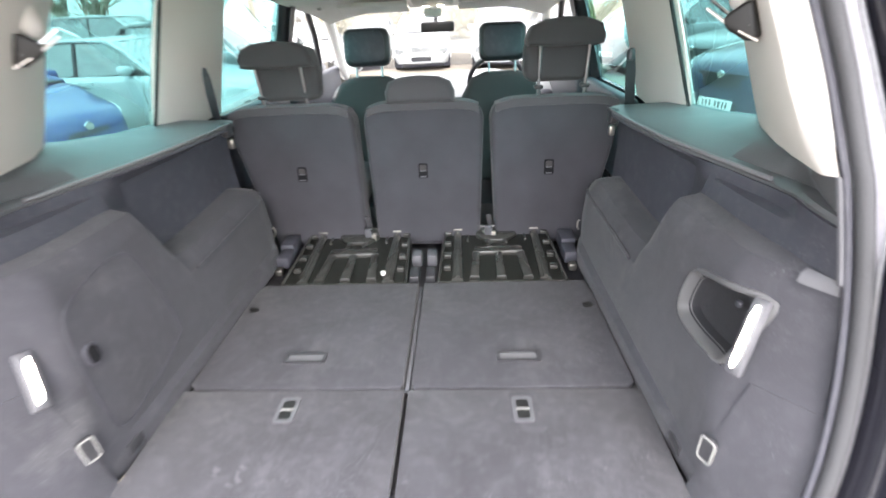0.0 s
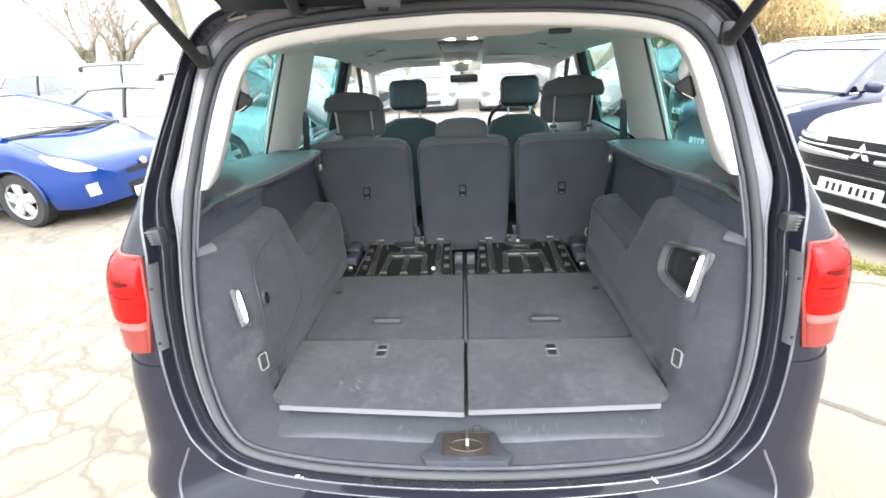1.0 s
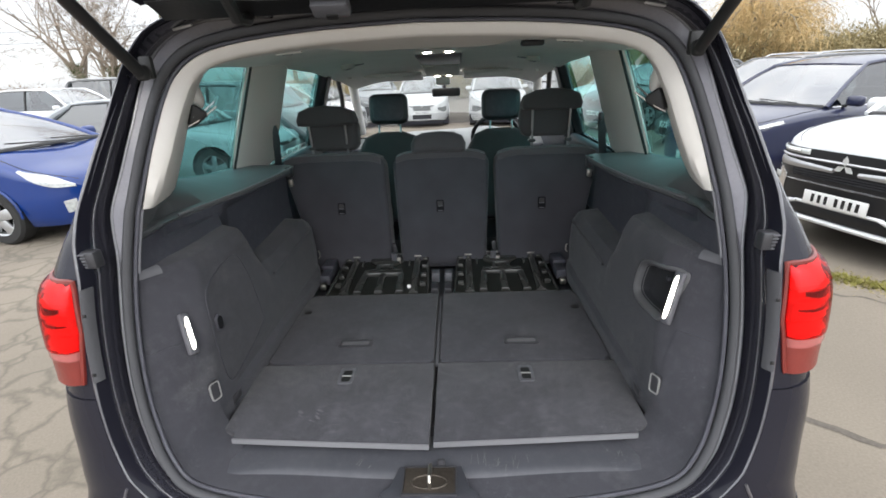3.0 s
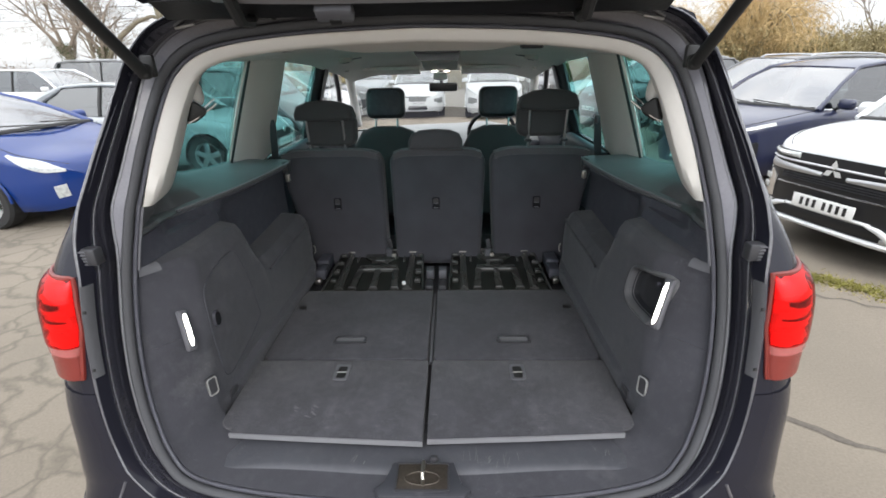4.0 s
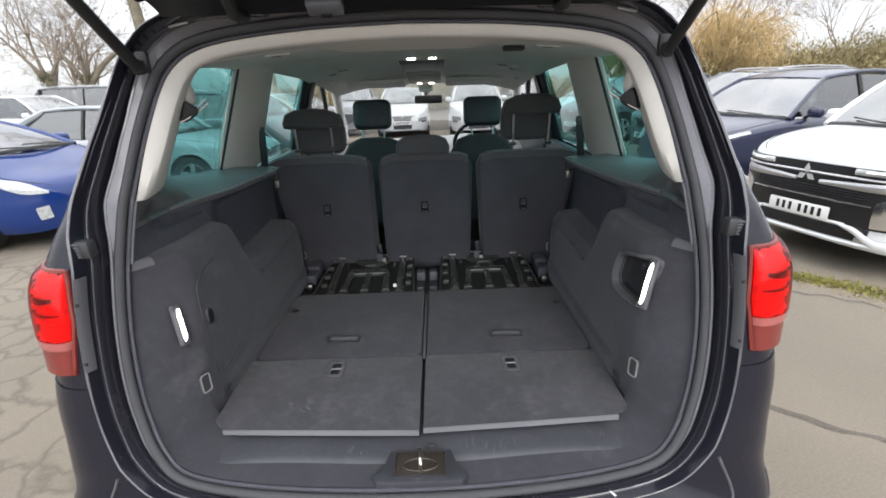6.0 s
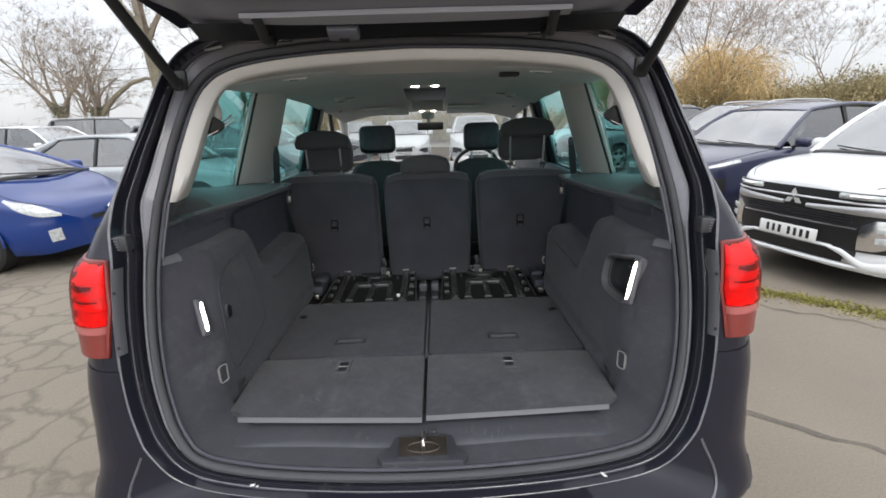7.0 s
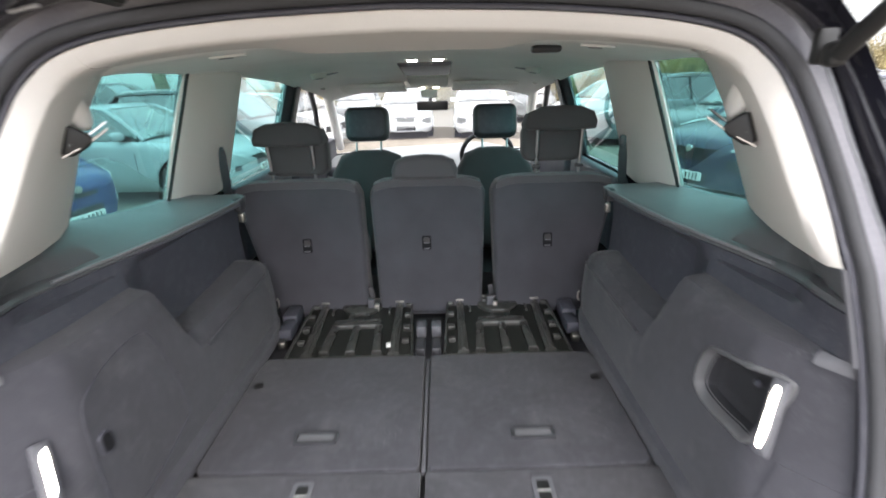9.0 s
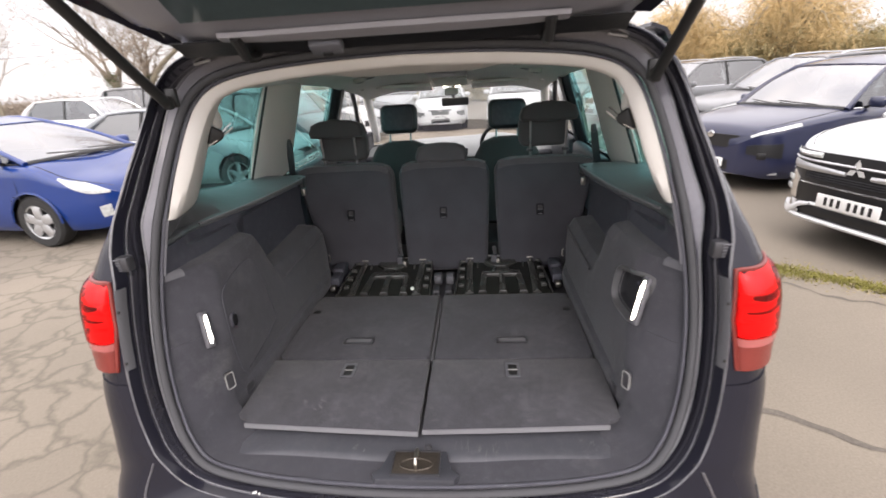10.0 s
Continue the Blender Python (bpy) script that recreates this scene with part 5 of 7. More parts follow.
def tailgate():
    """The raised tailgate, hinged at the roof's rear edge."""
    hinge = Vector((0, 0.690, 1.772))
    up = radians(33)
    ax = Vector((0, -math.cos(up), math.sin(up)))      # down the gate, away from the hinge
    nm = Vector((0, -math.sin(up), -math.cos(up)))     # towards the ground: its inner side

    def at(x, s, d):
        return Vector((x, 0, 0)) + hinge + ax * s + nm * d
    width = [(-0.03, 0.598), (0.0, 0.612), (0.03, 0.622), (0.08, 0.640), (0.16, 0.675), (0.28, 0.708), (0.5, 0.735), (0.7, 0.76), (0.95, 0.73), (1.10, 0.62), (1.16, 0.46)]
    qs = (-1, -0.96, -0.88, -0.7, -0.4, 0, 0.4, 0.7, 0.88, 0.96, 1)
    bm = B()
    rws = []
    for k in range(25):
        s = 1.16 * k / 24
        w = lerp(s, width)
        rws.append([at(w * q, s, -0.02 - 0.05 * (1 - q ** 4) * (1 if s > 0.02 else 0.4) + (0.05 * min(1.0, s / 0.25) if abs(q) == 1 else 0)) for q in qs])
    sheet(bm, rws, 0.012)
    gate = part("tailgate", bm, PAINT, CAR, "black tailgate swung up above the opening")
    bm = B()
    rws = []
    for k in range(21):
        s = -0.006 + 1.136 * k / 20
        w = lerp(s, width) - 0.035
        d = lerp(s, [(-0.006, 0.022), (0.045, 0.026), (0.068, 0.030), (0.075, 0.044), (0.11, 0.052), (0.14, 0.047), (0.6, 0.05), (0.7, 0.085), (1.0, 0.08), (1.13, 0.03)])
        rws.append([at(w * q, s, d - 0.045 * abs(q) ** 8) for q in qs])
    sheet(bm, rws, 0.012)
    part("gate_lining", bm, GATE_TRIM, gate, "charcoal plastic inner panel of the tailgate")
    bm = B()
    sheet(bm, [[at(x, s, 0.058) for x in (-0.45, -0.2, 0, 0.2, 0.45)] for s in (0.16, 0.3, 0.45, 0.56)], 0.006)
    part("gate_window", bm, GATE_GLASS, gate, "dark heated rear window")
    for x in (-0.36, 0.36):
        bm = B()
        tube(bm, [Vector((x, 0.70, 1.765)), Vector((x, 0.66, 1.735)), Vector((x, 0.615, 1.735)), at(x, 0.10, 0.06)], 0.013, 8)
        hg = part("gate_hinge", bm, INK, CAR, "black tailgate hinge arm")
        bm = B()
        box(bm, (x, 0.705, 1.752), (0.075, 0.05, 0.014), 0.004)
        part("hinge_plate", bm, CHANNEL, hg)
        bm = B()
        box(bm, (math.copysign(0.548, x), 0.738, 1.737), (0.050, 0.008, 0.007), 0.003, Matrix.Rotation(radians(math.copysign(10, x)), 3, "Y"))
        part("hinge_pin", bm, TRIM_SILVER, hg, "bright steel pin")
    bm = B()
    box(bm, at(-0.165, 0.036, 0.048), (0.080, 0.040, 0.028), 0.006, Matrix.Rotation(-up, 3, "X"))
    catch = part("gate_catch", bm, PLASTIC_L, gate, "grey plastic catch")
    bm = B()
    box(bm, at(-0.165, 0.022, 0.058), (0.026, 0.016, 0.012), 0.003, Matrix.Rotation(-up, 3, "X"))
    part("catch_slot", bm, INK, catch)
    # gate lip along the hinge edge over a black gap; pale colour paints its light
    bm = B()
    sheet(bm, [[at(0.40 * q, s + 0.012 * abs(q) ** 4, d) for s, d in ((0.066, 0.040), (0.070, 0.052), (0.090 + 0.012 * (1 - abs(q) ** 3), 0.058), (0.096 + 0.014 * (1 - abs(q) ** 3), 0.052))] for q in (-1, -0.9, -0.75, -0.5, -0.2, 0.2, 0.5, 0.75, 0.9, 1)], 0.004)
    part("gate_rail", bm, GATE_STRIP, gate, "gate lip along the hinge edge, paled as if lit")
    # black sheet that paints the shade of the gap by the hinges
    bm = B()
    sheet(bm, [[at(0.55 * q, s, d) for s, d in ((-0.004, 0.026), (0.03, 0.0285), (0.064, 0.036))] for q in (-1, -0.5, 0, 0.5, 1)], 0.003)
    part("hinge_gap_shade", bm, GRILLE, gate, "black sheet painting the shaded gap beside the hinges")
    for side in (1, -1):
        a = Vector((side * 0.622, 0.655, 1.640))
        b = at(side * 0.655, 0.62, 0.03)
        bm = B()
        m = a + (b - a) * 0.60
        tube(bm, [a, m], 0.0135, 10)
        st = part("gas_strut", bm, INK, CAR, "black gas strut holding the tailgate up")
        bm = B()
        tube(bm, [m, b], 0.006, 8)
        part("strut_rod", bm, STEEL, st)
        bm = B()
        box(bm, a + Vector((0, 0.006, 0)), (0.026, 0.026, 0.034), 0.009, None, 3)
        part("strut_socket", bm, INK, st)
        bm = B()
        box(bm, a + Vector((side * 0.004, 0.035, 0.012)), (0.030, 0.016, 0.05), 0.006)
        part("strut_bracket", bm, INK, st)


def paint_chips():
    """Small bright chips knocked into the paint of the rear edge."""
    for x, y, z, w, h, a in ((0.4743, 0.3387, 0.6195, 0.006, 0.020, 0.5), (-0.4483, 0.3400, 0.6235, 0.012, 0.007, 0.2), (-0.435, 0.3370, 0.6222, 0.005, 0.006, 0.0)):
        bm = B()
        box(bm, (x, y, z), (w, h, 0.002), 0.0008, Matrix.Rotation(a, 3, "Z"))
        part("paint_chip", bm, PLATE, CAR, "white chip in the black paint")


jamb()
paint_chips()
outer_skin()
tail_lamp(1)
tail_lamp(-1)
lower_body()
load_sill()
sill_foot()
side_lining(1)
side_lining(-1)
rear_pillars()
roof_lining()
side_windows()
cabin_front()
tailgate()


# ---- load floor: two folding boards behind, two folded seat backs ahead of them ----
def board_front(side):
    t = thing("load_floor_board", (side * 0.3, 0.68, 0.68), "charcoal carpeted boot floor board with a pull slot", "floor board", "boot floor boards")
    xi, xo = 0.006, 0.590
    lead = (0.497, 0.509, 0.522) if side > 0 else (0.489, 0.504, 0.519)
    out = [(xi, lead[0]), (0.30, lead[1]), (0.549, lead[2]), (0.553, 0.540), (0.583, 0.550), (xo, 0.562), (xo + 0.005, 0.845), (xi, 0.845)]
    m = Matrix(((side, 0, 0, 0), (0, 0, 1, 0), (0, 1, 0, 0), (0, 0, 0, 1)))
    bm = B()
    prism(bm, out, 0.682, 0.703, 0.004, m, 2)
    part("carpet_panel", bm, CARPET, t)
    bm = B()
    # bright front edge trim
    pts = [(x, y - 0.003, 0.691) for x, y in out[:3]]
    sheet(bm, [[mirrored((x, y, z), side) for z in (0.688, 0.698, 0.7035)] for x, y, _ in pts], 0.004)
    part("edge_trim", bm, EDGE, t, "pale grey plastic edge trim")
    cx = 0.290
    bm = B()
    ring(bm, rounded(cx - 0.025, cx + 0.025, 0.738, 0.818, 0.010), 0.010, 0.701, 0.7065, m)
    slot = part("slot_frame", bm, PLASTIC_L, t, "grey plastic slot frame")
    bm = B()
    prism(bm, rounded(cx - 0.016, cx + 0.016, 0.747, 0.809, 0.004), 0.7025, 0.7045, 0.0, m)
    part("slot", bm, INK, slot)
    bm = B()
    box(bm, mirrored((cx, 0.778, 0.706), side), (0.032, 0.005, 0.003), 0.001)
    part("slot_bar", bm, POLISHED, slot, "small steel bar")
    # dusty smudges on the carpet
    rnd = random.Random(3 + side)
    spots = ((0.368, 0.621, 0.012), (0.388, 0.603, 0.010), (0.331, 0.585, 0.013), (0.345, 0.606, 0.008), (0.12, 0.70, 0.006)) if side < 0 else ((0.19, 0.560, 0.005), (0.44, 0.62, 0.006), (0.33, 0.72, 0.007))
    for x, y, r in spots:
        bm = B()
        for j in range(2):
            q = Vector((x + rnd.gauss(0, r * 0.8), y + rnd.gauss(0, r * 0.5), 0.7034 + 0.0001 * j))
            d = Vector((math.cos(0.6 + rnd.gauss(0, 0.2)), math.sin(0.6 + rnd.gauss(0, 0.2)), 0))
            w = Vector((-d.y, d.x, 0))
            n = 14
            ring_ = [q + d * math.cos(6.283 * k / n) * r * 1.1 * rnd.uniform(0.6, 1.2) + w * math.sin(6.283 * k / n) * r * 0.28 * rnd.uniform(0.3, 1.3) for k in range(n)]
            bm.faces.new([bm.verts.new(mirrored(p, side)) for p in ring_])
        part("smudge", bm, SMUDGE, t, "pale dusty smudge")


def board_rear(side):
    t = thing("folded_rear_seat", (side * 0.3, 1.1, 0.68), "third-row seat folded flat, carpeted back and bare black base", "car seat", "folded third-row seats")
    xi, xo = 0.010, 0.585
    m = Matrix(((side, 0, 0, 0), (0, 0, 1, 0), (0, 1, 0, 0), (0, 0, 0, 1)))
    out = [(xi + 0.01, 0.851), (0.3, 0.850), (xo - 0.02, 0.853), (xo, 0.87), (xo, 1.30), (xo - 0.012, 1.355), (xi, 1.355), (xi, 0.865)]
    bm = B()
    prism(bm, out, 0.665, 0.705, 0.006, m, 3)
    part("carpet_back", bm, CARPET_D, t)
    cx = 0.300
    bm = B()
    ring(bm, rounded(cx - 0.060, cx + 0.060, 0.940, 0.985, 0.010), 0.009, 0.703, 0.7105, m)
    grip = part("grip_frame", bm, BLACK, t, "dark plastic grip")
    bm = B()
    prism(bm, rounded(cx - 0.050, cx + 0.050, 0.949, 0.976, 0.006), 0.7045, 0.7065, 0.0, m)
    part("grip_well", bm, GRIP_DARK, grip)
    bm = B()
    prism(bm, rounded(0.535, 0.565, 1.190, 1.215, 0.010), 0.7045, 0.708, 0.0, m)
    part("cap", bm, INK, t, "small black cap")
    seat_frame(t, side)


def seat_frame(t, side):
    """The bare black underside of a folded seat cushion."""
    m = Matrix(((side, 0, 0, 0), (0, 0, 1, 0), (0, 1, 0, 0), (0, 0, 0, 1)))
    zz = lambda y: 0.668 + 0.088 * (y - 1.38)
    bm = B()
    vs = prism(bm, [(0.055, 1.37), (0.525, 1.37), (0.505, 1.765), (0.075, 1.765)], -0.04, 0.012, 0.006, m, 2)
    for v in vs:
        v.co.z += zz(v.co.y)
    part("base_tray", bm, WELL, t)

    def rib(pts, r=0.010, h=0.020, nm="rib"):
        bm2 = B()
        tube(bm2, [mirrored((x, y, zz(y) + h), side) for x, y in pts], r, 8)
        part(nm, bm2, RIBS, t)

    def plateau(nm, outline, h=0.022, bev=0.006):
        bm2 = B()
        for v in prism(bm2, outline, 0.0, h, bev, m, 2):
            v.co.z += zz(v.co.y) + 0.006
        part(nm, bm2, RIBS, t)
    rib([(0.06, 1.378), (0.52, 1.378)], 0.007, 0.020, "front_rail")
    rib([(0.08, 1.76), (0.50, 1.76)], 0.007, 0.030, "rear_rail")
    rib([(0.060, 1.38), (0.080, 1.76)], 0.006, 0.024, "side_rail")
    rib([(0.520, 1.38), (0.500, 1.76)], 0.006, 0.024, "side_rail")
    for x in (0.130, 0.450):
        plateau("channel_rib", [(x - 0.021, 1.395), (x + 0.021, 1.395), (x + 0.017, 1.745), (x - 0.017, 1.745)], 0.020, 0.009)
        plateau("channel_crest", [(x - 0.007, 1.40), (x + 0.007, 1.40), (x + 0.006, 1.74), (x - 0.006, 1.74)], 0.027, 0.004)
    c = 0.290
    plateau("spring_head", [(c - 0.040, 1.655), (c + 0.040, 1.655), (c + 0.085, 1.700), (c + 0.080, 1.750), (c - 0.080, 1.750), (c - 0.085, 1.700)])
    for sx in (1, -1):
        plateau("spring_neck", [(c + sx * 0.022, 1.590), (c + sx * 0.048, 1.590), (c + sx * 0.042, 1.662), (c + sx * 0.022, 1.662)][::sx])
    plateau("spring_bar", [(c - 0.104, 1.560), (c + 0.104, 1.560), (c + 0.092, 1.604), (c - 0.092, 1.604)], 0.028, 0.012)
    for x, dx in ((-0.086, -0.012), (0.0, 0.0), (0.086, 0.012)):
        plateau("spring_leg", [(c + x + dx - 0.019, 1.40), (c + x + dx + 0.019, 1.40), (c + x + 0.016, 1.57), (c + x - 0.016, 1.57)], 0.026, 0.0115)
    for x, y, w, d in ((-0.135, 1.69, 0.05, 0.012), (0.135, 1.69, 0.05, 0.012), (-0.135, 1.74, 0.03, 0.010), (0.135, 1.74, 0.03, 0.010)):
        bm = B()
        box(bm, mirrored((c + x * 0.88, y, zz(y) + 0.014), side), (d, w, 0.014), 0.003)
        part("tray_fin", bm, RIBS, t)
    for x in (0.090, 0.490):
        for k in range(4):
            y = 1.47 + 0.085 * k
            bm = B()
            box(bm, mirrored((x, y, zz(y) + 0.020), side), (0.030, 0.022 + 0.010 * (k % 2), 0.020), 0.006)
            part("hinge_block", bm, RIBS, t)
    for x in (0.130, 0.450):
        for dy in (0, 0.018):
            bm = B()
            box(bm, mirrored((x, 1.722 + dy, zz(1.735) + 0.036), side), (0.036, 0.008, 0.008), 0.002)
            part("steel_clip", bm, STEEL, t)
    # front wall with its lugs, and dark plates painting the shade of its holes
    bm = B()
    box(bm, mirrored((0.29, 1.372, zz(1.372) - 0.010), side), (0.47, 0.014, 0.050), 0.004)
    part("front_wall", bm, RIBS, t)
    for x, w in ((0.11, 0.03), (0.185, 0.045), (0.26, 0.035), (0.335, 0.05), (0.41, 0.035), (0.475, 0.03)):
        bm = B()
        box(bm, mirrored((x, 1.364, zz(1.364) - 0.002), side), (w, 0.006, 0.016), 0.002)
        part("wall_hole", bm, WELL, t)
    for x in (0.155, 0.225, 0.375):
        bm = B()
        box(bm, mirrored((x, 1.362, zz(1.36) - 0.002), side), (0.022, 0.012, 0.020), 0.005)
        part("front_lug", bm, EDGE, t)
    # the hinges either side
    for x, y, s, mt in ((0.572, 1.655, (0.060, 0.10, 0.06), PLASTIC), (0.030, 1.545, (0.040, 0.06, 0.05), PLASTIC_L), (0.030, 1.43, (0.036, 0.08, 0.035), BLACK), (0.565, 1.56, (0.05, 0.09, 0.05), PLASTIC), (0.560, 1.47, (0.03, 0.035, 0.03), STEEL)):
        bm = B()
        box(bm, mirrored((x, y, zz(y) + 0.018), side), s, 0.008)
        part("seat_hinge", bm, mt, t)


for s_ in (-1, 1):
    board_front(s_)
    board_rear(s_)
bm = B()
box(bm, (-0.150, 1.430, 0.7035), (0.018, 0.014, 0.018), 0.005)
tagged(part("paper_scrap", bm, PLATE, at=(-0.150, 1.430, 0.6945)), "small crumpled white scrap on the seat base", "litter")
# pan under boards and seats
bm = B()
box(bm, (0, 1.12, 0.640), (1.22, 1.20, 0.03), 0.004)
part("boot_pan", bm, BLACK, CAR)
bm = B()
box(bm, (0, 1.10, 0.686), (0.012, 0.50, 0.012), 0.003)
part("centre_strip", bm, PLASTIC_L, CAR, "grey strip between the folded seats")
bm = B()
box(bm, (0, 1.95, 0.60), (1.60, 0.70, 0.03), 0.004)
part("footwell", bm, BLACK, CAR)
bm = B()
box(bm, (0, 3.0, 0.45), (1.66, 1.30, 0.04), 0.004)
part("cabin_floor", bm, CARPET_D, CAR)


# ---- seats ----
def rear_seat(x0, x1, b0, b1, pull, head, label):
    """A second-row seat seen from behind: x0..x1 at the shoulder, b0..b1 at the foot."""
    cx = (x0 + x1) / 2
    t = thing("rear_seat", (cx, 1.85, 0.6), label, "car seat", "second-row seats")
    lean = Matrix.Translation((0, 1.715, 0.70)) @ Matrix.Rotation(radians(-8.5), 4, "X")
    zt = 0.560
    out = []
    n = 6
    for x, z, q, r in ((x1, zt, 0, 0.072), (x0, zt, 90, 0.072), (b0, -0.03, 180, 0.02), (b1, -0.03, 270, 0.02)):
        for k in range(n + 1):
            a = radians(q + 90 * k / n)
            sx = -1 if q in (0, 270) else 1
            sz = -1 if q in (0, 90) else 1
            out.append((x + sx * r + r * math.cos(a), z + sz * r + r * math.sin(a)))
    bm = B()
    prism(bm, out, 0.0, 0.13, 0.022, lean, 4)
    back = part("backrest", bm, CLOTH, t, "charcoal cloth-backed backrest")
    # padded top band, paler than the backrest
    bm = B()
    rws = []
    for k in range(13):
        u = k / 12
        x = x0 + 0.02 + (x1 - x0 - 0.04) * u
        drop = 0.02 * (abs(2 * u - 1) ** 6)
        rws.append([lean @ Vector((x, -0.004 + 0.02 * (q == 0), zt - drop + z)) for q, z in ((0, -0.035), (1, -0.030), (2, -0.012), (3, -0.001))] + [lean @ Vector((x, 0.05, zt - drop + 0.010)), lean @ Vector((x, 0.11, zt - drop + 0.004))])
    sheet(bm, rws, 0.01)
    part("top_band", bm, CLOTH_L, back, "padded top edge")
    # release strap on a small upright plate, blackened to paint a recess's shade
    mx, mz = pull, 0.292
    bm = B()
    prism(bm, rounded(mx - 0.019, mx + 0.019, mz - 0.030, mz + 0.030, 0.006), -0.004, 0.006, 0.0, lean)
    lat = part("latch_recess", bm, RECESS_SHADE, back, "small flat plate painted black as a release recess's shade")
    bm = B()
    prism(bm, rounded(mx - 0.013, mx + 0.013, mz - 0.002, mz + 0.024, 0.005), -0.007, -0.001, 0.002, lean, 2)
    part("release_strap", bm, CLOTH_F, lat, "dark woven pull strap")
    for dz in (-0.024, 0.000):
        bm = B()
        prism(bm, rounded(mx - 0.012, mx + 0.012, mz + dz - 0.002, mz + dz + 0.002, 0.0015), -0.009, -0.001, 0.0, lean)
        part("recess_bar", bm, PLASTIC_L, lat, "grey metal edge")
    # cushion in front
    bm = B()
    box(bm, (cx, 2.10, 0.78), (b1 - b0, 0.50, 0.20), 0.05, None, 3)
    part("cushion", bm, CLOTH, t)
    if head is None:
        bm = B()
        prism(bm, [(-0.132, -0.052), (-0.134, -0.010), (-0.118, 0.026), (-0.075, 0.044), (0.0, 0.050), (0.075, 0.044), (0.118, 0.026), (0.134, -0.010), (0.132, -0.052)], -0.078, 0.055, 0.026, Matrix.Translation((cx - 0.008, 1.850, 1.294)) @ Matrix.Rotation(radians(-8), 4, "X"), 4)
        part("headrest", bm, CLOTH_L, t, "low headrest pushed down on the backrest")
    else:
        hx, hz = head
        bm = B()
        pts = [(-0.143, 0.050), (-0.128, 0.092), (-0.08, 0.112), (0.0, 0.119), (0.08, 0.112), (0.128, 0.092), (0.143, 0.050), (0.136, 0.026), (0.0, 0.020), (-0.136, 0.026)]
        m = Matrix.Translation((hx, 1.80, hz)) @ Matrix.Rotation(radians(-8), 4, "X")
        prism(bm, pts, -0.015, 0.115, 0.018, m, 3)
        hd = part("headrest", bm, CLOTH_H, t, "raised headrest on two steel posts")
        bm = B()
        sh = -0.022 if hx > 0 else 0.022
        prism(bm, rounded(sh - 0.124, sh + 0.124, -0.098, 0.06, 0.045), 0.035, 0.125, 0.022, m, 4)
        part("head_pad", bm, CLOTH_H, hd)
        for dx in (-0.088, 0.088):
            bm = B()
            tube(bm, [m @ Vector((dx * 1.02, 0.012, 0.04)), Vector((hx + dx * (1.0 if hx > 0 else 1.0), 1.838, 1.24))], 0.0065, 8)
            part("headrest_post", bm, POST, t, "satin steel headrest post")
            bm = B()
            box(bm, (hx + dx, 1.838, 1.285), (0.035, 0.03, 0.016), 0.006)
            part("post_collar", bm, BLACK, t)


rear_seat(-0.792, -0.272, -0.660, -0.258, -0.505, (-0.545, 1.372), "charcoal cloth rear seat with raised tilted headrest")
rear_seat(-0.234, 0.245, -0.214, 0.224, -0.004, None, "charcoal cloth middle rear seat with a low headrest")
rear_seat(0.270, 0.778, 0.290, 0.668, 0.503, (0.545, 1.408), "charcoal cloth rear seat with its headrest fully raised")
for x in (-0.248, 0.258):
    t = thing("belt_buckle", (x, 1.70, 0.70), "black and grey seat-belt buckle between the rear seats", "buckle", "seat-belt buckles")
    bm = B()
    box(bm, (x, 1.700, 0.735), (0.030, 0.022, 0.060), 0.006, Matrix.Rotation(radians(10), 3, "X"))
    part("buckle_body", bm, PLASTIC_L, t)
    bm = B()
    box(bm, (x + 0.004, 1.708, 0.788), (0.022, 0.014, 0.050), 0.006, Matrix.Rotation(radians(-10), 3, "Y"))
    part("buckle_stalk", bm, BLACK, t)
    bm = B()
    box(bm, (x + 0.022, 1.695, 0.722), (0.02, 0.02, 0.034), 0.004)
    part("bracket", bm, STEEL, t)


def front_seat(cx):
    t = thing("front_seat", (cx, 2.9, 0.5), "black cloth front seat with raised headrest", "car seat", "front seats")
    lean = Matrix.Translation((cx, 2.66, 0.62)) @ Matrix.Rotation(radians(-9), 4, "X")
    bm = B()
    prism(bm, [(-0.24, 0.0), (-0.26, 0.25), (-0.235, 0.50), (-0.18, 0.60), (-0.09, 0.635), (0.09, 0.635), (0.18, 0.60), (0.235, 0.50), (0.26, 0.25), (0.24, 0.0)], 0.0, 0.15, 0.04, lean, 4)
    part("backrest", bm, CLOTH_F, t)
    bm = B()
    box(bm, (cx, 2.98, 0.68), (0.50, 0.52, 0.18), 0.05, None, 3)
    part("cushion", bm, CLOTH, t)
    bm = B()
    m = Matrix.Translation((cx, 2.745, 1.395)) @ Matrix.Rotation(radians(-8), 4, "X")
    prism(bm, rounded(-0.132, 0.132, -0.095, 0.105, 0.045), 0.0, 0.10, 0.03, m, 4)
    hd = part("headrest", bm, BLACK, t, "black leather-look headrest")
    bm = B()
    prism(bm, rounded(-0.105, 0.105, -0.075, 0.085, 0.04), -0.006, 0.02, 0.005, m, 2)
    part("head_panel", bm, PLASTIC, hd)
    for dx in (-0.075, 0.075):
        bm = B()
        tube(bm, [(cx + dx, 2.80, 1.33), (cx + dx, 2.775, 1.22)], 0.0065, 8)
        part("headrest_post", bm, POST, t, "satin steel headrest post")


front_seat(-0.375)
front_seat(0.395)

# ---- the yard outside ----
bm = B()
n_ = 26
edge_ = [-400, -150, -70, -40, -25] + [-18 + 36 * k / 16 for k in range(17)] + [25, 40, 70, 150, 400]
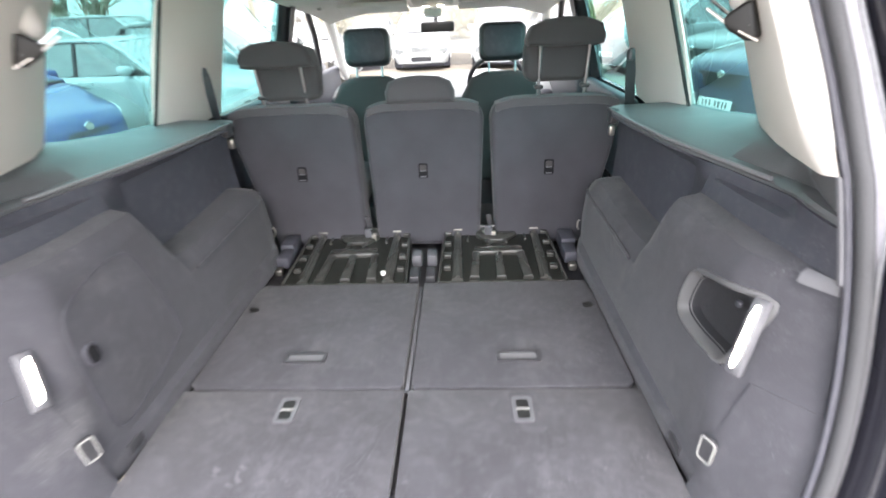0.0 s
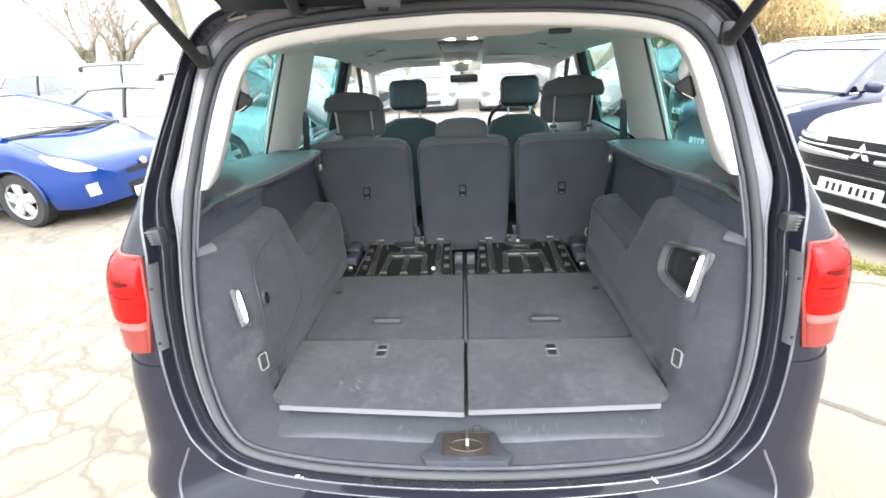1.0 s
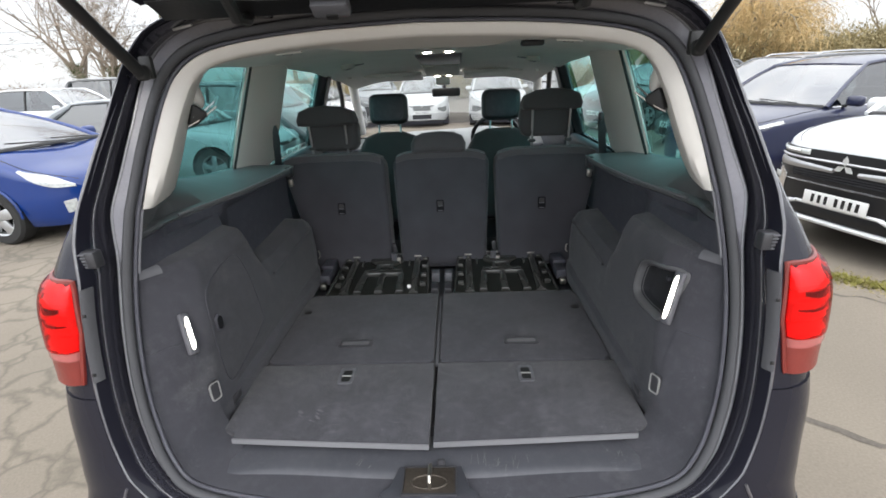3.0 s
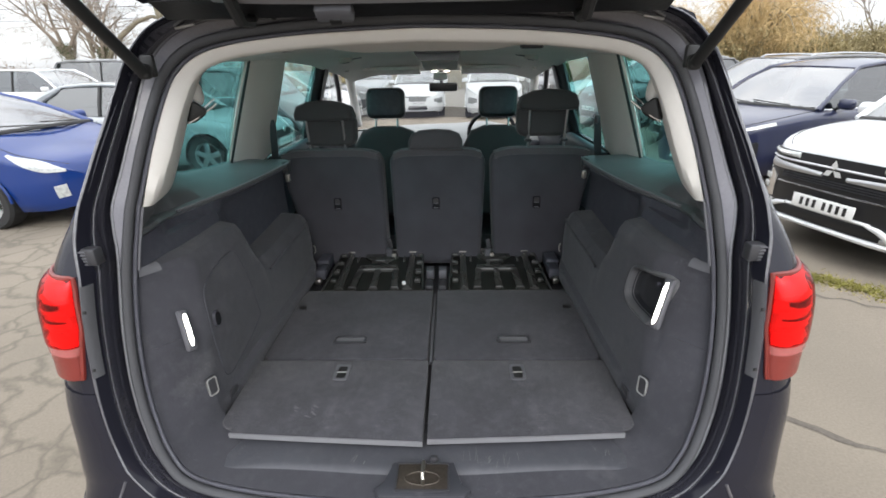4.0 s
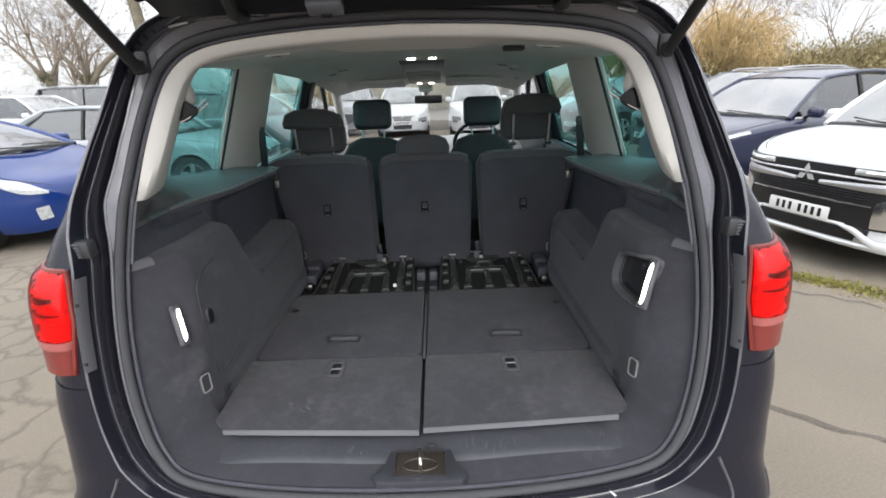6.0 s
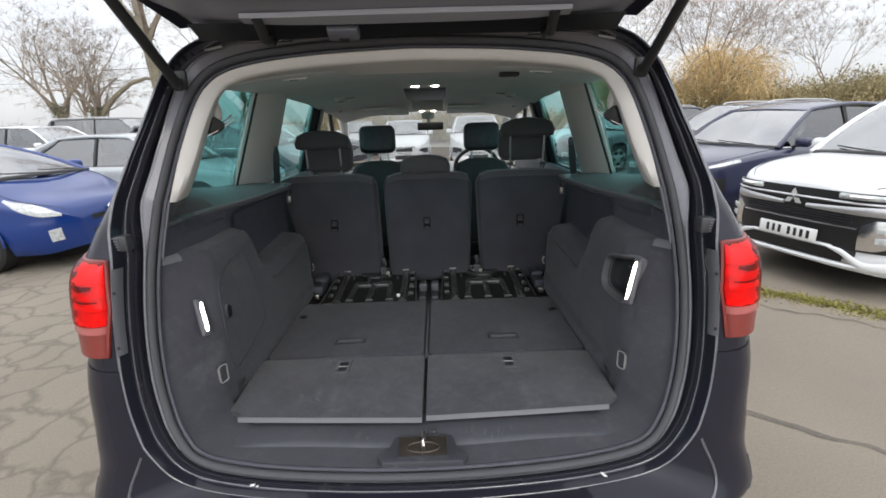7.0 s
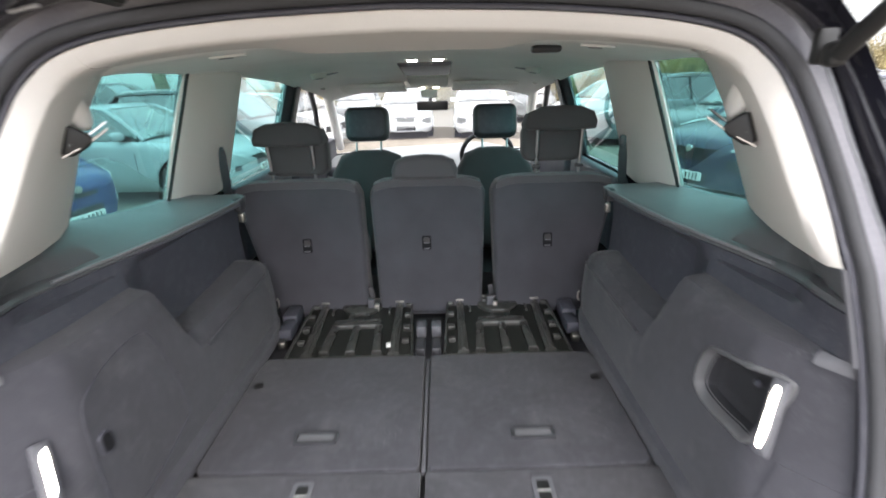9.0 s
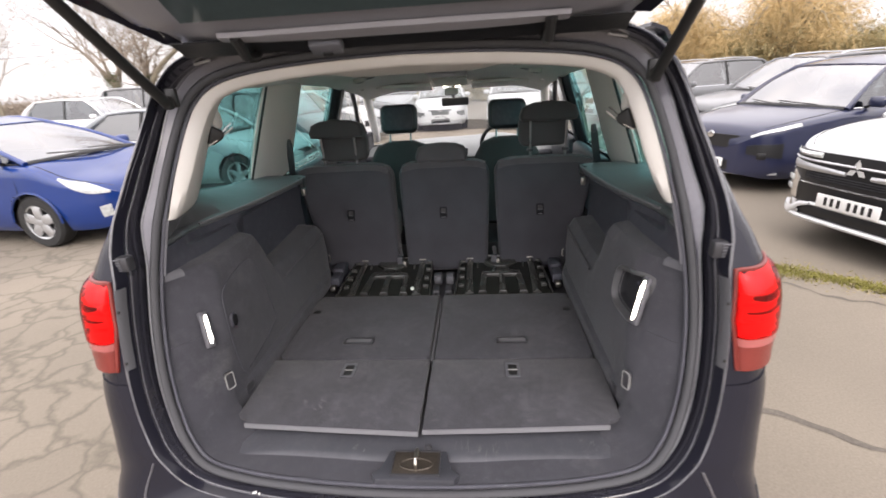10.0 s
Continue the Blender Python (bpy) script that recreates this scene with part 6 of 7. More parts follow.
grid(bm, [[(x, y + 6, 0.02 * noise.noise(Vector((x * 0.25, y * 0.25, 3.0))) if abs(x) < 20 and abs(y) < 20 else 0.0) for y in edge_] for x in edge_])
setting("ground", bm, GROUND, "worn pale asphalt with crazed cracks and stains", "ground")


def ground_z(x, y):
    """Height of the yard at that place, read between the sheet's corners."""
    def node(i, j):
        return 0.02 * noise.noise(Vector((i * 2.25 * 0.25, j * 2.25 * 0.25, 3.0)))
    u, v = x / 2.25, (y - 6) / 2.25
    i, j = math.floor(u), math.floor(v)
    a, b = u - i, v - j
    return (node(i, j) * (1 - a) + node(i + 1, j) * a) * (1 - b) + (node(i, j + 1) * (1 - a) + node(i + 1, j + 1) * a) * b


def paint(name, colour, rough=0.3):
    return material(name, colour, rough, grain=700, vary=0.08, bump=0.0, coat=0.8, spec=0.3, big=2, stain=tuple(min(1, c * 1.08 + 0.006) for c in colour), stain_scale=3)


BLUE = paint("blue_paint", (0.003, 0.026, 0.145))
WHITE = paint("white_paint", (0.66, 0.67, 0.675))
NAVY = paint("navy_paint", (0.017, 0.021, 0.052))
SILVER = paint("silver_paint", (0.36, 0.38, 0.39), 0.3)
GREY = paint("grey_paint", (0.12, 0.125, 0.13), 0.3)
DARK = paint("dark_grey_paint", (0.025, 0.027, 0.03))


def curve(x, table):
    """Smooth cubic reading of a table of (key, value)."""
    if x <= table[0][0]:
        return table[0][1]
    for i in range(len(table) - 1):
        (a, p), (b, q) = table[i], table[i + 1]
        if x <= b:
            def slope(j):
                if j == 0 or j == len(table) - 1:
                    return 0.0 if j else (table[1][1] - table[0][1]) / (table[1][0] - table[0][0])
                u = (table[j][1] - table[j - 1][1]) / (table[j][0] - table[j - 1][0])
                v = (table[j + 1][1] - table[j][1]) / (table[j + 1][0] - table[j][0])
                return 0.0 if u * v <= 0 else 2 * u * v / (u + v)
            h, k = b - a, (x - a) / (b - a)
            return p * (1 + 2 * k) * (1 - k) ** 2 + q * k * k * (3 - 2 * k) + h * k * (1 - k) * (slope(i) * (1 - k) - slope(i + 1) * k)
    return table[-1][1]


class Shape:
    """Sizes of a parked car: nose at y = 0, tail at y = -L, wheels on z = 0."""

    def __init__(s, L, W, H, bonnet, screen, roof_back, belt=0.95, nose=0.70, tail=0.95, wheel_r=0.32, back_y=None, mid=None, crown=0.07, blunt=0.0):
        s.L, s.W, s.H, s.bonnet, s.screen, s.roof_back, s.belt, s.nose, s.tail, s.r = L, W / 2, H, bonnet, screen, roof_back, belt, nose, tail, wheel_r
        s.back = back_y if back_y is not None else L - 0.12
        s.mid = mid if mid is not None else 0.42 * nose + 0.58 * belt + 0.01
        s.crown, s.blunt = crown, blunt
        s.axles = (0.205 * L, 0.795 * L)

    def width(s, d):
        return s.W * curve(d, [(0, 0.46), (0.03, 0.58), (0.08, 0.685), (0.16, 0.785), (0.28, 0.875), (0.5, 0.95), (0.95, 1.0), (s.L - 0.9, 1.0), (s.L - 0.3, 0.94), (s.L - 0.06, 0.82), (s.L, 0.72)])

    def deck(s, d):
        return curve(d, [(0, s.nose - 0.15 + s.blunt), (0.03, s.nose - 0.075 + 0.5 * s.blunt), (0.10, s.nose), (0.5 * s.bonnet, s.mid), (s.bonnet, s.belt), (s.bonnet + 0.3, s.belt + 0.005), (s.L - 0.4, s.belt + 0.03), (s.L - 0.12, s.tail), (s.L, s.tail - 0.2)])

    def point(s, d, k, off=0.0):
        """k: 0 at the sill, 9 at the shoulder, 12 at the middle of the bonnet."""
        w, t = s.width(d), s.deck(d)
        zb = curve(d, [(0, 0.24), (0.3, 0.19), (s.L - 0.4, 0.19), (s.L, 0.30)])
        g = t - zb - 0.3
        xs = [(0, 0.90), (1, 0.955), (2, 0.985), (3, 0.998), (4, 1.0), (5, 0.992), (6, 0.985), (7, 0.978), (8, 0.945), (9, 0.87), (10, 0.70), (11, 0.38), (12, 0.0)]
        zs = [(0, zb), (1, zb + 0.07), (2, zb + 0.16), (3, zb + 0.23), (4, zb + 0.30), (5, zb + 0.30 + 0.30 * g), (6, zb + 0.30 + 0.55 * g), (7, zb + 0.30 + 0.78 * g), (8, t - 0.028), (9, t), (10, t + 0.026), (11, t + 0.046), (12, t + 0.052)]
        x, z = curve(k, xs), curve(k, zs)
        return Vector((w * x + off * (0.8 if k < 9 else 0.1), -d + off * (0.7 if d < 0.4 else (-0.7 if d > s.L - 0.4 else 0)), z + off * (0.2 if k < 8 else 0.8)))


def parked_car(name, shape, mat, m, label, suv=False, rails=True, rims=ALLOY, grille_h=0.16, spokes=5, broad=0.06):
    s = shape
    t = thing(name, (0, 0, 0), label, "car", "parked cars")
    R = s.r + 0.045
    ds = sorted({0, 0.01, 0.03, 0.05, 0.08, 0.12, 0.16, 0.22, 0.3, s.L - 0.2, s.L - 0.1, s.L - 0.04, s.L} | {round(0.3 + (s.L - 0.6) * k / 30, 3) for k in range(1, 31)} | {round(ax + 0.42 * k / 14, 3) for ax in s.axles for k in range(-14, 15)})
    ks = [k / 3 for k in range(25)] + [8.3, 8.6, 9, 9.5, 10, 10.5, 11, 12]
    bm = B()
    rws = []
    for d in ds:
        half = [s.point(d, k) for k in ks]
        rws.append([Vector((-p.x, p.y, p.z)) for p in half[:-1]] + list(reversed(half)))
    vv, _ = grid(bm, rws)
    bm.faces.new(vv[0])
    bm.faces.new(vv[-1])
    for ax in s.axles:
        kill = [f for f in bm.faces if abs(f.calc_center_median().x) > 0.72 * s.W and math.hypot(f.calc_center_median().y + ax, f.calc_center_median().z - s.r) < R * 0.985]
        bmesh.ops.delete(bm, geom=kill, context="FACES")
        for v in bm.verts:
            d = math.hypot(v.co.y + ax, v.co.z - s.r)
            if abs(v.co.x) > 0.72 * s.W and d < R * 1.0 and v.co.z > 0.12:
                q = R / max(d, 1e-3)
                v.co.y, v.co.z = -ax + (v.co.y + ax) * q, s.r + (v.co.z - s.r) * q
    part("body", bm, mat, t, "", 40)
    bm = B()
    box(bm, (0, -s.L / 2, 0.30), (s.W * 1.55, s.L * 0.9, 0.22), 0.03)
    part("underbody", bm, INK, t)
    for ax in s.axles:
        for sd in (1, -1):
            wheel(t, Vector((sd * (s.W - 0.125), -ax, s.r)), s.r, 0.21, sd, True, rims, spokes, broad)
            bm = B()
            tube(bm, [(sd * (s.W * 0.985), -ax + R * math.cos(a), s.r + R * math.sin(a)) for a in (math.pi * k / 14 for k in range(15))], 0.014, 6)
            part("arch_lip", bm, GRILLE if suv else mat, t)
    # glasshouse: belt line, roof edge and curved screens
    zb, zt = s.belt + 0.01, s.H - s.crown
    wb, wr = s.W * 0.865, s.W * 0.68
    f0, f1, r1, r0 = s.bonnet, s.screen, s.roof_back, s.back
    bow = 0.20

    def edge(q, sd, inset=0.0):
        """Screen pillar's line from the belt (0) to the roof (1)."""
        return Vector((sd * (wb + (wr - wb) * (q ** 1.15) - inset), -(f0 + (f1 - f0) * q), zb + (zt - zb) * (q + 0.10 * math.sin(math.pi * q))))

    def tail_edge(q, sd):
        return Vector((sd * (wb + (wr - wb) * (q ** 1.15)), -(r0 + (r1 - r0) * q), zb + (zt - zb) * (q + 0.08 * math.sin(math.pi * q))))
    bm = B()
    grid(bm, [[Vector((edge(q, 1, 0.012).x * x, edge(q, 1).y + (bow + 0.02 * q) * (1 - x * x) - bow * 0.12, edge(q, 1).z + 0.01 + 0.022 * q * (1 - x * x))) for x in (-1, -0.8, -0.6, -0.4, -0.2, 0, 0.2, 0.4, 0.6, 0.8, 1)] for q in (0, 0.12, 0.25, 0.4, 0.55, 0.7, 0.85, 0.97)])
    part("windscreen", bm, SCREEN_GLASS, t)
    bm = B()
    tube(bm, [(x * (wb - 0.03), -f0 + bow * (1 - x * x) + 0.005, zb + 0.012 + 0.03 * (1 - x * x)) for x in (-1, -0.75, -0.5, -0.25, 0, 0.25, 0.5, 0.75, 1)], 0.026, 6, False, 0.6)
    part("scuttle", bm, INK, t, "black scuttle with wiper arms")
    for x0, x1 in ((-0.62, 0.05), (0.02, 0.66)):
        bm = B()
        tube(bm, [(wb * x, -f0 - 0.02 - 0.10 * abs(x - x0) + bow * (1 - x * x), zb + 0.055 + 0.05 * abs(x - x0)) for x in (x0, (x0 + x1) / 2, x1)], 0.008, 5)
        part("wiper", bm, INK, t)
    bm = B()
    grid(bm, [[Vector((tail_edge(q, 1).x * x * 0.95, tail_edge(q, 1).y - 0.06 * (1 - x * x), tail_edge(q, 1).z + 0.01)) for x in (-1, -0.5, 0, 0.5, 1)] for q in (0, 0.25, 0.5, 0.75, 1)])
    part("rear_window", bm, CAR_GLASS, t)
    bm = B()
    rws = []
    for k in range(17):
        q = k / 16
        d = f1 - 0.02 + (r1 - f1 + 0.05) * q
        up = (s.crown - 0.03) * math.sin(math.pi * min(1, 0.02 + 1.15 * q) if q < 0.43 else math.pi * (0.5145 + 0.42 * (q - 0.43))) 
        rws.append([(wr * x, -d + (bow + 0.02) * (1 - x * x) * max(0, 1 - 2.2 * q) - bow * 0.12 * max(0, 1 - 2.2 * q), zt + up + 0.034 * (1 - abs(x) ** 2.5)) for x in (-1, -0.96, -0.88, -0.7, -0.4, 0, 0.4, 0.7, 0.88, 0.96, 1)])
    sheet(bm, rws, 0.03)
    part("roof", bm, mat, t)
    if suv and rails:
        for sd in (1, -1):
            bm = B()
            tube(bm, [(sd * wr * 0.94, -(f1 + 0.25), zt + 0.05), (sd * wr * 0.94, -(f1 + 0.37), zt + s.crown + 0.015), (sd * wr * 0.94, -(f1 + r1) / 2, zt + s.crown + 0.03), (sd * wr * 0.94, -(r1 - 0.3), zt + s.crown + 0.01), (sd * wr * 0.94, -(r1 - 0.12), zt + 0.05)], 0.014, 8)
            part("roof_rail", bm, INK if mat in (NAVY, DARK) else ALLOY, t)
    fb = f0 + (r0 - f0) * 0.47
    for sd in (1, -1):
        arch = [edge(q, sd) for q in (0, 0.15, 0.3, 0.5, 0.7, 0.88)] + [Vector((sd * (wr + 0.012 * math.sin(math.pi * k / 8)), -(f1 + (r1 - f1) * k / 8), zt + (s.crown - 0.03) * 0.95 * math.sin(math.pi * (0.04 + 0.9 * k / 8)))) for k in range(9)] + [tail_edge(q, sd) for q in (0.85, 0.6, 0.35, 0.15, 0)]
        rad = [0.034, 0.030, 0.027, 0.026, 0.026, 0.027] + [0.028] * 9 + [0.045, 0.06, 0.07, 0.075, 0.08]
        bm = B()
        tube(bm, arch, rad, 8)
        part("roof_frame", bm, mat, t)
        def side_pt(d, q):
            lo = zb
            k = max(0.0, min(1.0, (d - f1) / (r1 - f1)))
            hi = zt + (s.crown - 0.03) * 0.95 * math.sin(math.pi * (0.04 + 0.9 * k)) - 0.02
            if d < f1:
                u = (d - f0) / (f1 - f0)
                hi = zb + (zt - zb) * (u + 0.10 * math.sin(math.pi * u)) - 0.01
            if d > r1:
                u = (r0 - d) / (r0 - r1)
                hi = zb + (zt - zb) * (u + 0.08 * math.sin(math.pi * u)) - 0.01
            z = lo + (max(hi, lo + 0.012) - lo) * q
            w = max(0.0, (z - zb) / (zt - zb))
            return Vector((sd * (wb + (wr - wb) * min(1.1, w) ** 1.15), -d, z))
        for nm, da, db in (("front_side_window", f0 + 0.12, fb - 0.025), ("rear_side_window", fb + 0.025, r0 - 0.42)):
            bm = B()
            grid(bm, [[side_pt(da + (db - da) * u / 12, q) + Vector((sd * 0.004, 0, 0)) for u in range(13)] for q in (0.02, 0.35, 0.7, 1.0)])
            part(nm, bm, CAR_GLASS, t)
            bm = B()
            tube(bm, [side_pt(da + (db - da) * u / 12, 1.0) + Vector((sd * 0.008, 0, 0.004)) for u in range(13)], 0.012, 5)
            part("window_seal", bm, INK, t)
        bm = B()
        tube(bm, [side_pt(fb, q) + Vector((sd * 0.006, 0, 0)) for q in (0, 0.5, 1)], 0.030, 6)
        part("door_pillar", bm, INK, t)
        bm = B()
        tube(bm, [side_pt(f0 + 0.10, 0.0), side_pt(fb, 0.0), side_pt(r0 - 0.4, 0.0)], 0.012, 6)
        part("belt_moulding", bm, CHROME if suv else INK, t)
        bm = B()
        c = side_pt(f0 + 0.30, 0.0) + Vector((sd * 0.13, 0, 0.075))
        box(bm, c, (0.20, 0.11, 0.13), 0.05, None, 3)
        mr = part("door_mirror", bm, mat, t)
        bm = B()
        box(bm, c + Vector((0, -0.056, 0)), (0.15, 0.006, 0.09), 0.002)
        part("mirror_glass", bm, CHROME, mr)
        bm = B()
        tube(bm, [c, side_pt(f0 + 0.30, 0.0)], 0.022, 6)
        part("mirror_stalk", bm, INK, mr)
        for d in (fb - 0.12, min(r0 - 0.55, fb + 0.85)):
            bm = B()
            box(bm, mirrored(s.point(d, 7) + Vector((0.012, 0, -0.01)), sd), (0.03, 0.18, 0.03), 0.01)
            part("door_handle", bm, mat, t)
        for d in (f0 + 0.12, fb, r0 - 0.62):
            bm = B()
            tube(bm, [mirrored(s.point(d, k, 0.001), sd) for k in (2.2, 4, 6, 7.5, 8.6)], 0.004, 5)
            part("door_gap", bm, INK, t)
        bm = B()
        tube(bm, [mirrored(s.point(0.08 + (s.bonnet - 0.10) * k / 8, 9.15, 0.001), sd) for k in range(9)], 0.0045, 5)
        part("bonnet_gap", bm, INK, t)
        bm = B()
        box(bm, mirrored(s.point(s.L - 0.10, 7) + Vector((-0.04, -0.02, 0)), sd), (0.16, 0.12, 0.22), 0.03)
        part("rear_light", bm, RED, t)
    front_end(t, s, mat, grille_h, name)
    # dash, wheel and seats seen through the glass
    bm = B()
    box(bm, (0, -(f0 + 0.28), s.belt - 0.02), (s.W * 1.5, 0.55, 0.10), 0.04, None, 3)
    part("dashboard", bm, INK, t)
    for sd in (0.36, -0.36):
        bm = B()
        box(bm, (sd, -(fb - 0.05), s.belt - 0.05), (0.46, 0.14, 0.50), 0.06, Matrix.Rotation(radians(14), 3, "X"), 3)
        box(bm, (sd, -(fb + 0.05), s.belt + 0.28), (0.26, 0.10, 0.17), 0.05, Matrix.Rotation(radians(8), 3, "X"), 3)
        part("front_seat", bm, INK, t)
    t.matrix_basis = m
    return t


def patch(bm, s, d0, d1, k0, k1, off, side, nd=6, nk=5, thick=0.01):
    sheet(bm, [[mirrored(s.point(d0 + (d1 - d0) * i / nd, k0 + (k1 - k0) * j / nk + 0.25 * (d1 - d0) * i / nd, off), side) for j in range(nk + 1)] for i in range(nd + 1)], thick)


def number_plate(parent, c, w=0.52, h=0.112, tilt=0, off=0.006):
    bm = B()
    box(bm, c, (w, 0.010, h), 0.004)
    pl = part("number_plate", bm, PLATE, parent, "white number plate with dark bars")
    x = -0.19
    for k, wd in enumerate((0.045, 0.045, 0.045, 0.045, 0, 0.045, 0.045, 0.045)):
        if wd:
            bm = B()
            box(bm, Vector(c) + Vector((x, off, 0)), (wd * 0.58, 0.003, h * 0.62), 0.0)
            part("plate_bar", bm, INK, pl)
        x += 0.056 if wd else 0.03
    return pl


def front_end(t, s, mat, grille_h, name):
    if name == "white_off_roader":
        return
    blue = name == "blue_hatchback"
    for sd in (1, -1):
        bm = B()
        if blue:
            rws = []
            for i in range(9):
                q = i / 8
                d = 0.07 + 0.45 * q
                lo = curve(q, [(0, 6.2), (0.2, 5.9), (0.6, 6.6), (1, 8.2)])
                hi = curve(q, [(0, 7.1), (0.2, 8.4), (0.55, 8.95), (1, 8.7)])
                rws.append([mirrored(s.point(d, lo + (hi - lo) * j / 5, 0.010), sd) for j in range(6)])
            sheet(bm, rws, 0.008)
        else:
            patch(bm, s, 0.05, 0.48, 7.50, 8.20, 0.010, sd)
        lamp = part("headlight", bm, HEADLAMP, t, "clear headlight")
        bm = B()
        if blue:
            patch(bm, s, 0.14, 0.22, 6.6, 7.5, 0.013, sd, 4, 4, 0.006)
        else:
            patch(bm, s, 0.10, 0.30, 7.55, 7.80, 0.014, sd, 5, 3, 0.006)
        part("reflector", bm, ALLOY, lamp)
        bm = B()
        if blue:
            patch(bm, s, 0.085, 0.165, 1.6, 3.4, 0.010, sd, 4, 5, 0.012)
        else:
            box(bm, mirrored(s.point(0.12, 3.7, 0.012), sd), (0.10, 0.03, 0.08), 0.025, Matrix.Rotation(radians(-48 * sd), 3, "Z"))
        part("fog_lamp", bm, HEADLAMP if blue else GRILLE, t)
    bm = B()
    sheet(bm, [[Vector((x, 0.012 - 0.10 * (abs(x) / (s.W * 0.55)) ** 3 * 0.6, z)) for x in (s.W * 0.55 * k / 4 for k in range(-4, 5))] for z in (s.nose - 0.15 - grille_h / 2, s.nose - 0.15 + grille_h / 2)], 0.02)
    part("grille", bm, GRILLE, t)
    bm = B()
    sheet(bm, [[Vector((x, 0.014 - 0.12 * (abs(x) / (s.W * 0.6)) ** 3 * 0.6, z)) for x in (s.W * 0.6 * k / 4 for k in range(-4, 5))] for z in (0.27, 0.40)], 0.02)
    part("lower_grille", bm, GRILLE, t)
    if s.belt > 0.97 and not blue:
        for sd in (1, -1):
            bm = B()
            patch(bm, s, 0.03, 0.30, 3.6, 5.4, 0.006, sd, 6, 4, 0.006)
            part("side_intake", bm, GRILLE, t)
        bm = B()
        tube(bm, [(x * s.W * 0.86, 0.006 - 0.30 * abs(x) ** 3, 0.235 + 0.03 * abs(x) ** 3) for x in (-1, -0.8, -0.6, -0.3, 0, 0.3, 0.6, 0.8, 1)], 0.014, 6)
        part("chin_trim", bm, TRIM_SILVER, t)
    bm = B()
    prism(bm, [(0.055 * math.cos(a), 0.055 * math.sin(a) * 0.8) for a in (2 * math.pi * k / 16 for k in range(16))], 0.0, 0.02, 0.004, Matrix.Translation((0, 0.012, s.nose - 0.08)))
    part("badge", bm, CHROME, t, "round chrome badge")
    number_plate(t, (0, 0.032, 0.28 if blue else (0.37 if name == "navy_suv" else 0.46)))


def place(x, y, heading):
    """Pose of a car with its nose at x, y and pointing that many degrees from east, turning left."""
    return pose(x, y, 0, 0, 0, heading - 90)


HATCH = Shape(4.20, 1.75, 1.50, 1.00, 1.75, 3.45, 0.98, 0.74, 1.05, 0.315)
WEDGE = Shape(4.46, 1.745, 1.49, 0.92, 2.12, 3.35, 0.975, 0.69, 1.12, 0.315, None, 0.80, 0.12)
SALOON = Shape(4.72, 1.83, 1.44, 1.45, 2.15, 3.45, 0.95, 0.72, 1.02, 0.33, 4.25)
COMPACT = Shape(4.35, 1.80, 1.44, 1.40, 2.05, 3.25, 0.93, 0.72, 1.02, 0.33, 3.95)
MPV = Shape(4.40, 1.80, 1.60, 1.10, 1.90, 3.95, 1.02, 0.80, 1.0, 0.32)
SUVS = Shape(4.65, 1.86, 1.66, 1.25, 2.05, 3.95, 1.04, 0.86, 1.1, 0.36)
LOW_SUV = Shape(4.55, 1.85, 1.60, 1.20, 2.00, 3.85, 0.98, 0.80, 1.05, 0.35, None, None, 0.12)
VAN = Shape(4.9, 1.92, 1.90, 1.05, 1.85, 4.5, 1.12, 0.92, 1.1, 0.35)
ESTATE = Shape(4.6, 1.82, 1.50, 1.30, 2.05, 4.05, 0.97, 0.74, 1.0, 0.32)

parked_car("blue_hatchback", WEDGE, BLUE, place(-4.0, 4.9, -7), "bright blue hatchback parked nose towards the people carrier", grille_h=0.05, broad=0.20)
parked_car("silver_saloon", COMPACT, SILVER, place(-2.8, 7.35, -4), "silver-grey saloon parked beside the blue hatchback")
parked_car("dark_estate", MPV, GREY, place(-2.6, 10.1, -3), "dark grey estate with roof rails in the row", True)
parked_car("white_hatchback", HATCH, WHITE, place(-2.6, 12.9, -4), "white hatchback in the parked row")
parked_car("black_saloon", SALOON, DARK, place(-2.4, 15.7, -3), "black saloon at the row's end")
parked_car("white_tall_estate", SUVS, WHITE, place(-9.6, 13.3, -8), "tall white estate parked in the second row")
parked_car("dark_van", VAN, GREY, place(-9.3, 16.6, -6), "dark grey van in the second row", True)
parked_car("silver_estate", ESTATE, SILVER, place(-8.4, 19.8, -4), "silver estate far down the second row")


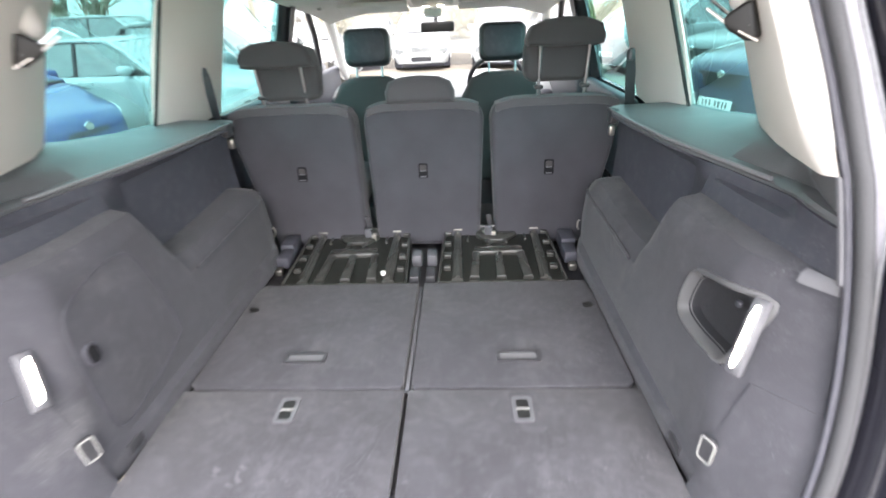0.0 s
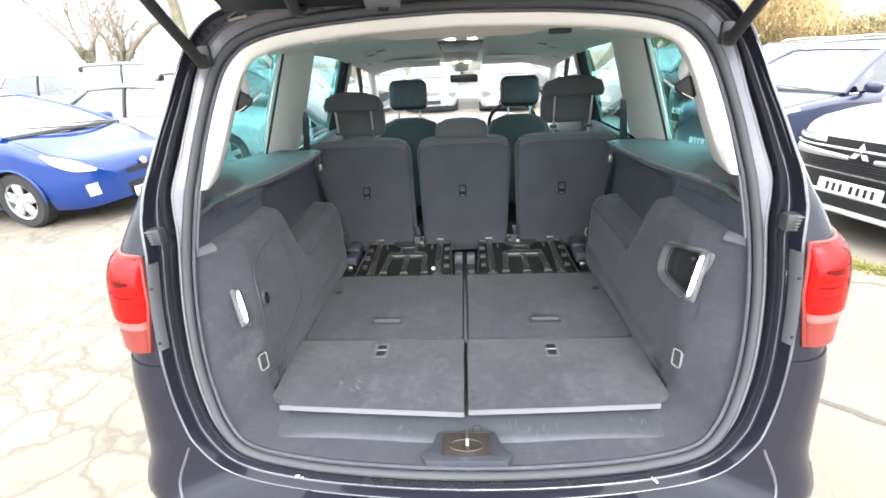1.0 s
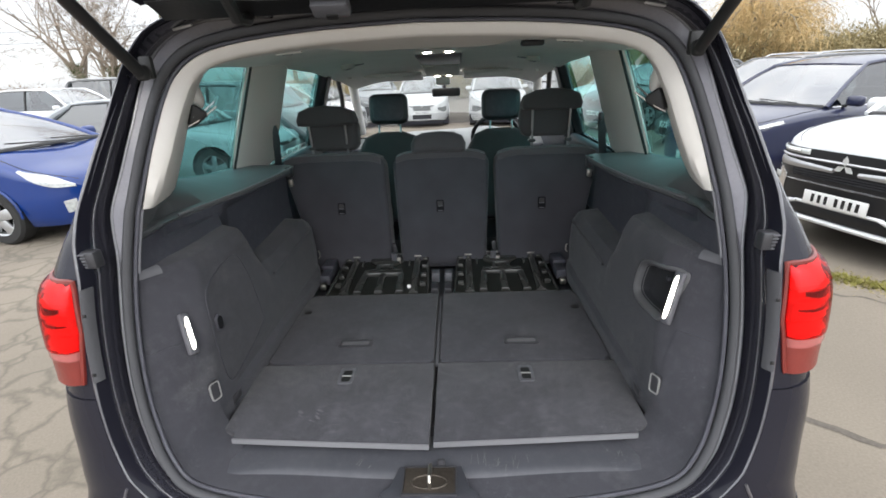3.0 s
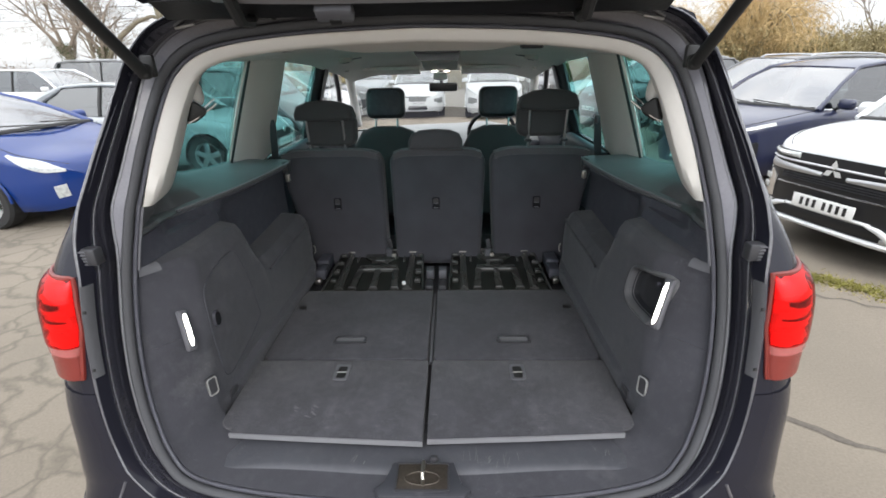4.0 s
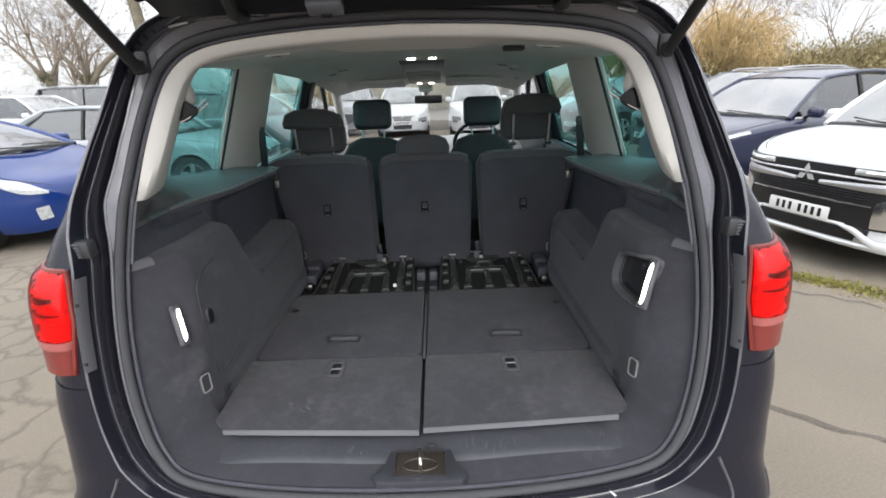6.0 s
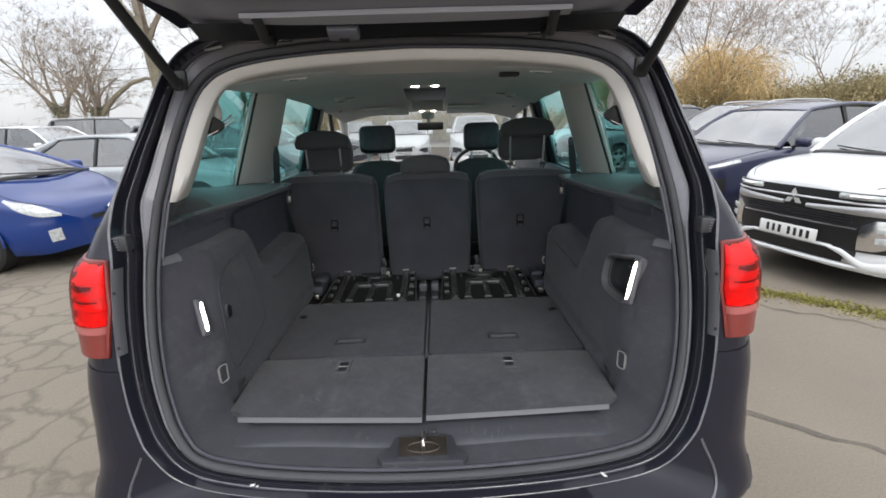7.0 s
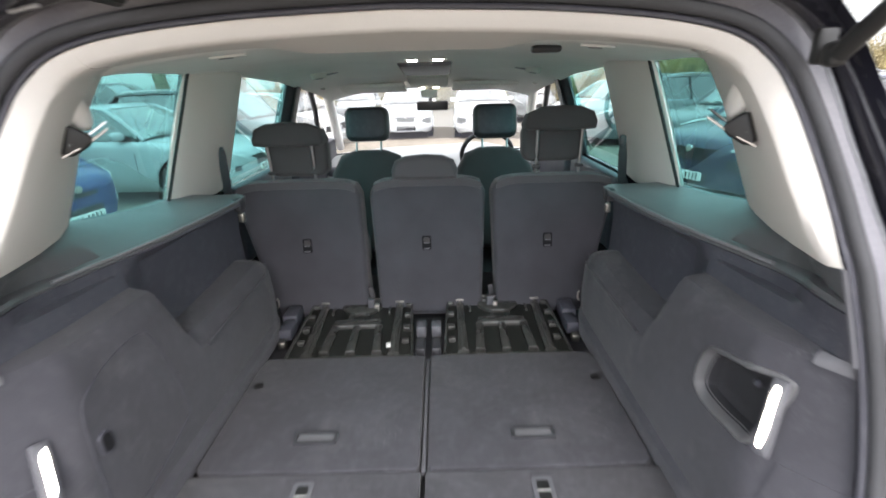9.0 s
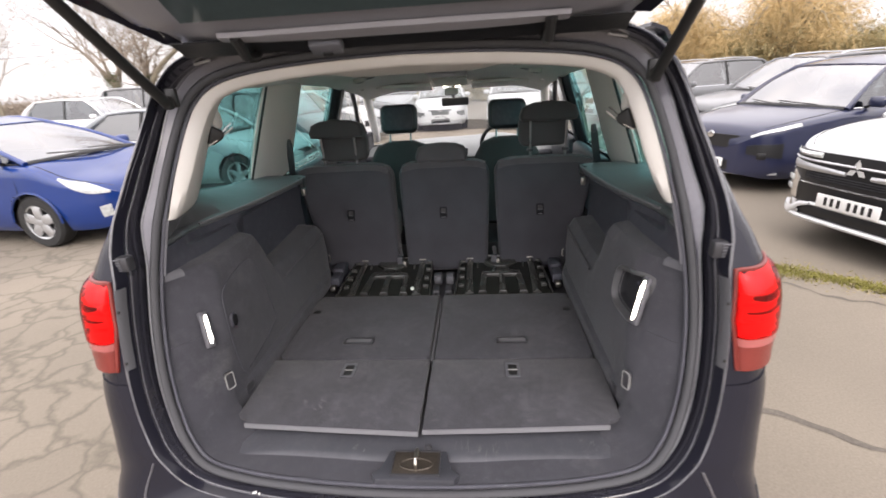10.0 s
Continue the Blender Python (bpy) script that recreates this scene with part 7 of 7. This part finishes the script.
def white_suv():
    """White off-roader with a dark shield front and silver cheeks."""
    s = Shape(4.70, 1.80, 1.70, 1.12, 2.00, 4.00, 1.045, 0.905, 1.1, 0.35, None, 1.0, 0.08, 0.09)
    t = parked_car("white_off_roader", s, WHITE, Matrix(), "white off-roader with black and chrome grille", True)

    def fy(x, off=0.0):
        return off + 0.006 - curve(abs(x), [(0, 0.0), (0.30, 0.004), (0.414, 0.012), (0.52, 0.036), (0.617, 0.082), (0.71, 0.162), (0.79, 0.28), (0.86, 0.5)])

    def face(name, mat, zlo, zhi, x0, x1, off, label="", n=10, thick=0.014, parent=None):
        """A curved plate on the front; zlo and zhi are heights over x."""
        bm = B()
        rows = []
        for k in range(n + 1):
            x = x0 + (x1 - x0) * k / n
            lo, hi = (zlo(x) if callable(zlo) else zlo), (zhi(x) if callable(zhi) else zhi)
            rows.append([(x, fy(x, off) + 0.012 * math.sin(math.pi * j / 4), lo + (hi - lo) * j / 4) for j in range(5)])
        sheet(bm, rows, thick)
        return part(name, bm, mat, parent or t, label)
    face("grille_panel", GRILLE, 0.40, 0.865, -0.68, 0.68, 0.006, "black front shield", 14)
    face("silver_bar", TRIM_SILVER, 0.774, 0.796, -0.70, 0.70, 0.022, "satin silver grille bar", 14)
    for sd in (1, -1):
        face("silver_blade", TRIM_SILVER, lambda x: 0.700 - 0.01 * abs(x), lambda x: 0.728 + 0.045 * (abs(x) / 0.7), sd * 0.10, sd * 0.66, 0.024, "satin silver grille bar", 8)
        lamp = face("headlight", HEADLAMP, lambda x: 0.808 + 0.012 * abs(x), lambda x: 0.868 - 0.02 * abs(x), sd * 0.34, sd * 0.76, 0.014, "narrow clear headlight", 8)
        face("reflector", CHROME, 0.825, 0.850, sd * 0.42, sd * 0.56, 0.028, "", 3, 0.004, lamp)
        cheek = face("chrome_cheek", CHROME, lambda x: 0.42 + 0.5 * max(0, abs(x) - 0.62) ** 1.0, lambda x: 0.665 - 0.6 * max(0, 0.60 - abs(x)), sd * 0.52, sd * 0.74, 0.022, "chrome cheek of the front shield", 8, 0.03)
        bm = B()
        for z in (0.59, 0.51):
            box(bm, (sd * 0.66, fy(0.66, 0.034), z), (0.11, 0.014, 0.050), 0.006, Matrix.Rotation(radians(-32 * sd), 3, "Z"), 3)
        part("lamp_cluster", bm, HEADLAMP, cheek)
        face("bumper_wing", WHITE, lambda x: curve(abs(x), [(0.34, 0.398), (0.44, 0.362), (0.52, 0.302), (0.60, 0.258), (0.76, 0.268)]), lambda x: curve(abs(x), [(0.34, 0.425), (0.44, 0.412), (0.52, 0.366), (0.60, 0.328), (0.76, 0.350)]), sd * 0.34, sd * 0.76, 0.040, "white blade of the bumper", 12, 0.03)
        bm = B()
        box(bm, (sd * 0.50, fy(0.5, 0.03), 0.315), (0.09, 0.02, 0.035), 0.008, Matrix.Rotation(radians(-14 * sd), 3, "Z"), 2)
        part("bumper_vent", bm, ALLOY, t)
    for z in (0.675, 0.655, 0.635):
        face("grille_slat", BLACK, z - 0.004, z + 0.004, -0.46, 0.46, 0.016, "", 8, 0.01)
    face("chrome_line", CHROME, 0.580, 0.590, -0.50, 0.50, 0.018, "", 8, 0.01)
    face("lower_bar", WHITE, 0.398, 0.425, -0.36, 0.36, 0.030, "white lower bumper bar", 8, 0.03)
    face("lower_grille", GRILLE, 0.295, 0.40, -0.52, 0.52, 0.010, "", 8)
    face("chin_bar", WHITE, 0.255, 0.292, -0.60, 0.60, 0.034, "white chin of the bumper", 10, 0.04)
    for k in range(3):
        a = 2 * math.pi * k / 3 + math.pi / 2
        bm = B()
        u, v = Vector((math.cos(a), 0, math.sin(a))), Vector((-math.sin(a), 0, math.cos(a)))
        c = Vector((0, 0.058, 0.770))
        ps = [c, c + u * 0.044 + v * 0.026, c + u * 0.088, c + u * 0.044 - v * 0.026]
        f = bm.faces.new([bm.verts.new(p) for p in ps])
        bmesh.ops.solidify(bm, geom=[f], thickness=0.012)
        part("badge_piece", bm, PLATE, t)
    number_plate(t, (0, 0.066, 0.475))
    t.matrix_basis = place(3.26, 3.28, 194)
    return t


white_suv()
parked_car("navy_suv", LOW_SUV, NAVY, place(3.40, 6.04, 199), "navy blue off-roader parked next to the white one", True, False)
parked_car("grey_touring_car", SUVS, GREY, place(4.3, 8.9, 188), "dark grey off-roader in the eastern row", True)
parked_car("grey_off_roader", SUVS, GREY, place(3.7, 12.0, 200), "grey off-roader in the eastern row", True)
parked_car("white_people_carrier", MPV, WHITE, place(3.8, 15.0, 195), "white people carrier in the eastern row")
parked_car("dark_off_roader", SUVS, DARK, place(10.5, 10.5, 207), "dark off-roader in the second eastern row", True)
parked_car("white_city_car", HATCH, WHITE, place(-1.0, 14.2, -88), "white hatchback facing the people carrier")
parked_car("white_van_car", MPV, WHITE, place(1.35, 13.6, -92), "white people carrier facing the camera across the yard")
parked_car("silver_city_car", HATCH, SILVER, place(-3.4, 19.2, -85), "silver hatchback across the yard")
parked_car("grey_people_carrier", MPV, GREY, place(4.0, 19.0, -93), "grey people carrier across the yard", True)

# narrow mossy verge by the white car, and the long joints in the newer asphalt
random.seed(5)
for name_, mat_, count_, spread_, tall_, label_ in (("grass_verge", GRASS, 5200, 1.0, 0.028, "thin strip of mossy grass at the asphalt edge"), ("dry_grass", STRAW, 3000, 1.7, 0.016, "dry straw-coloured grass beside the moss")):
    bm = B()
    for k in range(count_):
        u = random.random()
        w = spread_ * (0.055 + 0.06 * noise.noise(Vector((u * 9, 2, 0))))
        x = 2.45 + 1.7 * u + random.gauss(0, abs(w))
        y = 3.18 - 1.42 * u + 0.10 * math.sin(5 * u) + random.gauss(0, abs(w))
        h, a = random.uniform(0.006, tall_), random.uniform(0, 6.28)
        d = Vector((math.cos(a), math.sin(a), 0)) * 0.009
        p = Vector((x, y, ground_z(x, y) - 0.002))
        bm.faces.new([bm.verts.new(q) for q in (p - d, p + d, p + Vector((random.gauss(0, 0.02), random.gauss(0, 0.02), h)))])
    tagged(part(name_, bm, mat_), label_, "grass", "", "stuff")
for x0, y0, x1, y1 in ((1.30, 1.55, 3.0, 0.25), (2.9, 0.45, 4.6, -1.3), (2.2, 3.05, 3.4, 2.15), (3.3, 2.25, 4.6, 0.9)):
    bm = B()
    pts = []
    for k in range(33):
        u = k / 32
        wob = 0.16 * noise.noise(Vector((u * 3.1, x0 * 2, 0))) + 0.07 * noise.noise(Vector((u * 11, x0, 4)))
        pts.append(Vector((x0 + (x1 - x0) * u + wob * 0.6, y0 + (y1 - y0) * u + wob, 0.0)))
    side_ = Vector((y1 - y0, x0 - x1, 0)).normalized()
    grid(bm, [[p + side_ * w * max(0.002, 0.014 + 0.022 * noise.noise(Vector((i * 0.35, y0, 1)))) + Vector((0, 0, ground_z(p.x, p.y) + 0.0025)) for w in (-1, 0, 1)] for i, p in enumerate(pts)])
    setting("asphalt_seam", bm, SEAM, "dark crack filled with grit in the asphalt", "ground")


# ---- trees and far edge of the yard ----
def limb(bm, p, d, length, r, depth, rnd, tips, droop=0.0, sides=5):
    n = 4
    pts, rr = [p.copy()], [r]
    q = p.copy()
    for k in range(n):
        d = (d + Vector((rnd.gauss(0, 0.13), rnd.gauss(0, 0.13), rnd.gauss(0.03, 0.09) - droop))).normalized()
        q = q + d * length / n
        pts.append(q.copy())
        rr.append(r * (1 - 0.55 * (k + 1) / n))
    tube(bm, pts, rr, sides if depth > 1 else 3)
    if depth == 0:
        tips.append((q, d))
        return
    for k in range(rnd.choice((2, 3, 3))):
        i = rnd.choice((2, 3, 4, 4))
        a = rnd.uniform(0, 6.28)
        o = d.orthogonal().normalized()
        side = (Matrix.Rotation(a, 3, d) @ o)
        limb(bm, pts[i], (d * 0.75 + side * rnd.uniform(0.4, 0.85)).normalized(), length * rnd.uniform(0.55, 0.8), rr[i] * 0.72, depth - 1, rnd, tips, droop, sides)
    if depth >= 2:
        limb(bm, q, d, length * 0.75, rr[-1], depth - 1, rnd, tips, droop, sides)


def bare_tree(x, y, h, seed, ivy=False, lean=(0, 0), stout=0.0135, fork=0.38, bough=None):
    rnd = random.Random(seed)
    t = thing("bare_tree", (x, y, 0), "leafless grey winter tree with fine twigs" + (" and ivy on its trunk" if ivy else ""), "tree", "bare trees")
    base = Vector((x, y, -0.1))
    bm = B()
    top = base + Vector((lean[0], lean[1], h * fork))
    r = stout * h
    tube(bm, [base, base * 0.6 + top * 0.4 + Vector((rnd.gauss(0, 0.1), rnd.gauss(0, 0.1), 0)), top], [r * 1.25, r, r * 0.8], 9)
    part("trunk", bm, BARK, t)
    if bough:
        # one heavy bough, bent over and broken off at its end
        bm = B()
        path = [base + (top - base) * 0.55 + Vector(q) for q in bough]
        tube(bm, path, [r * (0.8 - 0.5 * k / len(path)) for k in range(len(path))], 8)
        part("bough", bm, BARK, t, "heavy bent bough with a broken end")
    bm, tips = B(), []
    for k in range(5):
        a = 2 * math.pi * k / 5 + rnd.uniform(-0.4, 0.4)
        st = base + (top - base) * rnd.uniform(0.6, 1.0)
        limb(bm, st, Vector((math.cos(a) * 0.6, math.sin(a) * 0.6, rnd.uniform(0.8, 1.5))).normalized(), h * (0.26 if h > 10 else 0.30), r * 0.55, 4 if h > 10 else 3, rnd, tips)
    twigs = list(tips)
    for p, d in twigs:
        for k in range(3 if h > 10 else 6):
            e = (d + Vector((rnd.gauss(0, 0.6), rnd.gauss(0, 0.6), rnd.gauss(0.1, 0.4)))).normalized()
            tube(bm, [p, p + e * h * 0.035, p + (e + Vector((0, 0, -0.15))) * h * 0.07], [0.007, 0.006, 0.003], 3)
    part("crown", bm, TWIG, t)
    if ivy:
        bm = B()
        for k in range(2200):
            q = rnd.random() ** 0.8
            a = rnd.uniform(0, 6.28)
            p = base + (top - base) * q * 1.1 + Vector((math.cos(a), math.sin(a), 0)) * (r * 1.1 + rnd.random() ** 2 * 0.30)
            leaf(bm, p, 0.075, rnd)
        part("ivy", bm, IVY, t, "dark green ivy")


def leaf(bm, p, size, rnd):
    u = Vector((rnd.gauss(0, 1), rnd.gauss(0, 1), rnd.gauss(0, 1))).normalized()
    v = u.orthogonal().normalized()
    w = u.cross(v)
    s = size * rnd.uniform(0.6, 1.3)
    bm.faces.new([bm.verts.new(q) for q in (p - v * s * 0.5, p + w * s * 0.35, p + v * s * 0.6, p - w * s * 0.35)])


def willow(x, y, h, w, seed):
    """A golden willow in winter: limbs that arch over and hang in curtains of thin yellow twigs."""
    rnd = random.Random(seed)
    t = thing("willow_tree", (x, y, 0), "broad golden willow with hanging yellow winter twigs", "tree", "willows")
    base = Vector((x, y, -0.1))
    bm = B()
    tube(bm, [base, base + Vector((0.2, 0.1, h * 0.2)), base + Vector((0.1, 0.2, h * 0.42))], [0.30, 0.25, 0.18], 9)
    part("trunk", bm, BARK, t)
    limbs, strands = B(), B()
    for k in range(40):
        a = rnd.uniform(0, 6.28)
        rr = w * rnd.uniform(0.35, 1.0)
        st = base + Vector((0, 0, h * rnd.uniform(0.25, 0.42)))
        hi = st + Vector((math.cos(a) * rr * 0.5, math.sin(a) * rr * 0.5, h * rnd.uniform(0.25, 0.55)))
        en = st + Vector((math.cos(a) * rr, math.sin(a) * rr, h * rnd.uniform(0.05, 0.42)))
        tube(limbs, [st, st * 0.5 + hi * 0.5 + Vector((0, 0, 0.2)), hi, (hi + en) * 0.5 + Vector((0, 0, 0.25)), en], [0.10, 0.08, 0.05, 0.03, 0.012], 5)
        for j in range(150):
            q = rnd.uniform(0.12, 1.0)
            p = (hi + (en - hi) * (2 * q - 1) if q > 0.5 else st + (hi - st) * 2 * q) + Vector((rnd.gauss(0, 0.6), rnd.gauss(0, 0.6), rnd.gauss(0, 0.5)))
            ln = rnd.uniform(0.4, 1.5)
            if p.z < 0.6:
                continue
            e = Vector((rnd.gauss(0, 0.7), rnd.gauss(0, 0.7), rnd.gauss(0.15, 0.6))).normalized()
            g = Vector((0, 0, -0.55 * ln))
            tube(strands, [p, p + e * ln * 0.3 + g * 0.08, p + e * ln * 0.55 + g * 0.4, p + e * ln * 0.7 + g], [0.010, 0.009, 0.007, 0.003], 3)
    part("branch_frame", limbs, BARK, t)
    part("crown", strands, WILLOW, t, "hanging golden twigs")


def scrub(x0, x1, y, h, seed, mat, name, label, count):
    """An uneven belt of bushes at the yard's edge: stems and clumps of small twigs."""
    rnd = random.Random(seed)
    bm = B()
    for k in range(count):
        x = rnd.uniform(x0, x1)
        yy = y + rnd.gauss(0, 1.1)
        top = h * (0.65 + 0.35 * noise.noise(Vector((x * 0.3, seed, 0)))) * rnd.uniform(0.5, 1.05)
        d = Vector((rnd.gauss(0, 0.25), rnd.gauss(0, 0.25), 1))
        p = Vector((x, yy, 0))
        st = rnd.random() ** 0.7 * top * 0.8
        q = p + d * st
        for j in range(3):
            e = Vector((rnd.gauss(0, 0.5), rnd.gauss(0, 0.5), rnd.uniform(0.3, 1.0)))
            ln = rnd.uniform(0.3, 0.8)
            o = Vector((rnd.gauss(0, 1), rnd.gauss(0, 1), 0)) * 0.012
            bm.faces.new([bm.verts.new(c) for c in (q - o, q + o, q + e * ln)])
        for j in range(4):
            leaf(bm, q + Vector((rnd.gauss(0, 0.25), rnd.gauss(0, 0.25), rnd.gauss(0, 0.2))), 0.13, rnd)
    tagged(part(name, bm, mat), label, "bushes", "", "stuff")


willow(17.5, 28.0, 5.7, 3.7, 3)
willow(12.4, 29.5, 5.2, 3.4, 9)
bare_tree(18.6, 32.2, 12.0, 21)
bare_tree(20.4, 33.6, 10.5, 24)
bare_tree(15.0, 36.0, 12.0, 23)
bare_tree(26.6, 31.0, 7.6, 22)
bare_tree(-23.45, 29.6, 8.2, 31, True, (-0.5, 0), 0.030, 0.36)
bare_tree(-22.2, 30.6, 6.0, 38, True, (0.2, 0), 0.028, 0.34)
bare_tree(-21.75, 29.5, 7.4, 32, True, (0.3, 0), 0.030, 0.36, ((0, 0, 0.3), (0.6, 0, 1.2), (1.4, 0, 2.0), (2.6, 0, 2.8), (3.6, 0, 3.1), (4.6, 0, 2.9)))
bare_tree(-16.75, 29.5, 17.0, 33, True, (-0.9, 0), 0.020, 0.55)
bare_tree(-33.0, 30.0, 9.0, 34)
bare_tree(-8.0, 34.0, 13.0, 35, True)
bare_tree(5.0, 36.0, 12.0, 36)
bare_tree(35.0, 27.0, 8.0, 37)
scrub(14, 46, 29.5, 6.2, 41, SCRUB, "scrub_belt", "olive-brown winter scrub along the yard edge", 26000)
scrub(-48, -5, 33.0, 3.0, 42, TWIG, "hedge_belt", "low brown leafless hedge along the yard edge", 9000)
scrub(-8, 14, 31.0, 3.8, 43, SCRUB, "scrub_belt", "olive-brown winter scrub beyond the parked cars", 7500)
for k_, (x_, y_, h_) in enumerate(((-13.5, 33, 12), (-27, 36, 10), (-10.5, 31, 11), (-38, 33, 9), (24, 36, 9))):
    bare_tree(x_, y_, h_, 60 + k_, k_ < 1)
for k, (za, zb) in enumerate(((4.6, 4.9), (5.3, 5.5))):
    bm = B()
    tube(bm, [(-45 + 5 * j, 30.0, za + (zb - za) * j / 9 - 0.35 * math.sin(math.pi * j / 9)) for j in range(10)], 0.012, 5)
    tagged(part("overhead_cable", bm, WIRE), "thin dark overhead cable across the sky", "cable", "overhead cables")
